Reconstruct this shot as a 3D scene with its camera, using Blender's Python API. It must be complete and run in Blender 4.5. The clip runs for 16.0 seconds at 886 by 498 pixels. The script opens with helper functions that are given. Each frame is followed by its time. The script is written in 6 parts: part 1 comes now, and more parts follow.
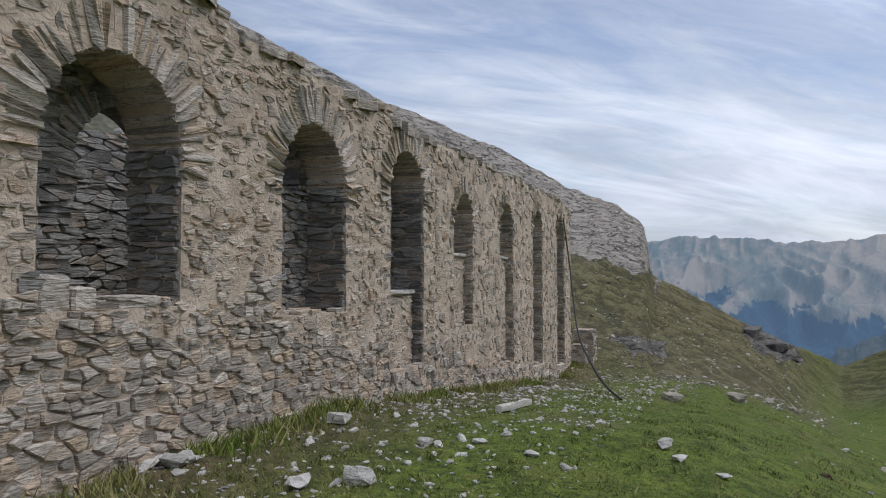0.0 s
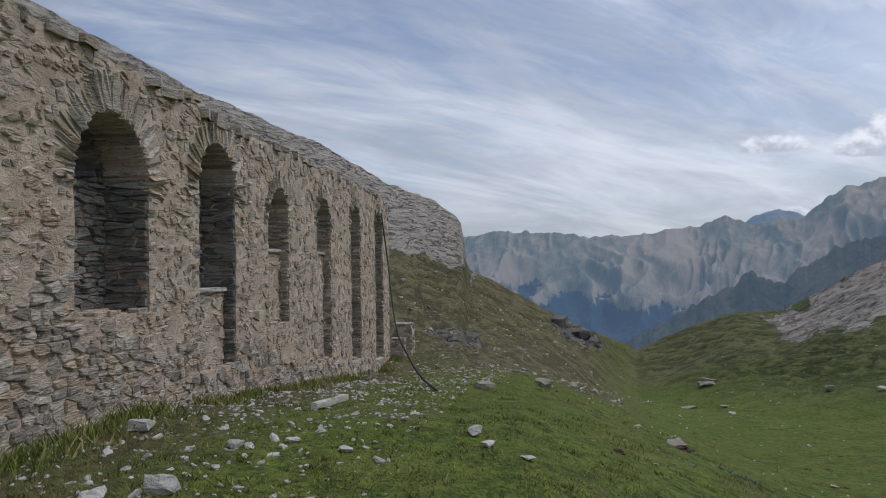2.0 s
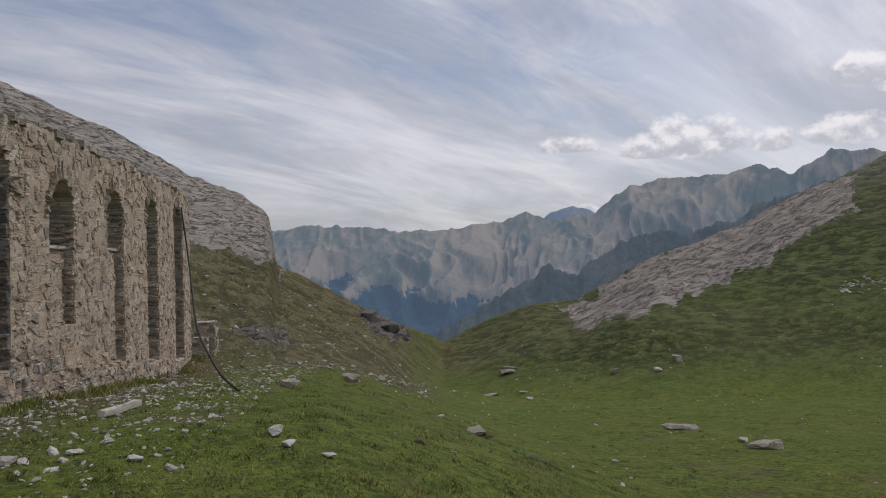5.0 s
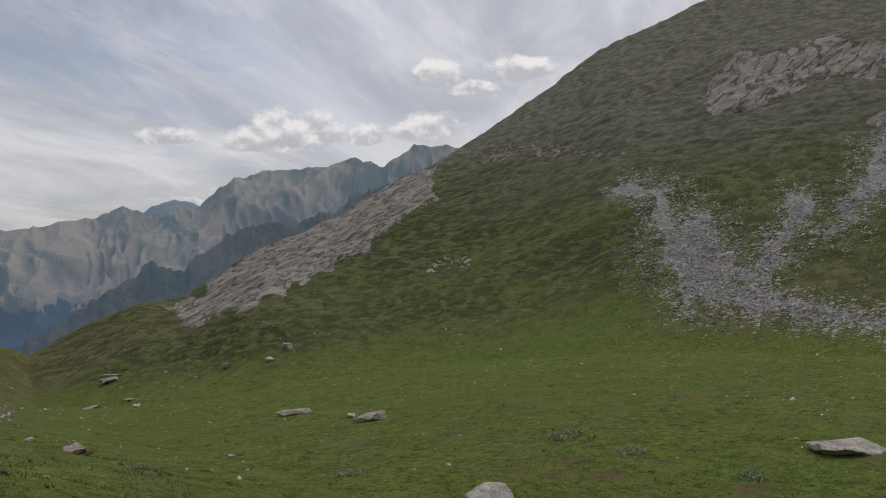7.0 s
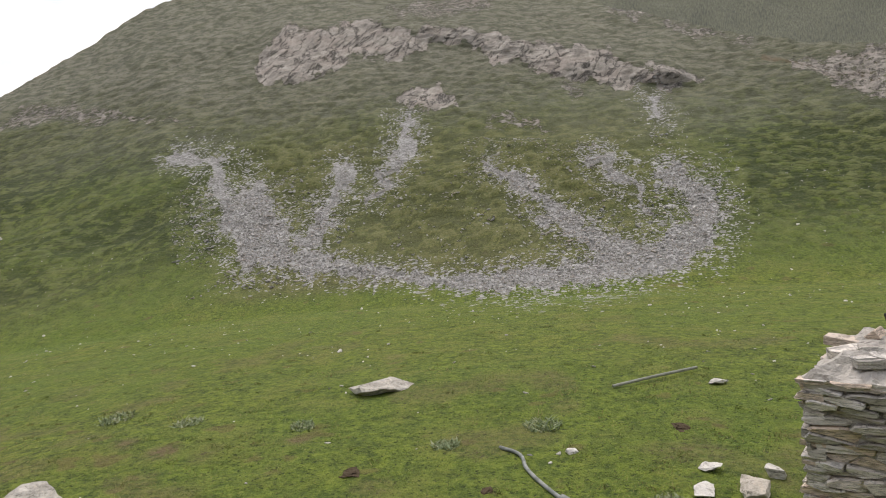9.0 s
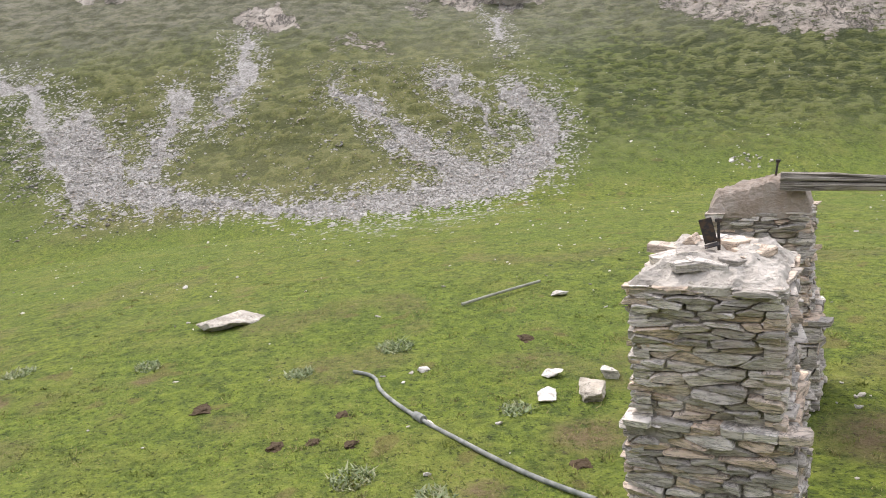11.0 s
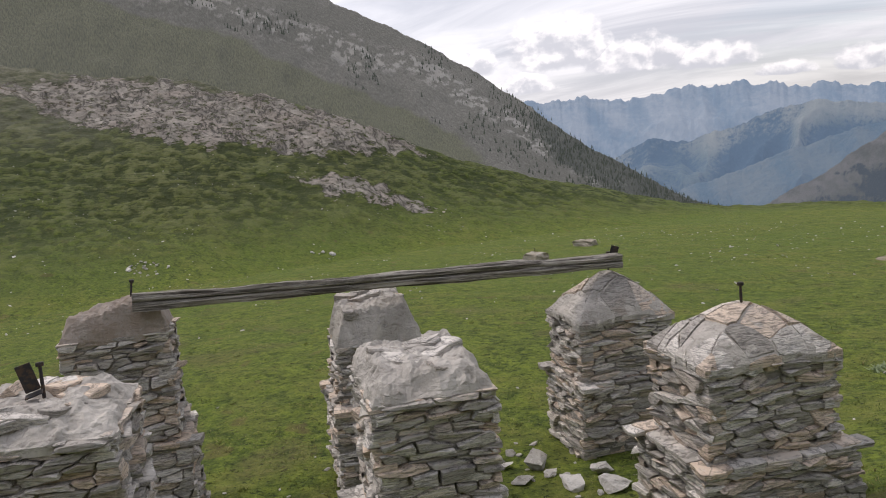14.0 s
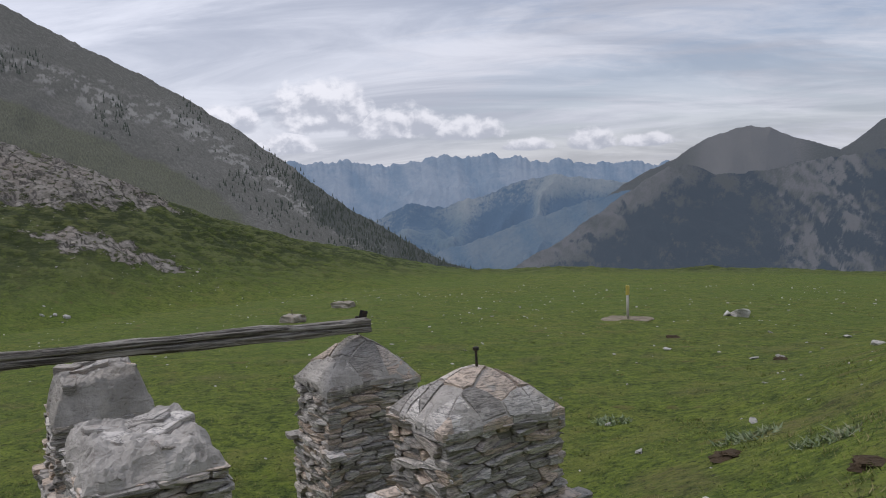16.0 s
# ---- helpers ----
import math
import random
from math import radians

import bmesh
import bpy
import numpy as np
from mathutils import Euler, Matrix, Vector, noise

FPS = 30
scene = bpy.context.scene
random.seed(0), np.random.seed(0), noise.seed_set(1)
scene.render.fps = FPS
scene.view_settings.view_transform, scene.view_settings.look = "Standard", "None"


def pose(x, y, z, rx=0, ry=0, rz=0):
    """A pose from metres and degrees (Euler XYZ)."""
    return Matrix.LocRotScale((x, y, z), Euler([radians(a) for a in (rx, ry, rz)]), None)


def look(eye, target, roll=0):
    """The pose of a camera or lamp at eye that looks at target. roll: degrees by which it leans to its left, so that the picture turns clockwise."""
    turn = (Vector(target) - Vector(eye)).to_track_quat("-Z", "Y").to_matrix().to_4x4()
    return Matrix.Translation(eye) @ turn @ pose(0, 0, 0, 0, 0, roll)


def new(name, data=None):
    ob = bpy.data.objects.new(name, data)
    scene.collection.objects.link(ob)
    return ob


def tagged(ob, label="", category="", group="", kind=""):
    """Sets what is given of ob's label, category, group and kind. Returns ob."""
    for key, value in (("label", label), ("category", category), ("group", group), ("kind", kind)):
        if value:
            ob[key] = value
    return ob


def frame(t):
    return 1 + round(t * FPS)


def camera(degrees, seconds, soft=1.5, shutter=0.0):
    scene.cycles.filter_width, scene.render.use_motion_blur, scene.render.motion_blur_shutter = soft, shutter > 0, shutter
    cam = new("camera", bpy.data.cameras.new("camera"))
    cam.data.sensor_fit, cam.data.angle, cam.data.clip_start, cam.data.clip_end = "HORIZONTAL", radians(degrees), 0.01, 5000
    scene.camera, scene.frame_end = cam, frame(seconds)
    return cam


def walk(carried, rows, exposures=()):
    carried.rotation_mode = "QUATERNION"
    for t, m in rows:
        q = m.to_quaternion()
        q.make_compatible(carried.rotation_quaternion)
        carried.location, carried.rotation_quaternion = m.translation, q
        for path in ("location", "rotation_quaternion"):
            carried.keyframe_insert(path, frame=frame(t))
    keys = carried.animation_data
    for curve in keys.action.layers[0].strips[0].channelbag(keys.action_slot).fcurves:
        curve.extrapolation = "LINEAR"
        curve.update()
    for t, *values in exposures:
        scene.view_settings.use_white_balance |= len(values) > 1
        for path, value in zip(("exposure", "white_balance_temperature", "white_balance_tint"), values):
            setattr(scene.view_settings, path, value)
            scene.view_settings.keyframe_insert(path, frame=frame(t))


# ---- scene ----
cam = camera(59.6, 16.0, 1.0)
PATH = [
    (0, (-0.001, -0.016, 1.708), (-0.005, 1.983, 1.784), -0.1),
    (0.5, (0.033, -0.001, 1.707), (0.131, 1.995, 1.778), -0.4),
    (1, (0.057, -0.004, 1.697), (0.264, 1.983, 1.767), -0.9),
    (1.5, (0.075, -0.009, 1.704), (0.433, 1.957, 1.772), -1.1),
    (2, (0.084, -0.005, 1.701), (0.537, 1.942, 1.761), -1.0),
    (2.5, (0.094, 0.003, 1.713), (0.624, 1.931, 1.771), -0.9),
    (3, (0.101, -0.023, 1.705), (0.674, 1.892, 1.764), -1.1),
    (3.2, (0.117, -0.02, 1.706), (0.715, 1.888, 1.765), -1.2),
    (5.3, (0.166, -0.094, 1.73), (1.195, 1.621, 1.758), -1.4),
    (5.5, (0.159, -0.095, 1.719), (1.28, 1.561, 1.745), -1.4),
    (6, (0.178, -0.108, 1.722), (1.471, 1.417, 1.736), -1.6),
    (6.5, (0.195, -0.108, 1.737), (1.645, 1.27, 1.743), -2.5),
    (7, (0.191, -0.102, 1.711), (1.838, 1.033, 1.678), -4.1),
    (7.5, (0.199, -0.187, 1.705), (1.993, 0.692, 1.619), -3.5),
    (8, (0.211, -0.275, 1.704), (2.108, 0.35, 1.599), -3.6),
    (8.5, (0.182, -0.333, 1.697), (2.153, -0.023, 1.567), -4.2),
    (9, (0.184, -0.38, 1.678), (2.171, -0.269, 1.478), -4.9),
    (9.2, (0.194, -0.378, 1.67), (2.178, -0.309, 1.43), -5.4),
    (11.3, (0.262, -0.574, 1.633), (2.187, -0.902, 1.199), -6.1),
    (11.5, (0.255, -0.639, 1.65), (2.165, -1.037, 1.21), -6.2),
    (12, (0.256, -0.868, 1.648), (2.105, -1.475, 1.19), -5.1),
    (12.5, (0.291, -0.979, 1.644), (2.065, -1.79, 1.2), -5.2),
    (13, (0.382, -1.146, 1.662), (1.956, -2.318, 1.276), -4.3),
    (13.5, (0.428, -1.305, 1.686), (1.868, -2.657, 1.372), -4.7),
    (14, (0.401, -1.414, 1.703), (1.681, -2.922, 1.407), -4.7),
    (14.5, (0.254, -1.472, 1.724), (1.443, -3.052, 1.424), -2.2),
    (15, (0.263, -1.503, 1.747), (1.334, -3.178, 1.531), -2.5),
    (15.5, (0.29, -1.531, 1.752), (1.275, -3.263, 1.581), -2.5),
    (16, (0.295, -1.581, 1.737), (1.056, -3.422, 1.561), -2.0),
]
EXPOSURES = [(0.0, 0.15, 6200, 12), (1.5, -0.12, 6200, 12), (3.0, -0.22, 6300, 12), (5.5, -0.30, 6850, 15), (6.0, -0.33, 6900, 14), (7.0, -0.33, 7000, 13), (7.5, 0.2, 7050, 14), (8.0, 0.38, 7100, 14), (9.0, 0.75, 7200, 14), (11.0, 1.4, 7100, 16), (11.5, 1.6, 7100, 16), (12.0, 1.44, 7050, 16), (12.5, 1.13, 7000, 16), (13.5, 0.58, 7000, 16), (14.0, 0.39, 6950, 16), (14.5, 0.33, 6850, 17), (15.0, 0.08, 6650, 15), (16.0, -0.05, 6400, 15)]
walk(cam, [(t, look(eye, target, roll)) for t, eye, target, roll in PATH], EXPOSURES)

# ---- light ----
world = bpy.data.worlds.new("sky")
scene.world = world
world.use_nodes = True
SUN_AZ, SUN_EL = 84.0, 56.0


class Nodes:
    """Short hand for building a node tree."""

    def __init__(self, tree):
        self.tree = tree
        tree.nodes.clear()

    def put(self, kind, out=0, **inputs):
        node = self.tree.nodes.new(kind)
        for key, value in inputs.items():
            name = key[2:].replace("_", " ")
            self.feed(node.inputs[int(name)] if name.isdigit() else node.inputs[name], value)
        return node.outputs[out] if node.outputs else node

    def feed(self, socket, value):
        if hasattr(value, "is_output"):
            self.tree.links.new(value, socket)
        else:
            socket.default_value = value

    def math(self, op, a, b=0.0, c=0.0, clamp=False):
        out = self.put("ShaderNodeMath", i_0=a, i_1=b, i_2=c)
        out.node.operation, out.node.use_clamp = op, clamp
        return out

    def mix(self, f, a, b, blend="MIX"):
        node = self.tree.nodes.new("ShaderNodeMix")
        node.data_type, node.blend_type = "RGBA", blend
        self.feed(node.inputs["Factor"], f)
        for socket, value in ((node.inputs[6], a), (node.inputs[7], b)):
            self.feed(socket, (*value, 1) if isinstance(value, tuple) and len(value) == 3 else value)
        return node.outputs[2]

    def ramp(self, f, a, b):
        """0 at a, 1 at b, smooth between."""
        out = self.put("ShaderNodeMapRange", i_Value=f, i_1=a, i_2=b)
        out.node.interpolation_type = "SMOOTHSTEP"
        return out

    def noise(self, vector, scale, detail=4.0, rough=0.55, distort=0.0):
        return self.put("ShaderNodeTexNoise", i_Vector=vector, i_Scale=scale, i_Detail=detail, i_Roughness=rough, i_Distortion=distort)

    def scaled(self, vector, x, y, z):
        return self.put("ShaderNodeMapping", i_Vector=vector, i_Scale=(x, y, z))


def sky_nodes():
    n = Nodes(world.node_tree)
    way = n.put("ShaderNodeTexCoord", out=0)
    split = n.tree.nodes.new("ShaderNodeSeparateXYZ")
    n.feed(split.inputs[0], way)
    x, y, z = split.outputs
    sky = n.put("ShaderNodeTexSky")
    sky.node.sky_type, sky.node.sun_disc = "NISHITA", False
    sky.node.sun_elevation, sky.node.sun_rotation = radians(SUN_EL), radians(SUN_AZ)
    sky = n.mix(1.0, sky, (0.10, 0.10, 0.105), "MULTIPLY")
    # a high veil of streaked cloud, on a flat layer overhead
    up = n.math("ADD", n.math("MAXIMUM", z, 0.0), 0.26)
    px, py = n.math("DIVIDE", x, up), n.math("DIVIDE", y, up)
    flat = n.put("ShaderNodeCombineXYZ", i_0=px, i_1=py, i_2=0.0)
    turned = n.put("ShaderNodeMapping", i_Vector=flat, i_Rotation=(0, 0, radians(-38)), i_Scale=(0.62, 1.25, 1))
    veil = n.noise(turned, 0.9, 7.0, 0.52, 0.5)
    wisps = n.noise(n.scaled(turned, 1.5, 3.0, 1), 1.7, 8.0, 0.64, 1.1)
    cover = n.math("ADD", n.math("MULTIPLY", veil, 0.6), n.math("MULTIPLY", wisps, 0.4))
    cover = n.math("MULTIPLY_ADD", n.ramp(cover, 0.32, 0.60), 0.80, 0.20)
    low = n.ramp(z, 0.30, 0.03)
    cover = n.math("MAXIMUM", n.math("MULTIPLY", cover, 0.93), n.math("MULTIPLY", low, 0.68))
    east = n.put("ShaderNodeVectorMath", out=1, i_0=way, i_1=(0.96, -0.28, 0.0))
    east.node.operation = "DOT_PRODUCT"
    cover = n.math("MAXIMUM", cover, n.math("MULTIPLY", n.ramp(east, 0.05, 0.75), 0.86))
    shade = n.ramp(n.noise(n.scaled(turned, 1.2, 2.0, 1), 1.3, 7.0, 0.6, 0.6), 0.33, 0.68)
    veil_tone = n.mix(shade, (0.44, 0.475, 0.545), (0.72, 0.75, 0.81))
    toward = n.put("ShaderNodeVectorMath", out=1, i_0=way, i_1=(math.sin(radians(SUN_AZ)) * math.cos(radians(SUN_EL)), math.cos(radians(SUN_AZ)) * math.cos(radians(SUN_EL)), math.sin(radians(SUN_EL))))
    toward.node.operation = "DOT_PRODUCT"
    glow = n.math("ADD", n.math("MULTIPLY_ADD", n.ramp(toward, 0.0, 0.75), 0.28, 0.99), n.math("MULTIPLY", n.ramp(toward, 0.80, 1.0), 1.4))
    veil_tone = n.put("ShaderNodeVectorMath", i_0=veil_tone, i_3=glow)
    veil_tone.node.operation = "SCALE"
    tone = n.mix(cover, sky, veil_tone)
    # fair-weather cumulus low over the ridges: azimuth, height, half width, half height in degrees
    az = n.math("MULTIPLY", n.math("ARCTAN2", x, y), 57.2958)
    el = n.math("MULTIPLY", n.math("ARCSINE", z), 57.2958)
    clouds = ((44.8, 7.6, 5.2, 2.7), (42.4, 7.4, 3.0, 1.6), (36.3, 8.0, 2.7, 1.1), (55.8, 11.3, 2.7, 1.9), (55.0, 7.6, 3.2, 1.9), (50.3, 7.4, 1.8, 1.6), (62.2, 11.2, 3.4, 1.6), (58.6, 10.4, 2.2, 1.0), (37.3, 3.6, 1.4, 0.6),
              (149.3, 4.6, 4.6, 3.8), (154.4, 3.7, 5.0, 2.2), (159.5, 3.3, 3.6, 1.7), (142.6, 4.2, 2.6, 2.0), (146.0, 2.6, 3.2, 1.4), (168.5, 2.2, 2.4, 1.5), (184.3, 2.4, 3.4, 2.4), (188.0, 2.2, 2.6, 1.6), (172.4, 2.2, 2.4, 0.9), (164.0, 2.2, 2.6, 0.8))
    sheet = n.put("ShaderNodeCombineXYZ", i_0=az, i_1=n.math("MULTIPLY", el, 1.25), i_2=0.0)
    puff = n.noise(sheet, 0.55, 7.0, 0.58, 0.2)
    above = n.noise(n.put("ShaderNodeMapping", i_Vector=sheet, i_Location=(0.35, 0.75, 0)), 0.55, 6.0, 0.55, 0.2)
    body, height = None, None
    for a, e, w, h in clouds:
        dx = n.math("DIVIDE", n.math("SUBTRACT", az, a), w)
        dy = n.math("DIVIDE", n.math("SUBTRACT", el, e), h)
        fall = n.math("MAXIMUM", dy, n.math("MULTIPLY", dy, -3.2))
        one = n.math("SUBTRACT", 1.0, n.math("SQRT", n.math("ADD", n.math("MULTIPLY", dx, dx), n.math("MULTIPLY", fall, fall))))
        if body is None:
            body, height = one, dy
        else:
            inside = n.math("GREATER_THAN", one, body)
            height = n.math("ADD", n.math("MULTIPLY", inside, dy), n.math("MULTIPLY", n.math("SUBTRACT", 1.0, inside), height))
            body = n.math("MAXIMUM", body, one)
    edge = n.math("ADD", body, n.math("MULTIPLY", n.math("SUBTRACT", puff, 0.5), 1.25))
    mask = n.ramp(edge, 0.06, 0.42)
    lit = n.ramp(n.math("ADD", n.math("MULTIPLY", n.math("SUBTRACT", puff, above), 2.4), n.math("MULTIPLY", height, 0.75)), -0.25, 0.65)
    heap = n.put("ShaderNodeVectorMath", i_0=n.mix(lit, (0.46, 0.495, 0.56), (0.80, 0.82, 0.86)), i_3=glow)
    heap.node.operation = "SCALE"
    tone = n.mix(n.math("MULTIPLY", mask, 0.92), tone, heap)
    bg = n.put("ShaderNodeBackground", i_Color=tone, i_Strength=1.0)
    n.put("ShaderNodeOutputWorld", i_Surface=bg)


sky_nodes()
sun = new("sun", bpy.data.lights.new("sun", "SUN"))
sun.data.energy, sun.data.angle, sun.data.color = 0.9, radians(22), (1.0, 0.95, 0.88)
sa, se = radians(SUN_AZ), radians(SUN_EL)
sun.matrix_world = look((60 * math.sin(sa) * math.cos(se), 60 * math.cos(sa) * math.cos(se), 60 * math.sin(se)), (0, 0, 0))


# ---- materials ----
def surface(name, build, rough=0.9, glow=None):
    """A material whose colour, and bump height in metres, build(n, place) gives."""
    m = bpy.data.materials.new(name)
    m.use_nodes = True
    n = Nodes(m.node_tree)
    place = n.put("ShaderNodeNewGeometry", out=0)
    colour, height = build(n, place)
    b = n.tree.nodes.new("ShaderNodeBsdfPrincipled")
    n.feed(b.inputs["Base Color"], colour)
    b.inputs["Roughness"].default_value = rough
    b.inputs["Specular IOR Level"].default_value = 0.25
    # emission that stands in for haze over far slopes; they give no light themselves
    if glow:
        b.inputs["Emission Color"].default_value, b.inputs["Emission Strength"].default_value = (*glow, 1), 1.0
    if height is not None:
        n.feed(b.inputs["Normal"], n.put("ShaderNodeBump", i_Strength=1.0, i_Distance=1.0, i_Height=height))
    n.put("ShaderNodeOutputMaterial", i_Surface=b.outputs[0])
    return m


def piece_random(n):
    own = n.put("ShaderNodeObjectInfo", out=5)
    island = n.put("ShaderNodeNewGeometry", out=8)
    return n.math("FRACT", n.math("ADD", own, island))


def ground_look(n, place):
    def field(name):
        out = n.put("ShaderNodeAttribute", out=2)
        out.node.attribute_name = name
        return out

    broad, mid = n.noise(place, 0.09, 4), n.noise(place, 0.8, 5, 0.6)
    fine, grain = n.noise(place, 6.0, 5, 0.65), n.noise(place, 34.0, 3, 0.6)
    patchy = n.noise(place, 2.3, 6, 0.7)
    grass = n.mix(n.ramp(n.math("ADD", n.math("MULTIPLY", fine, 0.55), n.math("MULTIPLY", patchy, 0.45)), 0.38, 0.62), (0.047, 0.075, 0.012), (0.184, 0.232, 0.031))
    grass = n.mix(n.math("MULTIPLY", n.ramp(mid, 0.44, 0.70), 0.8), grass, (0.182, 0.195, 0.040))
    grass = n.mix(n.math("MULTIPLY", n.ramp(broad, 0.38, 0.68), 0.5), grass, (0.096, 0.155, 0.022))
    straw = n.ramp(n.math("ADD", n.math("MULTIPLY", mid, 0.5), n.math("MULTIPLY", fine, 0.5)), 0.56, 0.66)
    grass = n.mix(n.math("MULTIPLY", straw, 0.35), grass, (0.20, 0.185, 0.070))
    speck = n.noise(place, 11.0, 4, 0.65)
    grass = n.mix(n.math("MULTIPLY", n.ramp(speck, 0.55, 0.66), 0.85), grass, (0.017, 0.028, 0.006))
    grass = n.mix(n.math("MULTIPLY", n.ramp(speck, 0.42, 0.32), 0.65), grass, (0.205, 0.230, 0.052))
    clod = n.noise(n.scaled(place, 1, 1, 2.0), 1.7, 5, 0.7, 0.6)
    grass = n.mix(n.math("MULTIPLY", n.ramp(clod, 0.54, 0.64), 0.28), grass, (0.034, 0.050, 0.012))
    tuft = n.noise(place, 4.2, 4, 0.62, 0.4)
    grass = n.mix(n.math("MULTIPLY", n.ramp(tuft, 0.54, 0.64), 0.38), grass, (0.040, 0.062, 0.014))
    grass = n.mix(n.math("MULTIPLY", n.ramp(tuft, 0.44, 0.34), 0.4), grass, (0.195, 0.240, 0.044))
    wisp = n.noise(place, 22.0, 4, 0.7, 0.5)
    grass = n.mix(n.math("MULTIPLY", n.ramp(wisp, 0.56, 0.68), 0.75), grass, (0.020, 0.034, 0.006))
    grass = n.mix(n.math("MULTIPLY", n.ramp(wisp, 0.42, 0.30), 0.55), grass, (0.225, 0.265, 0.055))
    spot = n.noise(place, 1.15, 2, 0.4)
    grass = n.mix(n.math("MULTIPLY", n.ramp(spot, 0.67, 0.73), 0.5), grass, (0.135, 0.092, 0.045))
    dry = n.mix(n.ramp(fine, 0.38, 0.62), (0.078, 0.070, 0.031), (0.190, 0.158, 0.080))
    dry = n.mix(n.math("MULTIPLY", n.ramp(patchy, 0.52, 0.68), 0.7), dry, (0.058, 0.054, 0.026))
    colour = n.mix(field("dry"), grass, dry)
    heath = n.mix(n.ramp(mid, 0.4, 0.65), (0.062, 0.078, 0.025), (0.122, 0.136, 0.054))
    colour = n.mix(n.math("MULTIPLY", field("heath"), n.ramp(n.noise(n.scaled(place, 1, 1, 2.2), 1.3, 5, 0.68), 0.4, 0.6)), colour, heath)
    colour = n.mix(n.math("MULTIPLY", field("heath"), 0.40), colour, (0.084, 0.108, 0.031))
    # shade between shrubs painted in: hollows darkened, tops lightened
    tuft_shade = n.math("ADD", field("tuft"), n.math("MULTIPLY", n.math("SUBTRACT", n.noise(place, 3.4, 5, 0.7), 0.5), 0.9))
    colour = n.mix(n.math("MULTIPLY", field("heath"), n.math("MULTIPLY", n.ramp(tuft_shade, 0.50, 0.16), 0.74)), colour, (0.034, 0.048, 0.014))
    colour = n.mix(n.math("MULTIPLY", field("heath"), n.math("MULTIPLY", n.ramp(tuft_shade, 0.62, 1.05), 0.6)), colour, (0.150, 0.165, 0.060))
    colour = n.mix(n.math("MULTIPLY", field("dry"), n.math("MULTIPLY", n.ramp(tuft_shade, 0.50, 0.15), 0.55)), colour, (0.046, 0.049, 0.020))
    colour = n.mix(n.math("MULTIPLY", field("dry"), n.math("MULTIPLY", n.ramp(tuft_shade, 0.62, 1.0), 0.40)), colour, (0.205, 0.185, 0.090))
    # terraced clumps, their low parts coloured dark for shade, high parts light
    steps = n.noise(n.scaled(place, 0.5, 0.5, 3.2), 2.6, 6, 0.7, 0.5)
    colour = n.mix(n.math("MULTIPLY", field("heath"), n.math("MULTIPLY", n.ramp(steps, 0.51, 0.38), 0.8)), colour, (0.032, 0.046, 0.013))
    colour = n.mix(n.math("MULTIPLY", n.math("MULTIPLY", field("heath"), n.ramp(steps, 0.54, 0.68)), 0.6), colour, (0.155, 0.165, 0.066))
    # grey upper heath, made paler to put haze into its colour
    moor_haze = n.mix(n.ramp(n.noise(n.scaled(place, 1, 1, 2.5), 0.6, 7, 0.72), 0.40, 0.62), (0.105, 0.108, 0.072), (0.235, 0.225, 0.172))
    colour = n.mix(field("moor_haze"), colour, moor_haze)
    soil = n.mix(fine, (0.09, 0.062, 0.035), (0.20, 0.145, 0.085))
    colour = n.mix(n.math("MULTIPLY", field("dirt"), n.ramp(fine, 0.25, 0.6)), colour, soil)
    # rock: smooth pale slabs, split by tilted beds and cracks
    dips = []
    for axis in ((0.081, -0.081, 0.096), (-0.40, 0.40, 0.70), (0.25, 0.25, 0.0)):
        along = n.put("ShaderNodeVectorMath", out=1, i_0=place, i_1=axis)
        along.node.operation = "DOT_PRODUCT"
        dips.append(along)
    tilted = n.put("ShaderNodeCombineXYZ", i_0=dips[0], i_1=dips[1], i_2=dips[2])
    seams = n.noise(tilted, 1.5, 8, 0.68, 0.35)
    crack = n.ramp(n.math("ABSOLUTE", n.math("SUBTRACT", n.noise(tilted, 1.1, 6, 0.6, 0.5), 0.5)), 0.030, 0.0)
    rock = n.mix(n.ramp(seams, 0.32, 0.66), (0.205, 0.188, 0.160), (0.44, 0.400, 0.345))
    rock = n.mix(n.math("MULTIPLY", n.ramp(n.noise(place, 0.32, 5, 0.6), 0.46, 0.62), 0.6), rock, (0.37, 0.318, 0.270))
    rock = n.mix(n.math("MULTIPLY", n.ramp(n.noise(place, 3.0, 6, 0.7), 0.52, 0.75), 0.5), rock, (0.50, 0.47, 0.40))
    rock = n.mix(n.math("MULTIPLY", n.ramp(n.noise(place, 0.9, 6, 0.75), 0.47, 0.36), 0.45), rock, (0.15, 0.145, 0.10))
    rock = n.mix(n.math("MULTIPLY", crack, 0.75), rock, (0.070, 0.065, 0.058))
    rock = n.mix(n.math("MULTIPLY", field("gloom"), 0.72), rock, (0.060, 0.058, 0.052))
    rock_f = n.ramp(n.math("ADD", field("rock"), n.math("MULTIPLY", n.math("SUBTRACT", n.noise(n.scaled(place, 1, 1, 1.8), 1.3, 8, 0.76), 0.5), 2.3)), 0.40, 0.60)
    colour = n.mix(rock_f, colour, rock)
    # loose stone: single pale stones, thinning out towards the edges
    bed = n.math("ADD", field("scree"), n.math("MULTIPLY", n.math("SUBTRACT", n.noise(place, 1.3, 8, 0.76), 0.5), 1.9))
    grit = n.noise(place, 9.0, 5, 0.75)
    colour = n.mix(n.math("MULTIPLY", n.ramp(bed, 0.55, 0.85), 0.9), colour, n.mix(n.ramp(grit, 0.36, 0.64), (0.125, 0.118, 0.104), (0.40, 0.385, 0.36)))
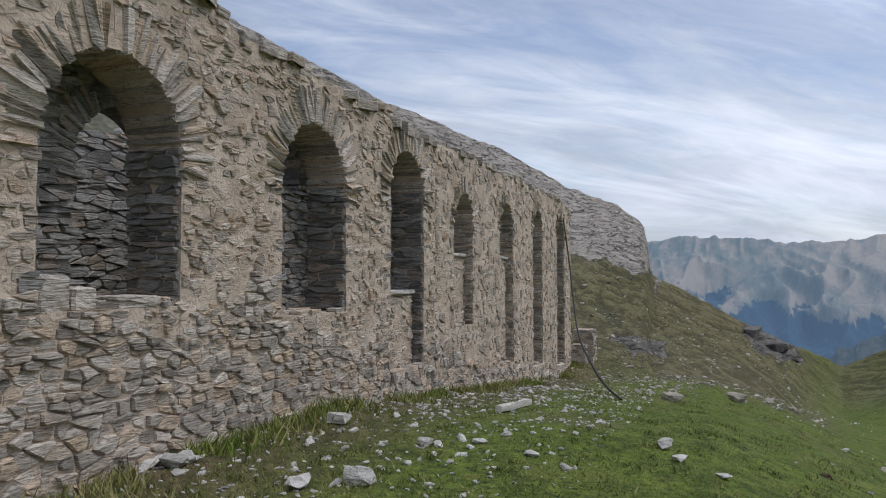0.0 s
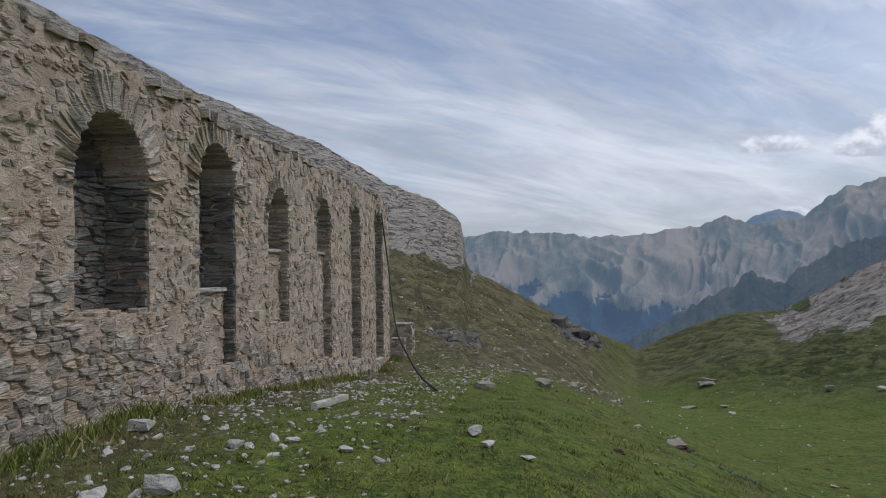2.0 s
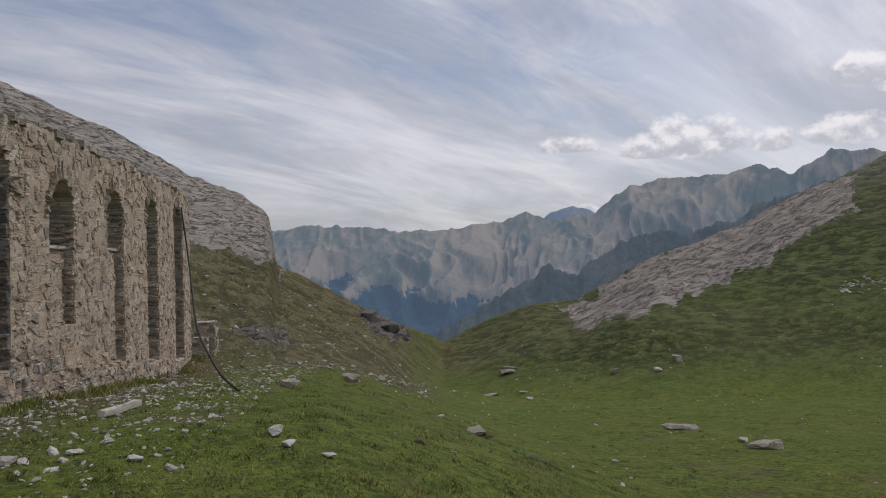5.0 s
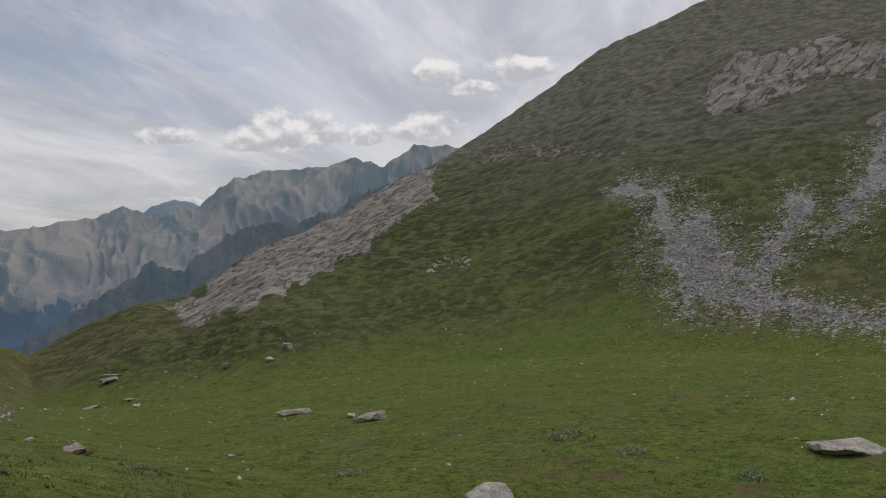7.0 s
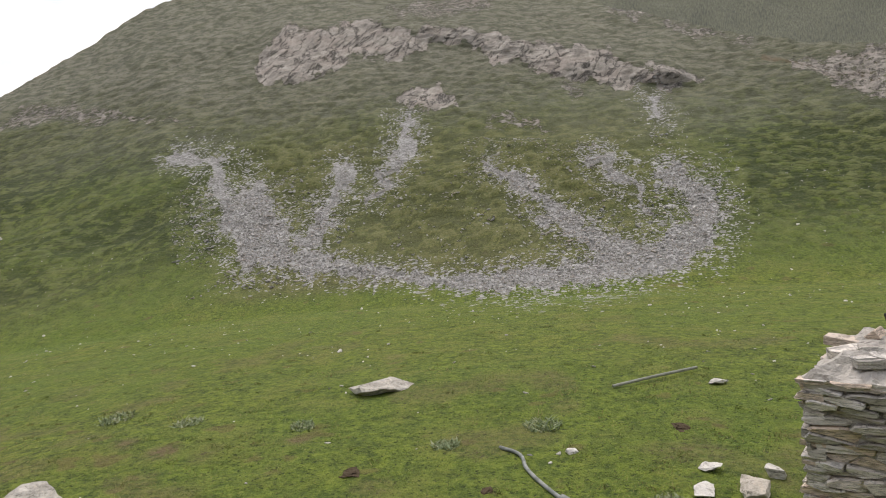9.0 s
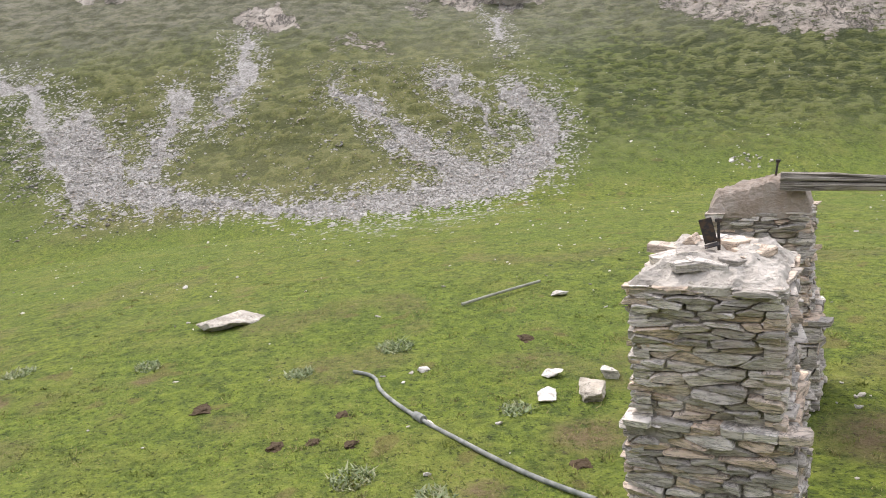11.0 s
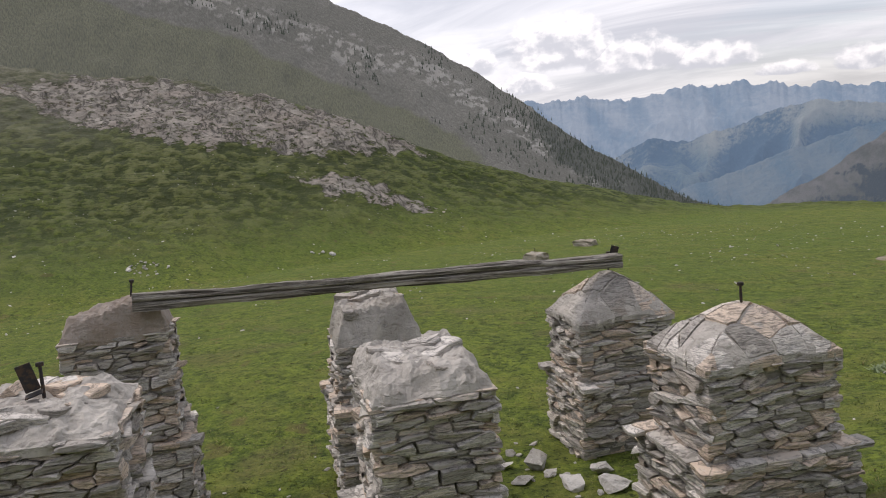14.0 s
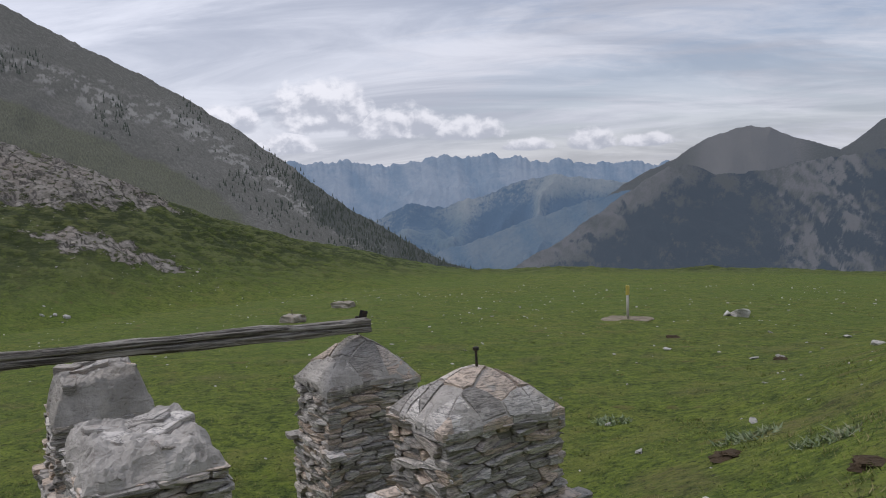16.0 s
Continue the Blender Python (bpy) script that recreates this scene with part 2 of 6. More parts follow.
    stones = n.math("MULTIPLY", n.math("MULTIPLY", grit, n.ramp(bed, 0.5, 0.8)), 0.12)
    for scale in (5.0, 9.0, 2.6):
        cell = n.put("ShaderNodeTexVoronoi", out=1, i_Vector=place, i_Scale=scale)
        parts3 = n.tree.nodes.new("ShaderNodeSeparateColor")
        n.feed(parts3.inputs[0], cell)
        chance = n.math("MULTIPLY", field("scree"), n.ramp(n.noise(place, 0.7, 6, 0.7), 0.28, 0.60))
        on = n.math("LESS_THAN", parts3.outputs[1], n.math("MULTIPLY", chance, 0.16 if scale == 2.6 else 0.62))
        gravel = n.mix(parts3.outputs[0], (0.21, 0.205, 0.19), (0.48, 0.47, 0.445))
        colour = n.mix(n.math("MULTIPLY", on, 0.9), colour, gravel)
        stones = n.math("MAXIMUM", stones, n.math("MULTIPLY", on, n.math("MULTIPLY_ADD", parts3.outputs[0], 0.05, 0.02)))
    height = n.math("ADD", n.math("MULTIPLY", fine, 0.10), n.math("MULTIPLY", grain, 0.04))
    height = n.math("ADD", height, n.math("ADD", n.math("MULTIPLY", mid, 0.12), n.math("MULTIPLY", n.math("MULTIPLY", steps, field("heath")), 0.26)))
    slabs = n.math("SUBTRACT", n.math("MULTIPLY", seams, 0.30), n.math("MULTIPLY", crack, 0.22))
    height = n.math("ADD", height, n.math("MULTIPLY", n.math("ADD", slabs, n.math("MULTIPLY", n.noise(place, 1.0, 5, 0.6), 0.10)), rock_f))
    height = n.math("ADD", height, stones)
    return colour, height


def schist_look(dark, light, warm):
    def build(n, place):
        tone = piece_random(n)
        grain = n.noise(n.scaled(place, 6, 6, 30), 1.6, 6, 0.65)
        blot = n.noise(place, 5.0, 5, 0.6)
        colour = n.mix(tone, dark, light)
        colour = n.mix(n.ramp(n.math("FRACT", n.math("MULTIPLY", tone, 7.3)), 0.62, 0.95), colour, warm)
        colour = n.mix(n.ramp(grain, 0.32, 0.54), n.mix(0.62, colour, (0.075, 0.070, 0.064)), colour)
        flakes = n.noise(n.put("ShaderNodeMapping", i_Vector=place, i_Rotation=(0.05, 0.06, 0), i_Scale=(2.2, 2.2, 26)), 1.5, 4, 0.6, 0.6)
        colour = n.mix(n.math("MULTIPLY", n.ramp(n.math("ABSOLUTE", n.math("SUBTRACT", flakes, 0.5)), 0.035, 0.0), 0.55), colour, (0.060, 0.056, 0.050))
        colour = n.mix(n.math("MULTIPLY", n.ramp(blot, 0.55, 0.72), 0.45), colour, (0.52, 0.50, 0.47))
        rust = n.noise(place, 1.7, 5, 0.65)
        colour = n.mix(n.math("MULTIPLY", n.ramp(rust, 0.56, 0.70), 0.35), colour, (0.30, 0.22, 0.15))
        height = n.math("ADD", n.math("MULTIPLY", flakes, 0.03), n.math("ADD", n.math("MULTIPLY", grain, 0.026), n.math("MULTIPLY", blot, 0.02)))
        return colour, height
    return build


def boulder_look(dark, light, tint):
    """Weathered rock: blotched, lichen-spotted, with fine bedding."""
    def build(n, place):
        tone = piece_random(n)
        bed = n.noise(n.put("ShaderNodeMapping", i_Vector=place, i_Rotation=(0.25, -0.2, 0), i_Scale=(3, 3, 16)), 1.3, 6, 0.65, 0.4)
        blot, fine, spots = n.noise(place, 3.2, 6, 0.68, 0.5), n.noise(place, 18, 6, 0.72), n.noise(place, 9, 4, 0.6, 0.8)
        colour = n.mix(n.ramp(n.math("ADD", n.math("MULTIPLY", blot, 0.7), n.math("MULTIPLY", tone, 0.3)), 0.34, 0.68), dark, light)
        colour = n.mix(n.math("MULTIPLY", n.ramp(bed, 0.46, 0.30), 0.8), colour, (0.085, 0.078, 0.066))
        colour = n.mix(n.math("MULTIPLY", n.ramp(spots, 0.56, 0.66), 0.6), colour, tint)
        colour = n.mix(n.math("MULTIPLY", n.ramp(spots, 0.40, 0.30), 0.6), colour, (0.12, 0.115, 0.085))
        colour = n.mix(n.math("MULTIPLY", n.ramp(fine, 0.52, 0.75), 0.5), colour, (0.10, 0.095, 0.085))
        return colour, n.math("ADD", n.math("MULTIPLY", bed, 0.05), n.math("ADD", n.math("MULTIPLY", fine, 0.022), n.math("MULTIPLY", blot, 0.05)))
    return build


def mortar_look(a, b, stain, cells=0.35):
    def build(n, place):
        blot, fine = n.noise(place, 2.2, 6, 0.65), n.noise(place, 26.0, 5, 0.7)
        lumps = n.noise(n.scaled(place, 7, 7, 13), 1.0, 5, 0.62, 0.6)
        colour = n.mix(n.ramp(blot, 0.34, 0.68), a, b)
        colour = n.mix(n.math("MULTIPLY", n.ramp(fine, 0.48, 0.75), 0.5), colour, stain)
        colour = n.mix(n.math("MULTIPLY", n.ramp(lumps, 0.44, 0.30), cells), colour, (0.12, 0.10, 0.085))
        height = n.math("ADD", n.math("MULTIPLY", lumps, 0.05), n.math("MULTIPLY", fine, 0.016))
        return colour, n.math("ADD", height, n.math("MULTIPLY", blot, 0.03))
    return build


def far_look(low, mid, high, fine=1.0, pasture=(0.13, 0.145, 0.070), depth=18.0, crisp=0.25):
    """Woods, open slopes and bare rock, as the range's own fields say, with ragged edges."""
    def build(n, place):
        def field(name):
            out = n.put("ShaderNodeAttribute", out=2)
            out.node.attribute_name = name
            return out

        flat = n.put("ShaderNodeCombineXYZ", i_0=field("turn"), i_1=n.math("MULTIPLY", field("level"), 26.0), i_2=0.0)
        rough = n.noise(flat, 1.1 * fine, 9, 0.7, 0.4)
        grain = n.noise(n.put("ShaderNodeMapping", i_Vector=flat, i_Rotation=(0, 0, 0.5), i_Scale=(1.6, 0.6, 1)), 2.2 * fine, 7, 0.72, 0.4)
        ragged = n.math("SUBTRACT", n.math("ADD", n.math("MULTIPLY", rough, 0.55), n.math("MULTIPLY", grain, 0.45)), 0.5)
        colour = n.mix(n.ramp(n.math("MULTIPLY_ADD", ragged, 2.0, field("bare")), -0.05, 1.05), mid, high)
        colour = n.mix(n.ramp(n.math("MULTIPLY_ADD", ragged, 0.8, field("meadow")), 0.3, 0.7), colour, n.mix(n.ramp(grain, 0.36, 0.64), tuple(0.62 * c for c in pasture), tuple(1.25 * c for c in pasture)))
        colour = n.mix(n.ramp(n.math("MULTIPLY_ADD", ragged, 2.0, field("wood")), 0.55 - crisp, 0.55 + crisp), colour, low)
        return colour, n.math("MULTIPLY", n.math("ADD", rough, n.math("MULTIPLY", grain, 0.6)), depth)
    return build


GRASS = surface("meadow", ground_look, 0.95)
SCHIST_WALL = surface("wall_schist", schist_look((0.30, 0.265, 0.22), (0.74, 0.66, 0.555), (0.64, 0.50, 0.36)), 0.85)
SCHIST_WARM = surface("warm_schist", schist_look((0.37, 0.32, 0.255), (0.76, 0.65, 0.53), (0.58, 0.44, 0.315)), 0.9)
# darker copy of the wall schist: the shade inside the arches as colour
SCHIST_SHADED = surface("shaded_schist", schist_look((0.15, 0.146, 0.135), (0.40, 0.38, 0.35), (0.34, 0.28, 0.23)), 0.85)
SCHIST_PALE = surface("pillar_schist", schist_look((0.365, 0.338, 0.298), (0.78, 0.732, 0.662), (0.68, 0.55, 0.43)), 0.85)
MORTAR_WARM = surface("pinkish_mortar", mortar_look((0.47, 0.375, 0.285), (0.66, 0.545, 0.43), (0.40, 0.33, 0.26), 0.5), 0.95)
# copy for the back wall, with part of its shade in the colour
SCHIST_HALF_SHADED = surface("half_shaded_schist", schist_look((0.26, 0.25, 0.225), (0.56, 0.535, 0.48), (0.46, 0.38, 0.29)), 0.85)
# mortar darkened to imitate shade behind the arcade
MORTAR_SHADED = surface("shaded_mortar", mortar_look((0.13, 0.12, 0.11), (0.22, 0.20, 0.18), (0.09, 0.085, 0.08)), 0.95)
JOINT_GREY = surface("joint_mortar", mortar_look((0.27, 0.253, 0.225), (0.50, 0.47, 0.428), (0.18, 0.168, 0.15)), 0.95)
MORTAR_GREY = surface("grey_mortar", mortar_look((0.385, 0.358, 0.316), (0.59, 0.55, 0.492), (0.27, 0.248, 0.212), 0.5), 0.95)
LIMESTONE = surface("pale_rock", boulder_look((0.40, 0.38, 0.335), (0.68, 0.65, 0.595), (0.70, 0.67, 0.62)), 0.9)
SCREE_ROCK = surface("grey_rubble", schist_look((0.30, 0.29, 0.268), (0.56, 0.54, 0.505), (0.46, 0.40, 0.33)), 0.9)
DULL_ROCK = surface("dull_rock", boulder_look((0.30, 0.27, 0.215), (0.58, 0.53, 0.45), (0.58, 0.50, 0.39)), 0.9)

# ---- ground ----
WALL_P, WALL_YAW = (-2.3, 8.2), 19.0
WD = (math.sin(radians(WALL_YAW)), math.cos(radians(WALL_YAW)))
WN = (WD[1], -WD[0])


def smooth(a, b, v):
    t = np.clip((v - a) / (b - a), 0, 1)
    return t * t * (3 - 2 * t)


def lattice(ix, iy, seed):
    h = (ix.astype(np.int64) * 374761393 + iy.astype(np.int64) * 668265263 + seed * 144269) & 0xFFFFFFFF
    h = ((h ^ (h >> 13)) * 1274126177) & 0xFFFFFFFF
    return ((h ^ (h >> 16)) & 0xFFFF) / 65535.0


def vnoise(x, y, seed=0):
    """Smooth value noise, -1 to 1."""
    ix, iy = np.floor(x), np.floor(y)
    fx, fy = x - ix, y - iy
    fx, fy = fx * fx * (3 - 2 * fx), fy * fy * (3 - 2 * fy)
    a, b = lattice(ix, iy, seed), lattice(ix + 1, iy, seed)
    c, d = lattice(ix, iy + 1, seed), lattice(ix + 1, iy + 1, seed)
    return 2 * (a + (b - a) * fx + (c - a) * fy + (a - b - c + d) * fx * fy) - 1


def fbm(x, y, octaves=4, seed=0, rough=0.5):
    return sum(rough ** k * vnoise(x * 2 ** k + 17 * k, y * 2 ** k - 9 * k, seed + k) for k in range(octaves))


def base_height(x, y):
    """Terrace along the ruin, bank, and the meadow below it."""
    r, az = np.hypot(x, y), np.degrees(np.arctan2(x, y))
    w = (x - WALL_P[0]) * WN[0] + (y - WALL_P[1]) * WN[1]
    north = np.interp(np.abs(az - 10), [0, 15, 60], [1, 0.9, 0])
    z = np.interp(w, [-10, 0, 3.5, 4.8, 6, 7.5, 9, 10.5, 12, 14, 18, 60], [0, 0, -0.02, -0.15, -0.5, -1.15, -1.85, -2.45, -2.85, -3.05, -3.1, -3.1])
    return z - (0.083 + 0.012 * north) * np.maximum(0, r - 18 + 9 * north)


CREST_AZ = [-60, -30, -18, -7, 4, 9, 12.6, 14.2, 14.6, 15.0, 20.6, 24.1, 27, 30.5, 33.8, 36.8, 42.7, 48.3, 52.3, 56.4, 64.2, 67.8, 74.5, 82, 92, 100, 108, 114.6, 124, 133, 140, 146.7, 154.3, 160.2, 187, 215, 260, 300]
CREST_EL = [24, 24, 19.2, 14.2, 9.5, 6.7, 5.3, 4.2, 3.4, 0.1, -3, -4.8, -6, -4.5, -3.3, -3.2, 0.2, 2.1, 4.1, 6, 10.2, 12.4, 14.5, 15.5, 14.2, 10.5, 7.4, 5.9, 4.9, 1.9, -1.3, -3.7, -5.7, -6.8, -6.9, -4, 10, 24]
CREST_R = [70, 70, 75, 80, 88, 90, 92, 92, 92, 80, 72, 66, 80, 84, 86, 88, 96, 104, 110, 120, 135, 140, 145, 150, 140, 115, 98, 90, 85, 78, 78, 80, 82, 84, 84, 84, 80, 70]
FOOT_R = [22, 22, 22, 22, 24, 26, 28, 28, 28, 30, 38, 48, 55, 48, 44, 42, 40, 42, 44, 44, 42, 41, 40, 38, 36, 37, 38, 40, 44, 50, 55, 60, 68, 78, 78, 60, 40, 25]
# pale slabs and outcrops, as stretches of azimuth with a lower and an upper height in degrees
BANDS = (
    ([35.8, 37.4, 43.5, 48.3, 53.2, 55.5], [-3.6, -5.4, -3.6, -1.3, 1.5, 3.0], [-3.4, -3.1, 1, 3, 5, 5.2]),
    ([74.6, 75.6, 77.5, 80, 81.2, 84, 86.3, 87.4, 90, 93, 97, 100, 103, 106.6], [8.6, 7.0, 7.0, 7.6, 8.5, 8.5, 8.5, 9.3, 8.6, 7.3, 5.8, 5.0, 4.7, 4.1], [8.8, 9.9, 10.8, 10.8, 10.9, 10.7, 10.2, 10.4, 9.8, 8.9, 7.9, 7.1, 6.0, 4.4]),
    ([111.8, 115.5, 119, 124.5, 132, 137.4, 140.2, 141], [4.6, 2.8, 1.5, 0.4, -0.9, -1.4, -1.5, -1.6], [5.0, 5.5, 5.6, 4.8, 2.5, 0.1, -1.1, -1.6]),
    ([129.5, 131, 133.5, 136.3, 139.5, 141], [-2.6, -3.1, -4.1, -4.9, -5.9, -5.9], [-2.6, -2.2, -2.4, -3.2, -5.2, -5.9]),
    ([-35, -20, -8, 2, 9.3, 12.1, 14.8, 15.4], [19, 13, 8, 4.0, 1.6, 0.8, -0.2, -1.5], [27, 22, 16, 11, 9, 9, 9, 2]),
    ([57.5, 59, 62.3, 66.2, 70.5], [5.2, 4.9, 5.2, 4.9, 4.2], [5.3, 6.2, 6.5, 6.0, 4.4]),
    ([20.6, 21.6, 24.0, 24.6], [-3.6, -4.4, -5.8, -5.6], [-3.4, -3.0, -4.6, -5.5]),
    ([11.5, 12.6, 15.1, 16], [-4.5, -4.9, -5.6, -5.4], [-4.4, -4.0, -4.7, -5.3]),
    ([84.9, 85.6, 88.0, 88.8], [5.4, 4.6, 4.3, 5.0], [5.6, 6.5, 6.3, 5.1]),
    ([90.8, 92, 95, 96], [3.1, 2.7, 2.2, 2.4], [3.2, 3.7, 3.2, 2.5]),
    ([96.2, 96.8, 97.8, 98.4], [5.0, 4.4, 4.2, 4.8], [5.1, 5.8, 5.4, 4.9]),
    ([99, 101, 104, 107, 110.4], [10.2, 9.7, 8.1, 7.0, 6.0], [10.4, 10.9, 9.2, 7.8, 6.3]),
    ([83.5, 86, 90, 93], [11.4, 11.2, 11.0, 11.2], [11.6, 12.3, 12.2, 11.4]),
)
# runs of loose stone: azimuth, height, azimuth, height, half width
SCREE = (
    (69.4, 2.2, 71.5, 1.5, 0.45), (71.5, 1.5, 72.3, -2.6, 0.9), (72.4, -2.6, 73.4, -4.9, 1.25), (73.6, -0.6, 75.6, -4.6, 1.1), (73.4, -5.0, 77.9, -6.0, 0.8), (77.9, -6.1, 83.6, -7.4, 0.45),
    (83.6, -7.5, 88.2, -8.1, 0.4), (88.2, -8.1, 91.9, -8.6, 0.65), (91.9, -8.4, 98.1, -8.2, 0.9), (98.1, -7.9, 104.1, -7.1, 1.15), (104.1, -6.9, 106.1, -5.6, 1.3), (106.1, -5.6, 106.0, -3.6, 1.25), (105.8, -3.6, 103.7, -1.6, 0.65),
    (91.3, -0.2, 93.3, -1.4, 0.42), (93.3, -1.4, 95.2, -3.8, 0.6), (95.2, -3.8, 97.9, -5.7, 0.75), (97.9, -5.7, 101, -7, 0.7), (85.4, 3.4, 84.4, 1.6, 0.6), (84.4, 1.6, 83.4, -0.4, 0.42),
    (83.4, -0.4, 82.1, -1.6, 0.35), (80.7, 1.0, 79.6, -1.3, 0.5), (79.6, -1.3, 77.5, -4.5, 0.55), (98.5, -0.2, 101.5, -2.2, 0.4), (101.5, -2.2, 103, -4.5, 0.35), (102.8, 3.9, 103.2, 2.6, 0.4),
)


def band_mask(az, el, soft=0.45):
    m = np.zeros_like(az)
    az, el = az + 0.5 * fbm(az * 0.9, el * 0.9, 3, 13), el + 0.45 * fbm(az * 1.1 + 40, el * 1.1, 4, 15)
    for k, (a, lo, hi) in enumerate(BANDS):
        below, above = np.interp(az, a, lo), np.interp(az, a, hi)
        inside = smooth(-soft, soft, el - below) * smooth(-soft, soft, above - el) * smooth(0, 0.12, above - below) * ((az > a[0]) & (az < a[-1]))
        m = np.maximum(m, inside * (0.52 if k in (5, 9, 10, 11, 12) else 1.0))
    return m


def scree_mask(az, el):
    m = np.zeros_like(az)
    wob = az + 0.7 * fbm(az * 0.9, el * 0.9, 4, 5, 0.6), el + 0.38 * fbm(az * 1.1, el * 1.1, 4, 9, 0.6)
    for a0, e0, a1, e1, w in SCREE:
        t = np.clip(((wob[0] - a0) * (a1 - a0) + (wob[1] - e0) * (e1 - e0)) / ((a1 - a0) ** 2 + (e1 - e0) ** 2), 0, 1)
        d = np.hypot(wob[0] - a0 - t * (a1 - a0), wob[1] - e0 - t * (e1 - e0))
        m = np.maximum(m, np.maximum(1 - smooth(0.45 * w, 1.5 * w, d), 0.42 * (1 - smooth(0.5 * w, 2.0 * w + 1.1, d))))
    return m


def ground_height(az, r):
    x, y = r * np.sin(np.radians(az)), r * np.cos(np.radians(az))
    z = base_height(x, y)
    ce, cr, fr = (np.interp(az, CREST_AZ, v, period=360) for v in (CREST_EL, CREST_R, FOOT_R))
    fx, fy = fr * np.sin(np.radians(az)), fr * np.cos(np.radians(az))
    zf = base_height(fx, fy)
    zc = 1.7 + cr * np.tan(np.radians(ce))
    t = np.clip((r - fr) / (cr - fr), 0, 1)
    hill = zf + (zc - zf) * t ** 1.25
    z = np.where(r > fr, hill, z)
    over = np.maximum(0, r - cr)
    return np.where(r > cr, np.maximum(zc - 0.05 * over - 0.006 * over ** 2, -700), z)


def relief(az, r, z):
    """Tussocks, hollows and broken rock on top of the large shape; also the masks of what covers the ground."""
    x, y = r * np.sin(np.radians(az)), r * np.cos(np.radians(az))
    el = np.degrees(np.arctan2(z - 1.7, np.maximum(r, 0.1)))
    cr = np.interp(az, CREST_AZ, CREST_R, period=360)
    fr = np.interp(az, CREST_AZ, FOOT_R, period=360)
    rock, scree = band_mask(az, el), scree_mask(az, el)
    on_hill = smooth(0, 18, r - fr)
    near = smooth(0.5, 4, r) * (r < cr * 1.6)
    bumps = 0.035 * fbm(x * 0.7, y * 0.7, 3, 3) + on_hill * (0.30 * fbm(x * 0.16, y * 0.16, 4, 21) + 0.16 * np.abs(fbm(x * 0.55, y * 0.55, 3, 31)))
    lay = fbm(x * 0.16 + 0.25 * z, y * 0.16, 3, 41) * 2.2 + 0.10 * x
    crag = rock * (0.38 * (lay - np.floor(lay)) ** 2 + 0.30 * np.abs(fbm(x * 0.45, y * 0.45, 4, 47, 0.6)) - 0.3) * np.where((az > 74) & (az < 107), 0.3, np.where((az > 30) & (az < 58), 0.3, np.where(az < 18, 0.45, 0.5)))
    # low shrubs and tussocks, drawn out along the slope
    tuft = smooth(-0.45, 0.60, fbm(az * 1.5, r * 1.5, 3, 33, 0.6) + 0.4 * vnoise(az * 3.4, r * 2.6, 37))
    w = (x - WALL_P[0]) * WN[0] + (y - WALL_P[1]) * WN[1]
    u = (x - WALL_P[0]) * WD[0] + (y - WALL_P[1]) * WD[1]
    tall = smooth(-0.5, 0.4, fbm(x * 0.06, y * 0.06, 3, 71) + 0.3) * on_hill * (1 - rock) * (1 - scree)
    z = z + near * (bumps + crag - 0.12 * scree * np.abs(fbm(x, y, 2, 51)) + 0.22 * tall * (tuft - 0.5))
    dry = np.maximum(smooth(29, 22, az) * smooth(22, 34, r) * (az > -60), on_hill * (0.35 * smooth(0.0, 0.6, fbm(x * 0.05, y * 0.05, 3, 61)) + 0.45 * smooth(2, 8, el)))
    dry = np.maximum(dry, smooth(8, -2, az) * (az > -60) * on_hill)
    dry = np.maximum(dry, 0.75 * smooth(2.6, 0.5, np.abs(w)) * smooth(-8, -6, u) * smooth(24, 21, u))
    inside = smooth(67, 76, az) * smooth(111, 99, az) * smooth(-8.8, -7.5, el) * smooth(6, 2, el)
    dry = np.maximum(dry, 0.55 * inside)
    heath = on_hill * (0.6 + 0.4 * smooth(-0.45, 0.30, fbm(x * 0.07, y * 0.07, 3, 71) + 0.62)) * (1 - 0.6 * smooth(39, 35, az) * smooth(54, 64, r)) * (1 - 0.6 * inside) * (1 - 0.9 * smooth(30, 26, az) * (az > -60))
    dirt = np.maximum.reduce([0.9 * smooth(k, 0.25 * k, np.hypot(x - a, (y - b))) for a, b, k in ((8.0, -6.6, 1.1), (7.6, -7.1, 0.7), (7.33, 12.67, 0.35), (7.9, 13.8, 0.35), (14.4, 6.9, 0.4), (14.1, 3.4, 0.35), (9.3, -3.3, 0.8), (8.2, -1.7, 0.4), (13.8, 5.9, 0.5), (-2.6, 6.9, 1.2), (1.5, 14.5, 0.9))])
    dirt = np.maximum(dirt, 0.45 * smooth(1.8, 0.3, np.abs(w)) * smooth(-8, -6, u) * smooth(24, 21, u))
    dirt = np.maximum(dirt, 0.4 * smooth(0.55, 0.8, fbm(x * 0.6, y * 0.6, 2, 81)) * smooth(40, 20, r))
    rock = rock * np.where((az > 112) & (az < 142), 0.64, 1.0)
    path = smooth(0.22, 0.08, np.abs(el - np.interp(az, [110, 113, 118], [5.6, 4.6, 3.2]))) * (az > 110) * (az < 118) + smooth(0.25, 0.1, np.abs(az - np.interp(el, [-6, -4.6, -3.4], [37.6, 36.2, 36.6]))) * (el > -6) * (el < -3.5) * (r > 40)
    dirt = np.maximum(dirt, 0.85 * path * on_hill)
    dry = np.maximum(dry, 0.75 * smooth(39, 35, az) * smooth(24, 28, az) * smooth(54, 64, r))
    # grows with height: pale heath plus the haze painted over the upper hill
    moor_haze = on_hill * smooth(0.5, 8.5, el + 1.6 * fbm(x * 0.06, y * 0.06, 3, 63)) * 0.85
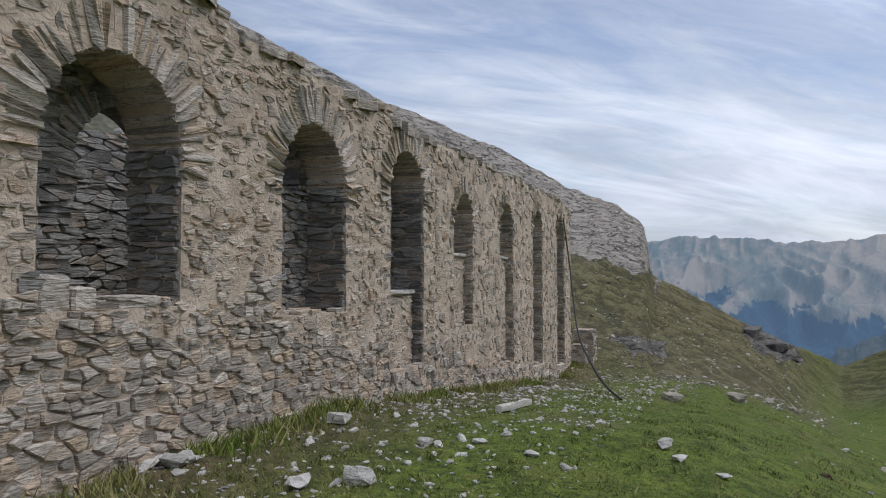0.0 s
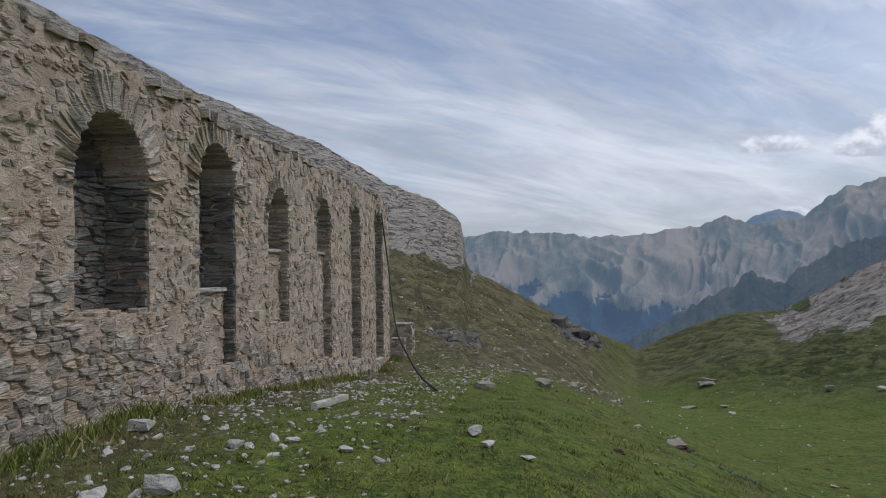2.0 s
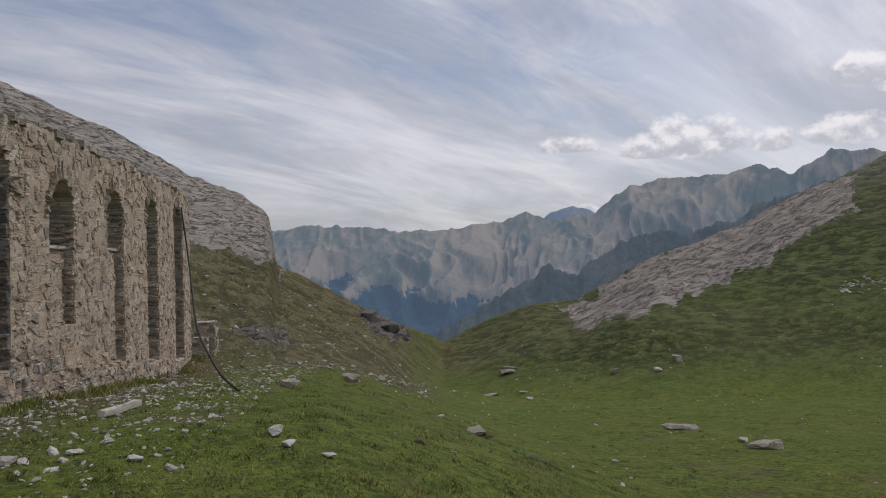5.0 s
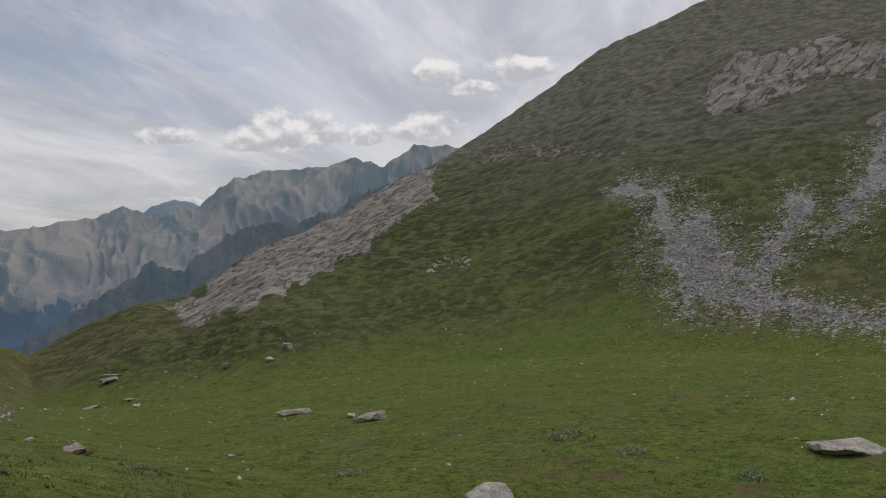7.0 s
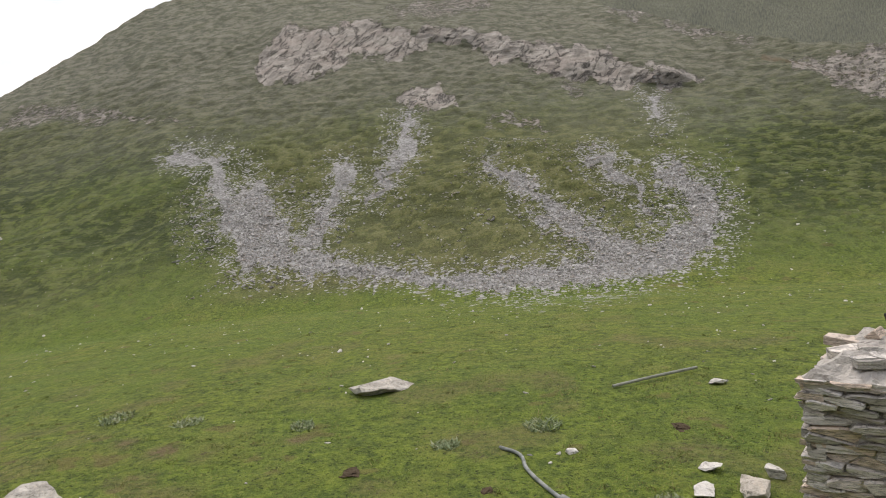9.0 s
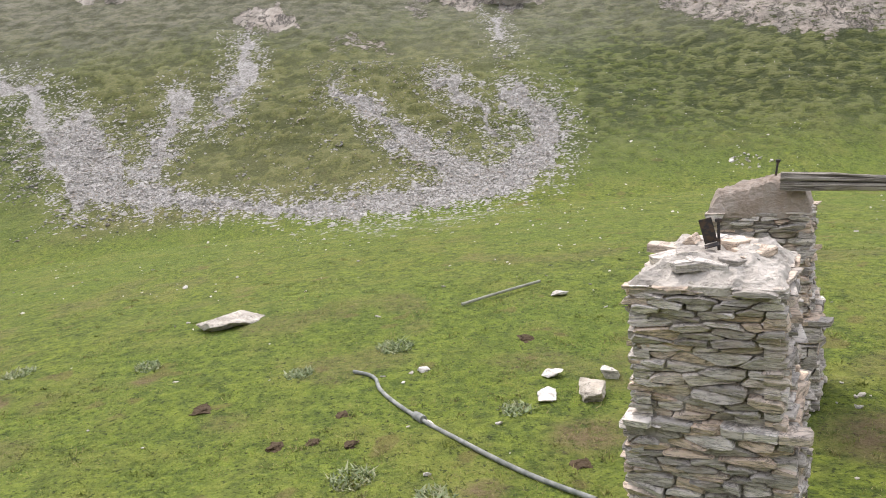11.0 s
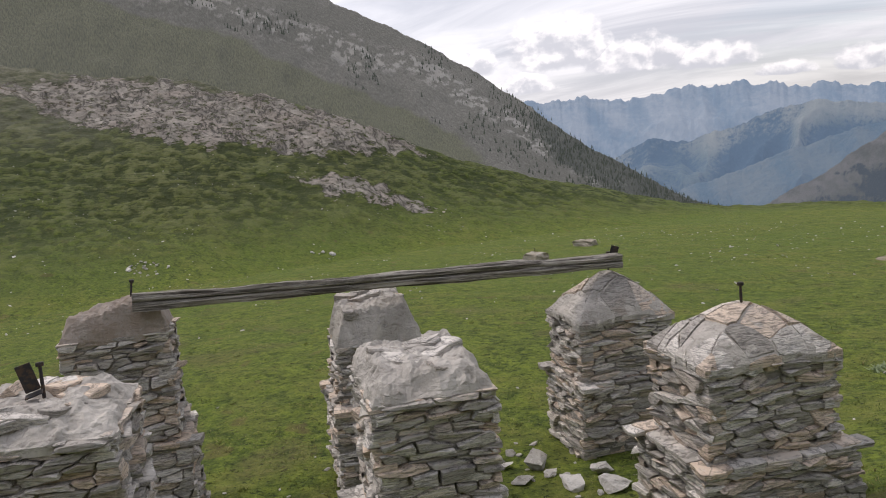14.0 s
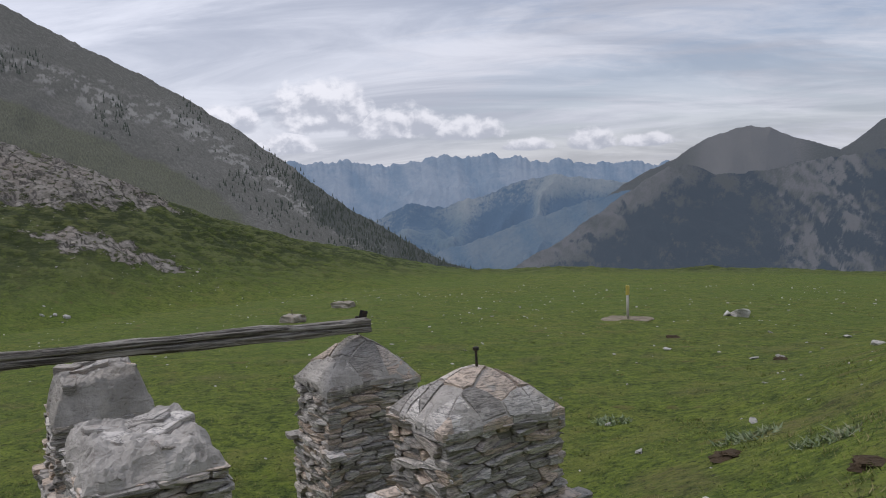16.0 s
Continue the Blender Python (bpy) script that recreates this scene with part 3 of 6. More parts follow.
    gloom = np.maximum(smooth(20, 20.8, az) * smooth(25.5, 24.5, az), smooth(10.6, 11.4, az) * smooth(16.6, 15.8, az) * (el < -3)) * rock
    return z, dict(rock=rock, scree=scree, dry=dry, heath=heath, dirt=dirt, moor_haze=moor_haze, gloom=gloom, tuft=tuft)


def height_at(x, y):
    az, r = np.degrees(np.arctan2(x, y)), np.hypot(x, y)
    az, r = np.atleast_1d(az).astype(float), np.atleast_1d(r).astype(float)
    return relief(az, r, ground_height(az, r))[0]


def sheet(name, x, y, z, mat, closed=False, fields=None):
    """A smooth grid mesh from 2D arrays."""
    m, n = x.shape
    me = bpy.data.meshes.new(name)
    i = np.arange(m - 1)[:, None] * n + np.arange(n if closed else n - 1)[None]
    j = np.arange(m - 1)[:, None] * n + (np.arange(n if closed else n - 1)[None] + 1) % n
    f = np.stack([i, i + n, j + n, j], -1).reshape(-1, 4).astype(np.int32)
    me.vertices.add(m * n)
    me.vertices.foreach_set("co", np.stack([x, y, z], -1).astype(np.float32).ravel())
    me.loops.add(f.size)
    me.loops.foreach_set("vertex_index", f.ravel())
    me.polygons.add(len(f))
    me.polygons.foreach_set("loop_start", np.arange(len(f), dtype=np.int32) * 4)
    me.polygons.foreach_set("use_smooth", np.ones(len(f), bool))
    me.update(calc_edges=True)
    me.validate()
    for key, v in (fields or {}).items():
        me.attributes.new(key, "FLOAT", "POINT").data.foreach_set("value", v.astype(np.float32).ravel())
    me.materials.append(mat)
    return new(name, me)


def ground_mesh():
    az = np.concatenate([np.arange(-35, 195, 0.18), np.arange(195, 325, 2.0)])
    r = np.concatenate([[0.0005], np.geomspace(0.5, 26, 190), np.arange(26.3, 112, 0.33), np.geomspace(112.5, 175, 40), [190, 220, 280, 400, 700, 1500, 4700]])
    A, Rr = np.meshgrid(az, r)
    z, fields = relief(A, Rr, ground_height(A, Rr))
    # the cliff band stands steep: its face is drawn together, with a ledge on top
    a, lo, hi = BANDS[1]
    E = np.degrees(np.arctan2(z - 1.7, Rr))
    below, above = np.interp(A, a, lo), np.interp(A, a, hi)
    up = np.clip((E - below) / np.maximum(above - below, 0.3), 0, 1) * (1 - smooth(0, 3.0, E - above)) * smooth(74.5, 77, A) * smooth(106.5, 104, A)
    buttress = np.abs(vnoise(A * 0.55, A * 0, 83)) + 0.5 * np.abs(vnoise(A * 1.7, E * 0.3, 84))
    back = np.where((Rr > 40) & (Rr < 150), up * (3.8 - 0.9 * buttress), 0.0)
    z = 1.7 + (z - 1.7) * (Rr - back) / Rr
    Rr = Rr - back
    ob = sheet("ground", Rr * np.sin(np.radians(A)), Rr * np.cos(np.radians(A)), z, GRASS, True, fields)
    return tagged(ob, "grazed alpine meadow rising to rocky heath-covered hillsides", "ground", kind="structure")


ground_mesh()


# ---- distance ----
def mountain(name, az, el, crest_r, foot_r, foot_z, mat, label, spur=0.2, freq=0.5, step=0.1, jag=0.12, seed=0, cover=None, lean=1.1, rows=60):
    """A range seen from the meadow: its crest line by azimuth and height, with spurs and gullies down to its foot."""
    a = np.arange(az[0], az[-1], step)
    q = np.concatenate([np.linspace(0, 1, rows), [1.06]])
    A, Q = np.meshgrid(a, q)
    e = np.interp(a, az, el)
    teeth = jag * fbm(a * 1.3, a * 0 + seed, 4, seed, 0.6)
    zc = 1.7 + crest_r * np.tan(np.radians(e[None] + teeth[None] * np.minimum(Q, 1) ** 9))
    # spurs and gullies: sharp-crested folds of several sizes, drawn out down the slope
    wide = 0.036 * crest_r / freq
    px, py = np.radians(A) * crest_r * 0.85 / wide, (foot_r + (crest_r - foot_r) * Q) * 0.5 / wide + lean * 0.2 * np.radians(A) * crest_r / wide
    wx, wy = px + 0.30 * fbm(px * 0.8, py * 0.8, 3, seed + 5), py + 0.30 * fbm(px * 0.8 + 30, py * 0.8, 3, seed + 6)
    ridge = np.zeros_like(A)
    for k, weight in enumerate((1.0, 0.55, 0.30, 0.16)):
        c, d, f = math.cos(0.3 + 0.9 * k), math.sin(0.3 + 0.9 * k), 2.1 ** k
        ridge += weight * (0.75 - 2 * np.abs(vnoise((c * wx - d * wy) * f, (d * wx + c * wy) * f, seed + 7 + k)))
    ridge = ridge / 1.3
    shape = Q + spur * ridge * np.clip(4 * Q * (1 - Q), 0, 1) * (1 - 0.5 * Q)
    shape += 0.010 * fbm(A * 0.8, Q * 20, 4, seed + 11) * np.clip(4 * Q * (1 - Q), 0, 1)
    Z = foot_z + (zc - foot_z) * np.minimum(shape, np.where(Q < 1, 0.35 + 0.65 * Q, 1))
    Z = np.where(Q > 1.01, Z - 60, Z)
    D = foot_r + (crest_r - foot_r) * Q
    E = np.degrees(np.arctan2(Z - 1.7, D))
    # which way a rib faces; the covers tint its sunward side paler, imitating light
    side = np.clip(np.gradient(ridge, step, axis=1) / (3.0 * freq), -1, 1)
    rib = np.clip(0.5 + 0.5 * ridge, 0, 1)
    bare, wood = (cover or plain_cover)(A, E, Q, rib, side, e[None] - E)
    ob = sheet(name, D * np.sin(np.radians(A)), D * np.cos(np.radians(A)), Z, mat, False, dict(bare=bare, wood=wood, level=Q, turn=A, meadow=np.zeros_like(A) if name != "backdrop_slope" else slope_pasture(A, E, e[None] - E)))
    tagged(ob, label, "mountains", kind="structure")
    return A, Q, D, Z


def plain_cover(A, E, Q, rib, side, below):
    # bare drops with side: rib flanks shaded by colour
    return 0.05 + 0.25 * rib + 0.35 * Q - 0.12 * side + 0.35 * fbm(A * 0.7 + E * 0.4, E * 0.4, 4, 157), 0.5 + (0.55 - Q) * 1.6 + 0.8 * (0.6 - rib)


def north_cover(A, E, Q, rib, side, below):
    """Tan ribs, grey-green sides with sun and shade put into their colour, woods running up the gullies."""
    line = -2.0 + 4.0 * (0.55 - rib) + 0.7 * fbm(A * 0.5, E * 0.4, 3, 121)
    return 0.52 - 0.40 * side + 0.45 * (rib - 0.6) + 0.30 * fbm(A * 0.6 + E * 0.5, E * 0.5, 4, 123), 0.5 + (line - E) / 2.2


def flank_cover(A, E, Q, rib, side, below):
    """A brown ridge, woods below it, and a broken pale face further on."""
    broken = fbm(A * 0.8 + 0.3 * E, E * 0.9, 5, 131, 0.62)
    speckle = fbm(A * 3.2, E * 3.6, 4, 159, 0.65)
    face = smooth(178.8, 182.0, A + 0.2 * E + 0.8 * broken) * smooth(187.0, 185.0, A + 0.25 * E)
    streak = fbm((A + 0.35 * E) * 1.9, E * 1.5, 5, 135, 0.65)
    crest = smooth(2.8, 0.4, below + 0.8 * broken) * smooth(177, 172, A)
    woods = 0.58 + 0.30 * smooth(0.3, 2.4, below) + 0.35 * broken + 0.18 * speckle - 0.75 * crest - face * (0.42 + 0.45 * streak)
    bare = 0.30 + 0.15 * speckle + 0.25 * broken + 0.35 * crest + face * (0.30 + 0.55 * streak)
    return bare, woods


def ridge_cover(A, E, Q, rib, side, below):
    # a little of the ribs' light and shade is coloured in through side
    return 0.35 + 0.5 * smooth(2.2, 0.2, below) - 0.15 * side + 0.3 * fbm(A * 0.6, E * 0.5, 4, 155), 0.35 + 0.35 * smooth(0.8, 2.6, below) + 0.8 * (0.55 - rib)


def summit_cover(A, E, Q, rib, side, below):
    top = smooth(174.5, 177.5, A) * smooth(184, 181.5, A)
    return 0.22 + 0.75 * top + 0.15 * (rib - 0.5), np.zeros_like(A)


def slope_cover(A, E, Q, rib, side, below):
    """Dark heath with pale rock streaks running along the slope and pines in patches."""
    mid = np.interp(A, [110, 122, 128.6, 138.7, 143.4, 146.1, 150], [2.6, 3.4, 3.1, 2.3, 2.4, 2.3, 1.8])
    band = smooth(1.5, 0.2, np.abs(below - mid + 0.7 * fbm(A * 0.35, E * 0.35, 3, 141)))
    patch = smooth(0.05, 0.55, fbm(A * 2.0 + 1.2 * E, E * 3.4, 5, 143, 0.65))
    bare = 0.16 + 0.75 * band * patch + 0.10 * smooth(0.0, 0.5, fbm(A * 0.3, E * 0.4, 3, 145))
    woods = 0.30 * smooth(0.05, 0.4, fbm(A * 0.4, E * 0.6, 3, 147)) * smooth(5.5, 3, below) + 0.75 * smooth(145, 151, A) * smooth(4.2, 1.5, below)
    return bare, woods


def slope_pasture(A, E, below):
    """Green pasture on the lower slope and where it joins the near hill."""
    return np.maximum(smooth(4.6, 6.4, below + 0.6 * fbm(A * 0.4, E * 0.4, 3, 151)) * smooth(146, 141, A), 0.8 * smooth(122, 112, A))


# haze is put into these ranges: bluish base colours plus a blue emission
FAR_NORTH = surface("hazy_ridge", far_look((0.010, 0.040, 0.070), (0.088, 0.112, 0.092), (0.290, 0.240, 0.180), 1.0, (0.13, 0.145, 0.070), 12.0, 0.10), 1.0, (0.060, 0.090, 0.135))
# the spur's shade is in its dark colours as well
FAR_DARK = surface("hazy_shaded_ridge", far_look((0.012, 0.030, 0.045), (0.040, 0.058, 0.055), (0.13, 0.13, 0.11)), 1.0, (0.036, 0.057, 0.084))
FAR_SOUTH = surface("haze_blue_ridge", far_look((0.030, 0.065, 0.105), (0.075, 0.105, 0.130), (0.20, 0.205, 0.205)), 1.0, (0.092, 0.135, 0.200))
FAR_MID = surface("haze_blue_foothill", far_look((0.025, 0.050, 0.085), (0.055, 0.085, 0.100), (0.12, 0.13, 0.115)), 1.0, (0.055, 0.088, 0.140))
FAR_GREEN = surface("haze_green_ridge", far_look((0.022, 0.050, 0.078), (0.070, 0.100, 0.095), (0.20, 0.20, 0.165), 1.6), 1.0, (0.066, 0.098, 0.148))
FAR_FLANK = surface("hazy_bare_flank", far_look((0.020, 0.032, 0.036), (0.095, 0.090, 0.060), (0.235, 0.215, 0.185), 5.5, (0.13, 0.145, 0.070), 26.0, 0.26), 1.0, (0.044, 0.057, 0.076))
# haze over the slope imitated by lifted tones and a faint grey emission
SLOPE = surface("hazy_heath_slope", far_look((0.040, 0.050, 0.034), (0.118, 0.116, 0.088), (0.42, 0.40, 0.36), 3.4, (0.140, 0.146, 0.074), 6.0), 1.0, (0.038, 0.041, 0.044))

mountain("backdrop_peak", [33, 35, 36.6, 38.2, 40], [2, 3.5, 4.0, 3.4, 2.6], 4650, 3500, -300, FAR_SOUTH, "peak far behind the ridges, coloured pale blue for haze", 0.12, 0.6, 0.1, 0.08, 3)
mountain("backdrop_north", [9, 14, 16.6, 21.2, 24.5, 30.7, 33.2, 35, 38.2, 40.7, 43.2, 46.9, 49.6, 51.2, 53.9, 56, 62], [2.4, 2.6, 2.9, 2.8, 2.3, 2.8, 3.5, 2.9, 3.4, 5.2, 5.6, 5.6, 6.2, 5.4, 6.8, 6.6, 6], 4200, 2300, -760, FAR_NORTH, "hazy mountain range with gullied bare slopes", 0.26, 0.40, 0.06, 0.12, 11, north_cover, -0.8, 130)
mountain("backdrop_spur", [22, 24.7, 26.3, 30.5, 33.2, 34.8, 36.8, 38.5, 40.2, 42.7, 44.7, 47.2, 51.1, 56], [-8, -5.9, -5.2, -3.2, -1.4, -0.2, -0.9, 0.4, 1.3, 2.1, 1.6, 2.3, 4.2, 5], 2300, 1400, -560, FAR_DARK, "jagged mountain spur, its shade and haze put into the colours", 0.15, 0.34, 0.08, 0.25, 23)
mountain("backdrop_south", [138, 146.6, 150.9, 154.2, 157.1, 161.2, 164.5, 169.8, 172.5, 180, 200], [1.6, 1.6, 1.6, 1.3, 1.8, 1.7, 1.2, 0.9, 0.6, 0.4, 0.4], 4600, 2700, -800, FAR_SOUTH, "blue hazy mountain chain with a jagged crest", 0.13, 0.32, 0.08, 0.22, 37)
mountain("backdrop_ridge", [146, 152, 155, 158, 162, 164.2, 165.8, 168, 171.2, 176, 182], [-5.5, -3.0, -1.6, -1.9, -0.7, -0.1, 0.25, -0.2, -0.5, -1, -2], 3700, 2500, -700, FAR_GREEN, "mountain ridge beyond the valley, tinted blue-green for haze", 0.22, 0.42, 0.06, 0.12, 47, ridge_cover, -0.9, 80)
mountain("backdrop_foothill", [148, 155, 160, 164, 168, 171, 174, 178], [-7.8, -6.0, -4.4, -3.1, -1.9, -1.2, -1.4, -3], 2700, 1900, -560, FAR_MID, "forested foothills across the valley, coloured blue for haze", 0.2, 0.5, 0.1, 0.1, 41)
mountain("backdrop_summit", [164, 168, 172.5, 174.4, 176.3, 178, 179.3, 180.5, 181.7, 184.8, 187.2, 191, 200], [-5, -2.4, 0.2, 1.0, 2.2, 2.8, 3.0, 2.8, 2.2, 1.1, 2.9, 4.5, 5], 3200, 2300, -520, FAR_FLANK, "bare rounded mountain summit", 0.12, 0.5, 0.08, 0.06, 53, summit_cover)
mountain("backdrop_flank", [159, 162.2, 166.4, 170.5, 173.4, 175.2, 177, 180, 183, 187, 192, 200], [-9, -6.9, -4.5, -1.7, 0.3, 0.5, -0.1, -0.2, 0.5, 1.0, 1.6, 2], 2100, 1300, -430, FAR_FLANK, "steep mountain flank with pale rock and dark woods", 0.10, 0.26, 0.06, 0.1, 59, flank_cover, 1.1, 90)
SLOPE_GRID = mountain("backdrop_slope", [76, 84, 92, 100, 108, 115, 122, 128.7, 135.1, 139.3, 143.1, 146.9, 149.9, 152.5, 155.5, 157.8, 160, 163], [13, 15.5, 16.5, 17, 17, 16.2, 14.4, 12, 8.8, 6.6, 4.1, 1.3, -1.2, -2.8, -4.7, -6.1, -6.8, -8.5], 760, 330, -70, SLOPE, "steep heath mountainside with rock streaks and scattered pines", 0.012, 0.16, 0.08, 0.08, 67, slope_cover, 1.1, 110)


# ---- stones ----
def stone_shapes(count, seed):
    """Rough split blocks: a jagged eight-sided outline and a flat broken face, x along, y up, z out."""
    rng = np.random.default_rng(seed)
    shapes = []
    for _ in range(count):
        wedge, slant = rng.uniform(-0.16, 0.16), rng.uniform(-0.14, 0.14)
        p, q = rng.uniform(0.0, 0.14, 4), rng.uniform(0.05, 0.40, 4)
        ring = np.array([[-0.5, -0.5 + q[0]], [-0.5 + p[0], -0.5], [0.5 - p[1], -0.5], [0.5, -0.5 + q[1]], [0.5, 0.5 - q[2]], [0.5 - p[2], 0.5], [-0.5 + p[3], 0.5], [-0.5, 0.5 - q[3]]])
        ring += rng.uniform(-0.035, 0.035, ring.shape)
        ring[:, 1] *= 1 + wedge * 2 * ring[:, 0]
        ring[:, 0] += slant * ring[:, 1]
        face = ring * np.array([0.975, 0.90]) + rng.uniform(-0.02, 0.02, ring.shape)
        tilt = rng.uniform(-0.09, 0.09, 2)
        v = [(*c, -0.5) for c in ring * 0.97] + [(*c, 0.40 + c @ tilt + rng.uniform(-0.05, 0.05)) for c in ring] + [(*c, 0.5 + c @ tilt + rng.uniform(-0.04, 0.04)) for c in face]
        f = [(k + 8 * j, (k + 1) % 8 + 8 * j, (k + 1) % 8 + 8 * (j + 1), k + 8 * (j + 1)) for j in range(2) for k in range(8)]
        f += [(16, 17, 18, 19), (16, 19, 20, 23), (20, 21, 22, 23)]
        shapes.append((np.array(v), f))
    return shapes


SHAPES = stone_shapes(40, 7)
SHAPE_MESHES = {}


def pebble_shapes(count, seed):
    """Angular broken stones: dented twenty-sided lumps."""
    rng = np.random.default_rng(seed)
    bm = bmesh.new()
    bmesh.ops.create_icosphere(bm, subdivisions=1, radius=0.5)
    base = np.array([v.co[:] for v in bm.verts])
    faces = [tuple(v.index for v in f.verts) for f in bm.faces]
    bm.free()
    shapes = []
    for _ in range(count):
        v = base * rng.uniform(0.72, 1.25, (len(base), 1)) + rng.uniform(-0.07, 0.07, base.shape)
        v[:, 2] = np.clip(v[:, 2], -0.5, rng.uniform(0.22, 0.45)) + 0.12 * v[:, 0] * rng.uniform(-1, 1)
        shapes.append((v, faces))
    return shapes


PEBBLES = pebble_shapes(24, 17)


def shape_mesh(k, mat):
    if (k, mat.name) not in SHAPE_MESHES:
        me = bpy.data.meshes.new("stone")
        me.from_pydata(SHAPES[k][0].tolist(), [], SHAPES[k][1])
        me.materials.append(mat)
        SHAPE_MESHES[(k, mat.name)] = me
    return SHAPE_MESHES[(k, mat.name)]


def join_stones(name, poses, mat, parent=None, label="", rng=None, shapes=None):
    """Many stones as one mesh."""
    rng = rng or np.random.default_rng(3)
    verts, faces, base = [], [], 0
    for m in poses:
        v, f = (shapes or SHAPES)[rng.integers(len(shapes or SHAPES))]
        a = np.array(m)
        verts.append(v @ a[:3, :3].T + a[:3, 3])
        faces += [tuple(i + base for i in face) for face in f]
        base += len(v)
    me = bpy.data.meshes.new(name)
    me.from_pydata(np.concatenate(verts).tolist(), [], faces)
    me.materials.append(mat)
    ob = new(name, me)
    ob.parent = parent
    return tagged(ob, label, kind="stuff")


def lay_stones(poses, mat, parent, limit=300):
    """The first stones as single pieces of their thing, the rest as one mesh."""
    rng = np.random.default_rng(len(poses))
    for m in poses[:limit]:
        ob = new("stone", shape_mesh(int(rng.integers(len(SHAPES))), mat))
        ob.parent = parent
        ob.matrix_basis = m
    if len(poses) > limit:
        join_stones("small_stones", poses[limit:], mat, parent, rng=rng)


def block(origin, along, up, out, l, h, d, twist=0.0):
    """The pose of a stone of length l, height h, depth d with its face at origin + out * d / 2."""
    along, up, out = Vector(along), Vector(up), Vector(out)
    c, s = math.cos(twist), math.sin(twist)
    a, b = along * c + up * s, up * c - along * s
    m = Matrix.Identity(4)
    for k, v in enumerate((a * l, b * h, out * d)):
        for j in range(3):
            m[j][k] = v[j]
    m.translation = Vector(origin)
    return m


def trim(poly, nx, ny, c):
    """The part of a convex outline on the near side of the line nx * x + ny * y = c."""
    out = []
    for k, (x1, y1) in enumerate(poly):
        x0, y0 = poly[k - 1]
        d0, d1 = nx * x0 + ny * y0 - c, nx * x1 + ny * y1 - c
        if (d0 < 0) != (d1 < 0):
            t = d0 / (d0 - d1)
            out.append((x0 + (x1 - x0) * t, y0 + (y1 - y0) * t))
        if d1 < 0:
            out.append((x1, y1))
    return out


def rubble(width, z0, z1, du, dz, rng, drop=0.28, sway=0.02):
    """Outlines of stones that fit together over a face, in rough courses of uneven height."""
    levels = [z0 - 2 * dz]
    while levels[-1] < z1 + 2 * dz:
        levels.append(levels[-1] + dz * rng.uniform(0.4, 1.8))
    seeds = {}
    for j in range(len(levels)):
        lean = rng.uniform(0, 1)
        for i in range(int(width / du) + 5):
            if rng.random() > drop:
                seeds[i, j] = (i - 2 + lean + rng.uniform(-0.42, 0.42), j + rng.uniform(-0.17, 0.17))
    steps, px, py = np.arange(len(levels)), rng.uniform(0, 6), rng.uniform(0, 6)
    for (i, j), (x, y) in seeds.items():
        near = sorted(((p[0] - x) ** 2 + (p[1] - y) ** 2, p) for p in (seeds.get((i + a, j + b)) for a in range(-3, 4) for b in range(-2, 3) if a or b) if p)
        poly = [(x - 1.7, y - 1.3), (x + 1.7, y - 1.3), (x + 1.7, y + 1.3), (x - 1.7, y + 1.3)]
        for _, (a, b) in near[:14]:
            poly = trim(poly, a - x, b - y, ((a - x) * (a + x) + (b - y) * (b + y)) / 2)
        zs = np.interp([p[1] for p in poly], steps, levels)
        poly = [(p[0] * du, z) for p, z in zip(poly, zs)]
        poly = [(u, z + sway * (math.sin(1.9 * u + px + 1.1 * z) + 0.6 * math.sin(4.7 * u + py))) for u, z in poly]
        for nx, ny, c in ((1, 0, width + rng.uniform(-0.03, 0.03)), (-1, 0, rng.uniform(-0.03, 0.03)), (0, 1, z1), (0, -1, -z0)):
            poly = trim(poly, nx, ny, c)
        if len(poly) > 2:
            yield poly


def hewn(poly, rng, gap, deep, proud, origin, along, up, out, tilt=0.10, fine=True):
    """One stone cut to its outline, standing proud of the face: its pose, corners and sides."""
    cu, cz = sum(p[0] for p in poly) / len(poly), sum(p[1] for p in poly) / len(poly)
    ring = []
    for k, (u, z) in enumerate(poly):
        u, z = u - cu, z - cz
        d = math.hypot(u, z) + 1e-6
        s = max(0.3, 1 - gap * rng.uniform(0.5, 1.8) / d)
        ring.append((u * s, z * s))
    if fine:
        full = []
        for k, (u, z) in enumerate(ring):
            v, w = ring[(k + 1) % len(ring)]
            full.append((u * rng.uniform(0.9, 1.0), z * rng.uniform(0.86, 1.0)))
            if math.hypot(v - u, w - z) > 0.05:
                j = rng.normal(0, 0.006)
                full.append(((u + v) / 2 + j, (z + w) / 2 + rng.normal(0, 0.005)))
        ring = full
    n = len(ring)
    high = max(abs(z) for _, z in ring) + 0.01
    tu, tz = rng.normal(0, tilt), rng.normal(0, tilt * 1.6)
    back = min(0.35 * high, 0.022)
    verts = [(u * 0.97, z * 0.97, -deep) for u, z in ring]
    verts += [(u, z, proud - back + tu * u + tz * z + rng.uniform(-0.006, 0.003)) for u, z in ring]
    verts += [(u * (1 - 0.6 * back / (abs(u) + 0.03)), z * (1 - 0.5 * back / (abs(z) + 0.02)), proud + tu * u + tz * z + rng.uniform(-0.004, 0.005)) for u, z in ring]
    faces = [(k + n * j, (k + 1) % n + n * j, (k + 1) % n + n * (j + 1), k + n * (j + 1)) for j in range(2) for k in range(n)]
    faces.append(tuple(range(2 * n, 3 * n)))
    m = Matrix.Identity(4)
    for k, v in enumerate((along, up, out)):
        for j in range(3):
            m[j][k] = v[j]
    m.translation = Vector(origin) + Vector(along) * cu + Vector(up) * cz
    return m, verts, faces


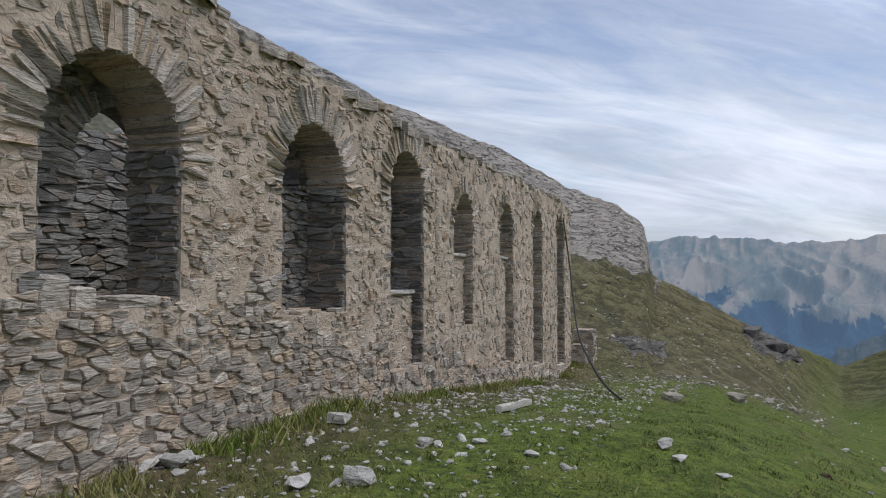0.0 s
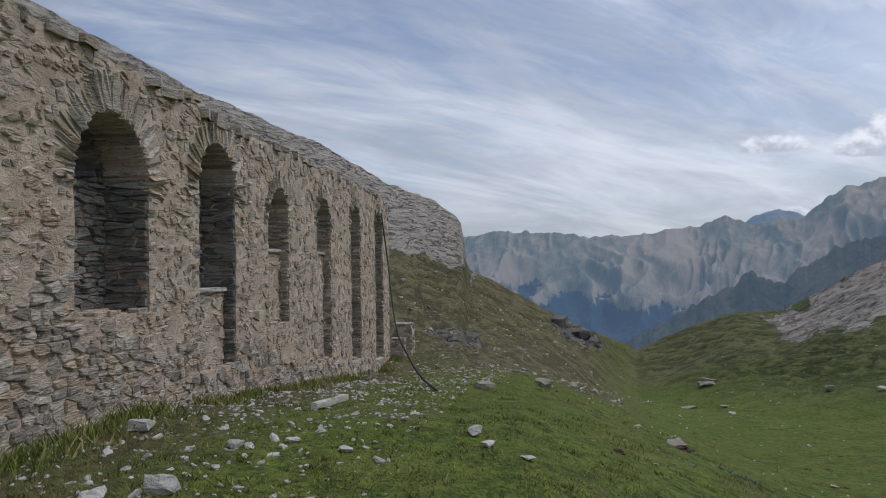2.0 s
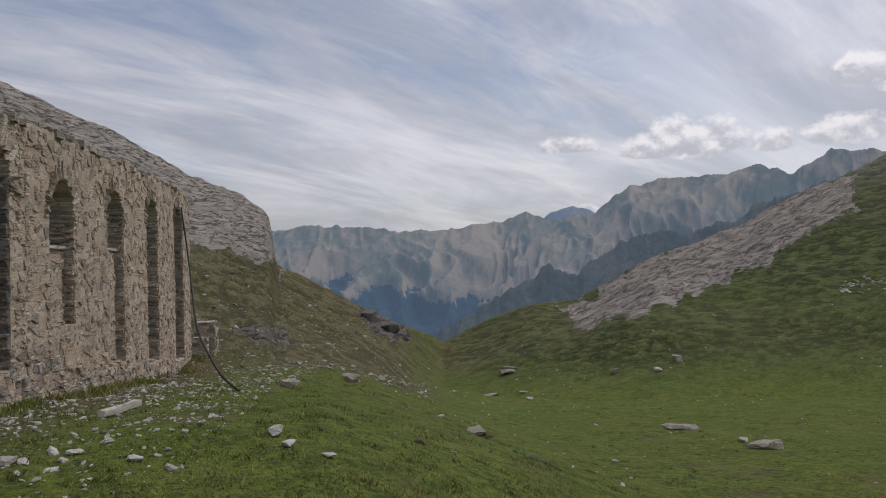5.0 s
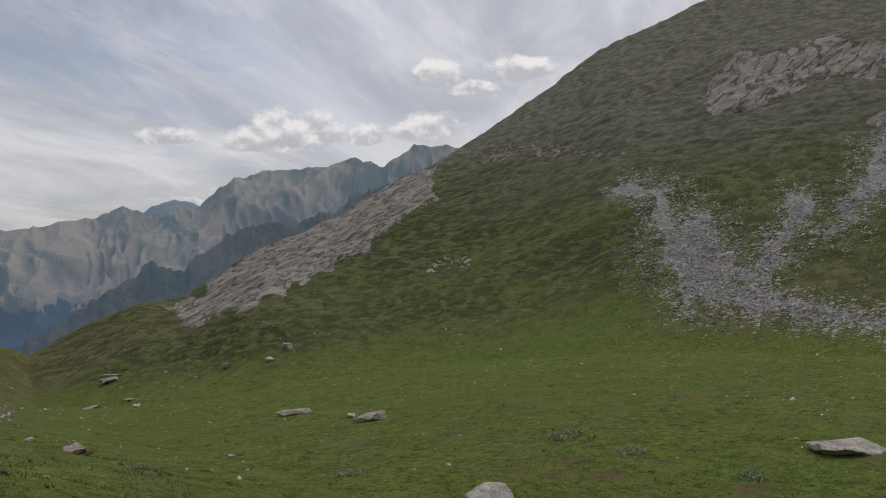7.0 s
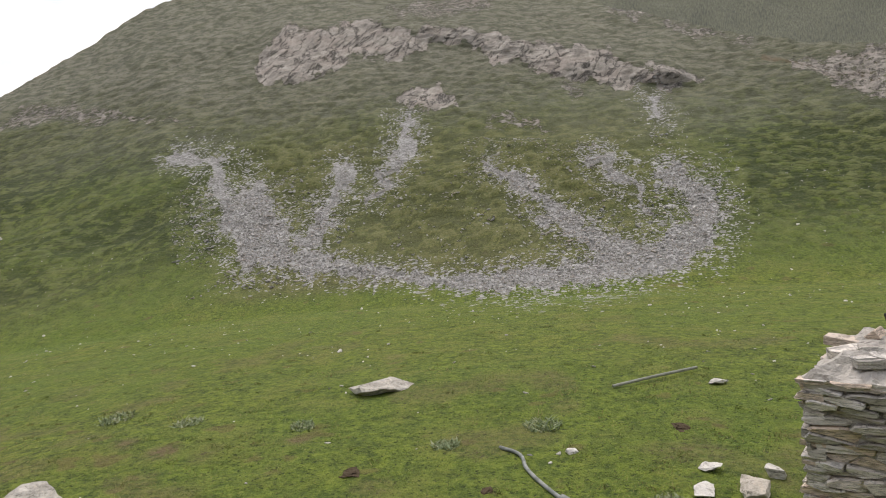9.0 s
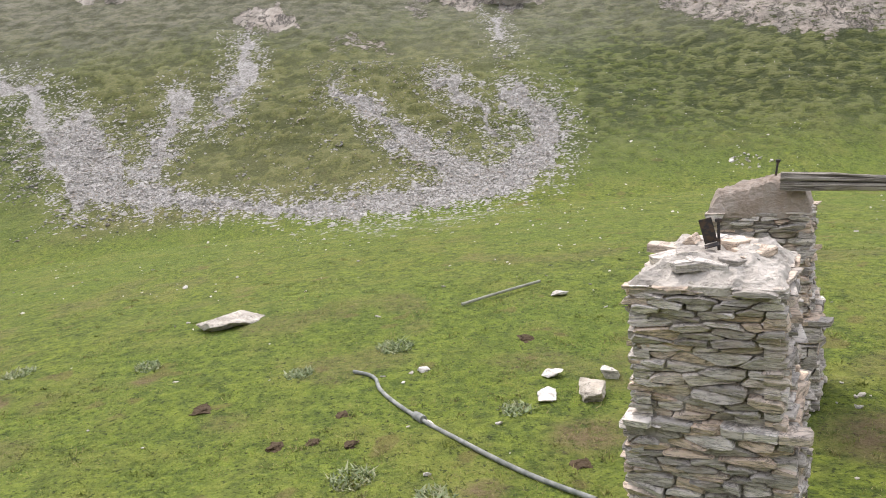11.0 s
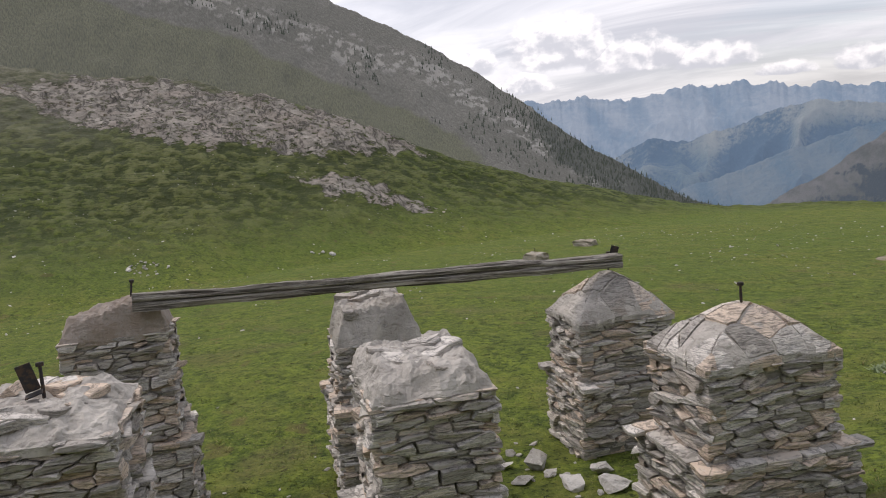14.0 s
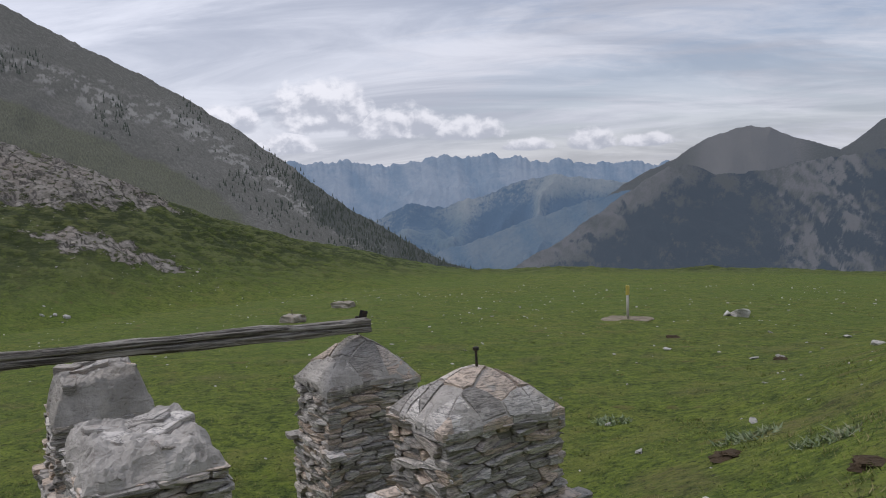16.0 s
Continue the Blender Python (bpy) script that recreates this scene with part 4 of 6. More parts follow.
def lay_hewn(stones, mat, parent, limit=300, name="small_stones"):
    """The first stones as single pieces of their thing, the rest as one mesh."""
    for m, v, f in stones[:limit]:
        me = bpy.data.meshes.new("stone")
        me.from_pydata(v, [], f)
        me.materials.append(mat)
        ob = new("stone", me)
        ob.parent = parent
        ob.matrix_basis = m
    verts, faces, base = [], [], 0
    for m, v, f in stones[limit:]:
        a = np.array(m)
        verts.append(np.array(v) @ a[:3, :3].T + a[:3, 3])
        faces += [tuple(i + base for i in face) for face in f]
        base += len(v)
    if verts:
        me = bpy.data.meshes.new(name)
        me.from_pydata(np.concatenate(verts).tolist(), [], faces)
        me.materials.append(mat)
        ob = new(name, me)
        ob.parent = parent
        tagged(ob, kind="stuff")


def part(name, bm, mat, parent=None, label="", smooth_faces=False):
    me = bpy.data.meshes.new(name)
    bm.to_mesh(me)
    bm.free()
    me.materials.append(mat)
    if smooth_faces:
        for p in me.polygons:
            p.use_smooth = True
    ob = new(name, me)
    ob.parent = parent
    return tagged(ob, label) if label else ob


# ---- the ruined arcade ----
WM = Matrix.Translation((*WALL_P, 0)) @ Matrix.Rotation(-radians(WALL_YAW), 4, "Z")
# wall coordinates: x out of the face, y along it, z up. Openings: from, to, sill, crown
OPENINGS = ((-2.48, -0.78, 1.45, 3.70), (1.08, 2.79, 1.25, 3.73), (4.40, 5.90, 0.20, 3.88), (7.62, 8.95, 0.72, 3.49), (11.18, 12.55, -0.45, 3.61), (14.85, 16.2, -0.85, 3.72), (18.5, 19.9, -1.25, 3.80))
WALL_FROM, WALL_TO = -9.0, 21.1


def top_of_wall(u):
    u = np.asarray(u, float)
    z = np.interp(u, [-9, -0.08, 0.0, 3.0, 4.35, 4.42, 7, 12, 17, 21.2], [4.62, 4.52, 4.36, 4.34, 4.40, 4.20, 4.24, 4.32, 4.34, 4.22])
    return z + 0.05 * vnoise(u * 2.3, u * 0, 5) + 0.03 * vnoise(u * 7, u * 0, 6)


def crown(u, o, shrink=0.0):
    a, b, sill, top = o[0] + shrink, o[1] - shrink, o[2], o[3] - shrink
    half = (b - a) / 2
    k = np.clip(1 - ((np.asarray(u) - (a + b) / 2) / half) ** 2, 0, 1)
    return top - half + half * np.sqrt(k)


def leaf(name, x_front, x_back, openings, mat, label, shrink=0.0):
    """One thickness of the wall, with its arched openings cut through."""
    bm = bmesh.new()
    stops = [WALL_FROM]
    for o in openings:
        stops += [o[0] + shrink, o[1] - shrink]
    stops.append(WALL_TO)
    us = []
    for k, (a, b) in enumerate(zip(stops, stops[1:])):
        n = 16 if k % 2 else max(3, int((b - a) / 0.16))
        us.append([a + (b - a) * (0.5 - 0.5 * math.cos(math.pi * i / n) if k % 2 else i / n) for i in range(n + 1)])

    def strip(xs, u0, u1, lo, hi, n, wob):
        rows = []
        for u, l, h in ((u0, lo[0], hi[0]), (u1, lo[1], hi[1])):
            rows.append([(xs + wob * noise.fractal((u * 2.6, 3.1, (l + (h - l) * i / n) * 2.6), 1.0, 2.0, 3), u, l + (h - l) * i / n) for i in range(n + 1)])
        return rows

    def quads(a, b):
        va, vb = [bm.verts.new(v) for v in a], [bm.verts.new(v) for v in b]
        for i in range(len(a) - 1):
            bm.faces.new((va[i], vb[i], vb[i + 1], va[i + 1]))

    floor_z = -3.2
    for k, row in enumerate(us):
        o = openings[k // 2] if k % 2 else None
        for u0, u1 in zip(row, row[1:]):
            t0, t1 = (float(top_of_wall(v)) for v in (u0, u1))
            spans = [((floor_z, floor_z), (t0, t1), 24)]
            if o:
                c0, c1 = float(crown(u0, o, shrink)), float(crown(u1, o, shrink))
                spans = [((floor_z, floor_z), (o[2], o[2]), 10), ((c0, c1), (t0, t1), 8)]
                for x0, x1 in ((x_front, x_back),):
                    quads([(x0, u0, c0), (x1, u0, c0)], [(x0, u1, c1), (x1, u1, c1)])
                    quads([(x0, u0, o[2]), (x1, u0, o[2])], [(x0, u1, o[2]), (x1, u1, o[2])])
            for lo, hi, n in spans:
                quads(*strip(x_front, u0, u1, lo, hi, n, 0.022))
                quads(*strip(x_back, u0, u1, lo, hi, n, 0.022))
            quads([(x_front, u0, t0), (x_back, u0, t0)], [(x_front, u1, t1), (x_back, u1, t1)])
    for o in openings:
        for u in (o[0] + shrink, o[1] - shrink):
            top = o[3] - shrink - (o[1] - o[0] - 2 * shrink) / 2
            quads([(x_front, u, o[2]), (x_front, u, top)], [(x_back, u, o[2]), (x_back, u, top)])
    for u in (WALL_FROM, WALL_TO):
        t = float(top_of_wall(u))
        quads([(x_front, u, floor_z), (x_front, u, t)], [(x_back, u, floor_z), (x_back, u, t)])
    bmesh.ops.remove_doubles(bm, verts=bm.verts, dist=0.0008)
    bmesh.ops.recalc_face_normals(bm, faces=bm.faces)
    ob = part(name, bm, mat, None)
    ob.matrix_basis = WM
    return tagged(ob, label, "wall", kind="structure")


# the inner thickness: a narrower arch stands behind the first opening, broken blocking behind the next two
INNER = ((-1.54, -0.08, 1.40, 3.42), (1.25, 2.60, 2.95, 3.66), (4.55, 5.75, 2.75, 3.72)) + tuple((o[0] + 0.12, o[1] - 0.12, o[2], o[3] - 0.12) for o in OPENINGS[3:])
WALL = leaf("wall_arcade", 0.0, -0.62, OPENINGS, MORTAR_WARM, "ruined arcade wall of mortared schist rubble with arched openings")
WALL_INNER = leaf("wall_inner", -0.625, -1.06, INNER, MORTAR_SHADED, "inner thickness of the ruined arcade, with narrower arches and blocking")
X, Y, Z3 = (1, 0, 0), (0, 1, 0), (0, 0, 1)


def in_opening(u, z, l, h, ring):
    for o in OPENINGS:
        if o[0] - 0.01 < u + l / 2 and u - l / 2 < o[1] + 0.01 and z + h / 2 > o[2]:
            if z - h / 2 < float(crown(np.clip(u, o[0], o[1]), o)):
                return True
        half = (o[1] - o[0]) / 2
        spring = o[3] - half
        if z > spring - 0.05 and math.hypot(u - (o[0] + o[1]) / 2, z - spring) < half + ring:
            return True
    return False


def ring_of_stones(o, long, x, depth, rng, out):
    half = (o[1] - o[0]) / 2
    c, spring = (o[0] + o[1]) / 2, o[3] - half
    th = -0.12
    while th < math.pi + 0.12:
        w = rng.uniform(0.045, 0.10)
        a = th + w / 2 / half
        l = long * rng.uniform(0.7, 1.15)
        r = half - rng.uniform(-0.01, 0.035) + l / 2
        ray, side = (0, math.cos(a), math.sin(a)), (0, -math.sin(a), math.cos(a))
        out.append(block((x - depth / 2 + rng.uniform(-0.01, 0.03), c + r * math.cos(a), spring + r * math.sin(a)), ray, side, X, l, w * 0.94 * r / half, depth, rng.normal(0, 0.05)))
        th += w / half


def arcade_stones():
    rng = np.random.default_rng(11)
    near, low_wall, high_wall, rings = [], [], [], []

    def foot(u):
        return 1.50 + 0.22 * math.sin(u * 1.7) if u < 1.0 else 1.1 - 0.14 * (u - 1.0)

    def outside(poly):
        """Keep a stone clear of the openings and the broken top."""
        u, z = sum(p[0] for p in poly) / len(poly), sum(p[1] for p in poly) / len(poly)
        if z > float(top_of_wall(u)) - 0.06 or in_opening(u, z, 0.02, 0.02, 0.40 if u < 6.5 else 0.22):
            return None
        for o in OPENINGS:
            if z > o[2] + 0.03:
                if o[0] - 0.5 < u < o[0]:
                    poly = trim(poly, 1, 0, o[0] + rng.uniform(-0.01, 0.03))
                elif o[1] < u < o[1] + 0.5:
                    poly = trim(poly, -1, 0, -o[1] + rng.uniform(-0.01, 0.03))
        return (u, z, poly) if len(poly) > 2 else None

    for u0, u1, z0, z1, du, dz, zone in ((-5.0, 5.0, -1.0, 2.0, 0.175, 0.068, "low"), (5.0, WALL_TO, -2.4, 1.2, 0.21, 0.09, "low"), (-5.0, 6.5, -0.2, 4.6, 0.135, 0.062, "high"), (6.5, WALL_TO, -1.8, 4.4, 0.21, 0.095, "high")):
        for poly in rubble(u1 - u0, z0, z1, du, dz, rng, 0.32, 0.035):
            found = outside([(u + u0, z) for u, z in poly])
            if not found:
                continue
            u, z, poly = found
            low = z < foot(u) + 0.12 * math.sin(5 * u + 3 * z)
            if low != (zone == "low"):
                continue
            if low:
                stone = hewn(poly, rng, 0.010, 0.14, float(np.clip(rng.normal(0.030, 0.018), 0.002, 0.08)), (0, 0, 0), Y, Z3, X, 0.05)
                (near if -2.9 < u < 1.4 and z > -0.2 else low_wall).append(stone)
            elif rng.random() > 0.16:
                high_wall.append(hewn(poly, rng, 0.010, 0.10, float(np.clip(rng.normal(0.010, 0.013), -0.012, 0.04)), (0, 0, 0), Y, Z3, X, 0.06, u < 9))
    for o in OPENINGS:
        ring_of_stones(o, 0.46 if o[0] < 5 else 0.28, 0.005, 0.63, rng, rings)
    rng.shuffle(near)
    return near, low_wall, high_wall, rings


NEAR_STONES, WALL_STONES, HIGH_STONES, RING_STONES = arcade_stones()


def jamb_stones():
    """Stacked stone in the cheeks of the openings, on the sills and along the broken top."""
    rng = np.random.default_rng(23)
    dark, pale, rings, top = [], [], [], []
    for k, o in enumerate(OPENINGS):
        spring = o[3] - (o[1] - o[0]) / 2
        i = INNER[k]
        inner_spring = i[3] - (i[1] - i[0]) / 2
        for side, u, x0, depth, z0, z1 in ((-1, o[1], 0.0, 0.62, o[2], spring), (-1, i[1], -0.625, 0.44, i[2], inner_spring), (1, i[0], -0.625, 0.44, i[2], inner_spring), (1, o[0], 0.0, 0.62, o[2], spring)):
            along = (-1, 0, 0) if side < 0 else (1, 0, 0)
            start = (x0, u, 0) if side < 0 else (x0 - depth, u, 0)
            for poly in rubble(depth, z0, z1 + 0.12, 0.30, 0.062, rng, 0.32, 0.012):
                stone = hewn(poly, rng, 0.007, 0.16, rng.uniform(0.012, 0.07), start, along, Z3, (0, side, 0), 0.10)
                # near and inner cheeks get the stone coloured for shade
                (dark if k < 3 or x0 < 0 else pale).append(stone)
        ring_of_stones(i, 0.30, -0.60, 0.44, rng, rings)
        # the face of the inner wall, seen through the opening
        for poly in rubble(o[1] - o[0] + 1.3, o[2] - 0.2, o[3] + 0.2, 0.25, 0.055, rng, 0.32, 0.015):
            poly = [(u + o[0] - 0.1, z) for u, z in poly]
            u, z = sum(p[0] for p in poly) / len(poly), sum(p[1] for p in poly) / len(poly)
            inside = i[0] < u < i[1] and i[2] - 0.02 < z < float(crown(u, i))
            ring = z > inner_spring and math.hypot(u - (i[0] + i[1]) / 2, z - inner_spring) < (i[1] - i[0]) / 2 + 0.26
            if not inside and not ring:
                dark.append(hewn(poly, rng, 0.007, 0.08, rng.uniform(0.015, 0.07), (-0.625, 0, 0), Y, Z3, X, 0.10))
        for _ in range(7):
            u = rng.uniform(o[0] + 0.1, o[1] - 0.1)
            top.append(block((rng.uniform(-0.4, -0.05), u, o[2] + 0.02), Y, X, Z3, rng.uniform(0.2, 0.45), rng.uniform(0.15, 0.3), rng.uniform(0.05, 0.12), rng.normal(0, 0.3)))
    u = WALL_FROM
    while u < WALL_TO:
        l = rng.uniform(0.15, 0.45)
        for x in (-0.12, -0.45, -0.85):
            top.append(block((x + rng.uniform(-0.08, 0.06), u, float(top_of_wall(u)) + rng.uniform(-0.02, 0.03)), Y, X, Z3, l, rng.uniform(0.2, 0.36), rng.uniform(0.06, 0.16), rng.normal(0, 0.25)))
        u += l * 0.8
    return dark, pale, rings, top


SHADED_STONES, PALE_STONES, INNER_RINGS, TOP_STONES = jamb_stones()


def back_wall():
    rng = np.random.default_rng(31)
    bm = bmesh.new()
    for u0, u1, x0, x1, h in ((-9, 22, -3.75, -3.28, 3.62), (-9.0, -8.5, -3.3, -1.06, 4.2), (20.6, 21.1, -3.3, -1.06, 3.6), (3.2, 3.7, -3.3, -1.06, 2.9), (9.9, 10.4, -3.3, -1.06, 3.2)):
        bmesh.ops.create_cube(bm, size=1, matrix=Matrix.Translation(((x0 + x1) / 2, (u0 + u1) / 2, (h - 3.2) / 2)) @ Matrix.Diagonal((x1 - x0, u1 - u0, h + 3.2, 1)))
    ob = part("wall_back", bm, MORTAR_SHADED, None)
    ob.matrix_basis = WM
    tagged(ob, "drystone back wall of the ruin, its shade put into the colours", "wall", kind="structure")
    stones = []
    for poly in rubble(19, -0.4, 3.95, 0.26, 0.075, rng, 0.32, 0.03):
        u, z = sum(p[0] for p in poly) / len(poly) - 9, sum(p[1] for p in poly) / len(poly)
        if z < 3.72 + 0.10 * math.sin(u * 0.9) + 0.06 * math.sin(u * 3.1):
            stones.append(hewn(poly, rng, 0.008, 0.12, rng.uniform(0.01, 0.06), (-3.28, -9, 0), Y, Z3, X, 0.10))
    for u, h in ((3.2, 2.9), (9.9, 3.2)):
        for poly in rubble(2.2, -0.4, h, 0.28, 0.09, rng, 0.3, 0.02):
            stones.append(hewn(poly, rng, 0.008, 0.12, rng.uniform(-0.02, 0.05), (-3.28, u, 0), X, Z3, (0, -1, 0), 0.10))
    lay_hewn(stones, SCHIST_HALF_SHADED, ob, 0)


back_wall()


def slab(name, size, rng, mat, parent=None, label="", rough=0.08, detail=3):
    """A rough, bevelled stone block of the given size, standing on its base."""
    bm = bmesh.new()
    bmesh.ops.create_cube(bm, size=1)
    bmesh.ops.bevel(bm, geom=list(bm.edges), offset=0.09, segments=1, affect="EDGES")
    bmesh.ops.subdivide_edges(bm, edges=list(bm.edges), cuts=detail, use_grid_fill=True)
    off = Vector((rng.uniform(0, 50), rng.uniform(0, 50), rng.uniform(0, 50)))
    for v in bm.verts:
        n = noise.noise_vector(v.co * 2.1 + off) * rough + noise.noise_vector(v.co * 5 + off) * rough * 0.5 + noise.noise_vector(v.co * 12 + off) * rough * 0.2
        taper = 1 - 5 * max(0.0, rough - 0.1) * (v.co.z + 0.5)
        n = n * (1.5 if rough > 0.1 else 1.0)
        v.co = Vector((v.co.x * taper, v.co.y * taper, v.co.z))
        v.co = Vector(((v.co.x + n.x) * size[0], (v.co.y + n.y) * size[1], (v.co.z + 0.5 + n.z) * size[2]))
    return part(name, bm, mat, parent, label)


def hull_rock(name, size, rng, mat, points=13):
    """A broken, bedded rock: the hull of a few points, split along its beds into stepped, worn edges."""
    bm = bmesh.new()
    for _ in range(points + int(rng.integers(0, 6))):
        v = Vector((rng.normal(), rng.normal(), rng.normal()))
        v /= max(abs(v.x), abs(v.y), abs(v.z)) ** 0.75 * v.length ** 0.25
        v *= rng.uniform(0.75, 1.05)
        v.z = min(v.z, 0.5 + 0.14 * v.x)
        bm.verts.new((v.x * size[0] / 2, v.y * size[1] / 2, (v.z + 1) * size[2] / 2))
    out = bmesh.ops.convex_hull(bm, input=list(bm.verts))
    bmesh.ops.delete(bm, geom=list({g for g in out["geom_interior"] + out["geom_unused"] if isinstance(g, bmesh.types.BMVert)}), context="VERTS")
    longest = max(size)
    for limit in (0.30, 0.15, 0.085):
        bmesh.ops.subdivide_edges(bm, edges=[e for e in bm.edges if e.calc_length() > limit * longest], cuts=1)
        bmesh.ops.triangulate(bm, faces=list(bm.faces))
    off = Vector((rng.uniform(0, 50), rng.uniform(0, 50), rng.uniform(0, 50)))
    tilt = Vector((rng.normal(0, 0.18), rng.normal(0, 0.18), 1))
    bed = size[2] * rng.uniform(0.16, 0.30)
    k = 1.0 / longest
    for v in bm.verts:
        layer = math.floor(v.co.dot(tilt) / bed)
        q = v.co * k
        pull = 0.10 * (noise.noise(Vector((q.x * 2.2, q.y * 2.2, layer * 3.7)) + off) - 0.25)
        v.co = Vector((v.co.x * (1 + pull), v.co.y * (1 + pull), v.co.z))
        v.co += noise.noise_vector(q * 4 + off) * 0.028 * longest + noise.noise_vector(q * 11 + off) * 0.014 * longest
        v.co.z += 0.020 * longest * noise.noise(q * 2 + off)
    return part(name, bm, mat)


def infill(o, z1, x, u0):
    """The recessed panel that half closes an opening, with its ledge."""
    rng = np.random.default_rng(int(z1 * 100))
    w, h = o[1] - u0, z1 - o[2] + 0.1
    panel = slab("panel", (0.3, w, h), rng, MORTAR_WARM, WALL, "mortared blocking in the opening", 0.015, 4)
    panel.matrix_basis = Matrix.Translation((x - 0.15, (u0 + o[1]) / 2, o[2] - 0.1))
    ledge = slab("ledge", (0.42, w + 0.04, 0.07), rng, LIMESTONE, WALL, "pale stone ledge", 0.03, 2)
    ledge.matrix_basis = Matrix.Translation((x - 0.14, (u0 + o[1]) / 2 + 0.01, z1 - 0.02))
    for poly in rubble(w, o[2], z1 - 0.05, 0.18, 0.09, rng, 0.45, 0.02):
        HIGH_STONES.append(hewn(poly, rng, 0.012, 0.10, rng.uniform(-0.01, 0.02), (x, u0, 0), Y, Z3, X))


for k, (u, l, w, h) in enumerate(((-2.27, 0.32, 0.3, 0.30), (-1.93, 0.26, 0.26, 0.20), (-1.35, 0.62, 0.34, 0.12), (-1.02, 0.3, 0.3, 0.10))):
    ob = slab("sill_stone", (w, l, h), np.random.default_rng(900 + k), SCHIST_WALL, None, "", 0.09, 3)
    ob.matrix_basis = WM @ Matrix.Translation((-0.17, u, 1.44))
    tagged(ob, "loose pale building stone lying on the arch's sill", "stone", "stones on the sill")
infill(OPENINGS[2], 1.46, -0.20, 4.55)
infill(OPENINGS[3], 2.19, -0.20, 7.70)
infill(OPENINGS[4], 2.22, -0.20, 11.40)

lay_hewn(NEAR_STONES + WALL_STONES + PALE_STONES, SCHIST_WALL, WALL, 300)
lay_hewn(HIGH_STONES, SCHIST_WARM, WALL, 0, "face_stones")
join_stones("arch_stones", RING_STONES + TOP_STONES, SCHIST_WALL, WALL)
lay_hewn(SHADED_STONES, SCHIST_SHADED, WALL_INNER, 0)
join_stones("arch_stones", INNER_RINGS, SCHIST_SHADED, WALL_INNER)


def end_pier(u, x, w, h, mat):
    rng = np.random.default_rng(int(u * 10))
    g = float(height_at(*(WM @ Vector((x, u, 0))).xy)[0])
    pier = tagged(new("broken_pier"), "stump of a stone pier beside the ruined wall", "pier", "pier stumps")
    pier.matrix_basis = WM @ Matrix.Translation((x, u, g - 0.1))
    core = slab("core", (w * 0.9, w * 0.9, h), rng, MORTAR_WARM, pier, "", 0.03, 2)
    stones = []
    for along, out, start in ((Y, X, (w / 2, -w / 2, 0)), ((-1, 0, 0), Y, (w / 2, w / 2, 0)), (X, (0, -1, 0), (-w / 2, -w / 2, 0))):
        for poly in rubble(w, 0.0, h, 0.26, 0.12, rng):
            stones.append(hewn(poly, rng, 0.008, 0.14, rng.uniform(-0.02, 0.04), start, along, Z3, out))
    lay_hewn(stones, SCHIST_WALL, pier, 300)


end_pier(21.95, 0.15, 0.55, 0.75, SCHIST_WALL)
end_pier(22.7, 0.25, 0.75, 1.2, SCHIST_WALL)

# ---- the pillars ----
ROW_YAW = radians(216.4)
E1 = Vector((math.sin(ROW_YAW), math.cos(ROW_YAW), 0))
E2 = Vector((-E1.y, E1.x, 0))


def cap_height(kind, u, v):
    """Height of a pillar's top over its square plan, 0 at the eaves to 1."""
    m = max(abs(u), abs(v))
    if kind == "pyramid":
        m = 0.72 * m + 0.28 * min(1.0, math.hypot(u, v) / 1.2)
        return max(0.0, min(1.0, (1 - m) / 0.84)) ** 0.68
    if kind == "slab":
        return min(1.0, (1 - m) / 0.22) ** 0.8 * (0.66 + 0.34 * min(1.0, 0.55 + 0.9 * u))
    if kind == "rubble":
        return min(1.0, max(0.0, 1 - m) / 0.42) ** 0.8 * (0.85 + 0.15 * v)
    return min(1.0, max(0.0, 1 - m) / 0.26) ** 0.75 * (0.82 + 0.18 * v)


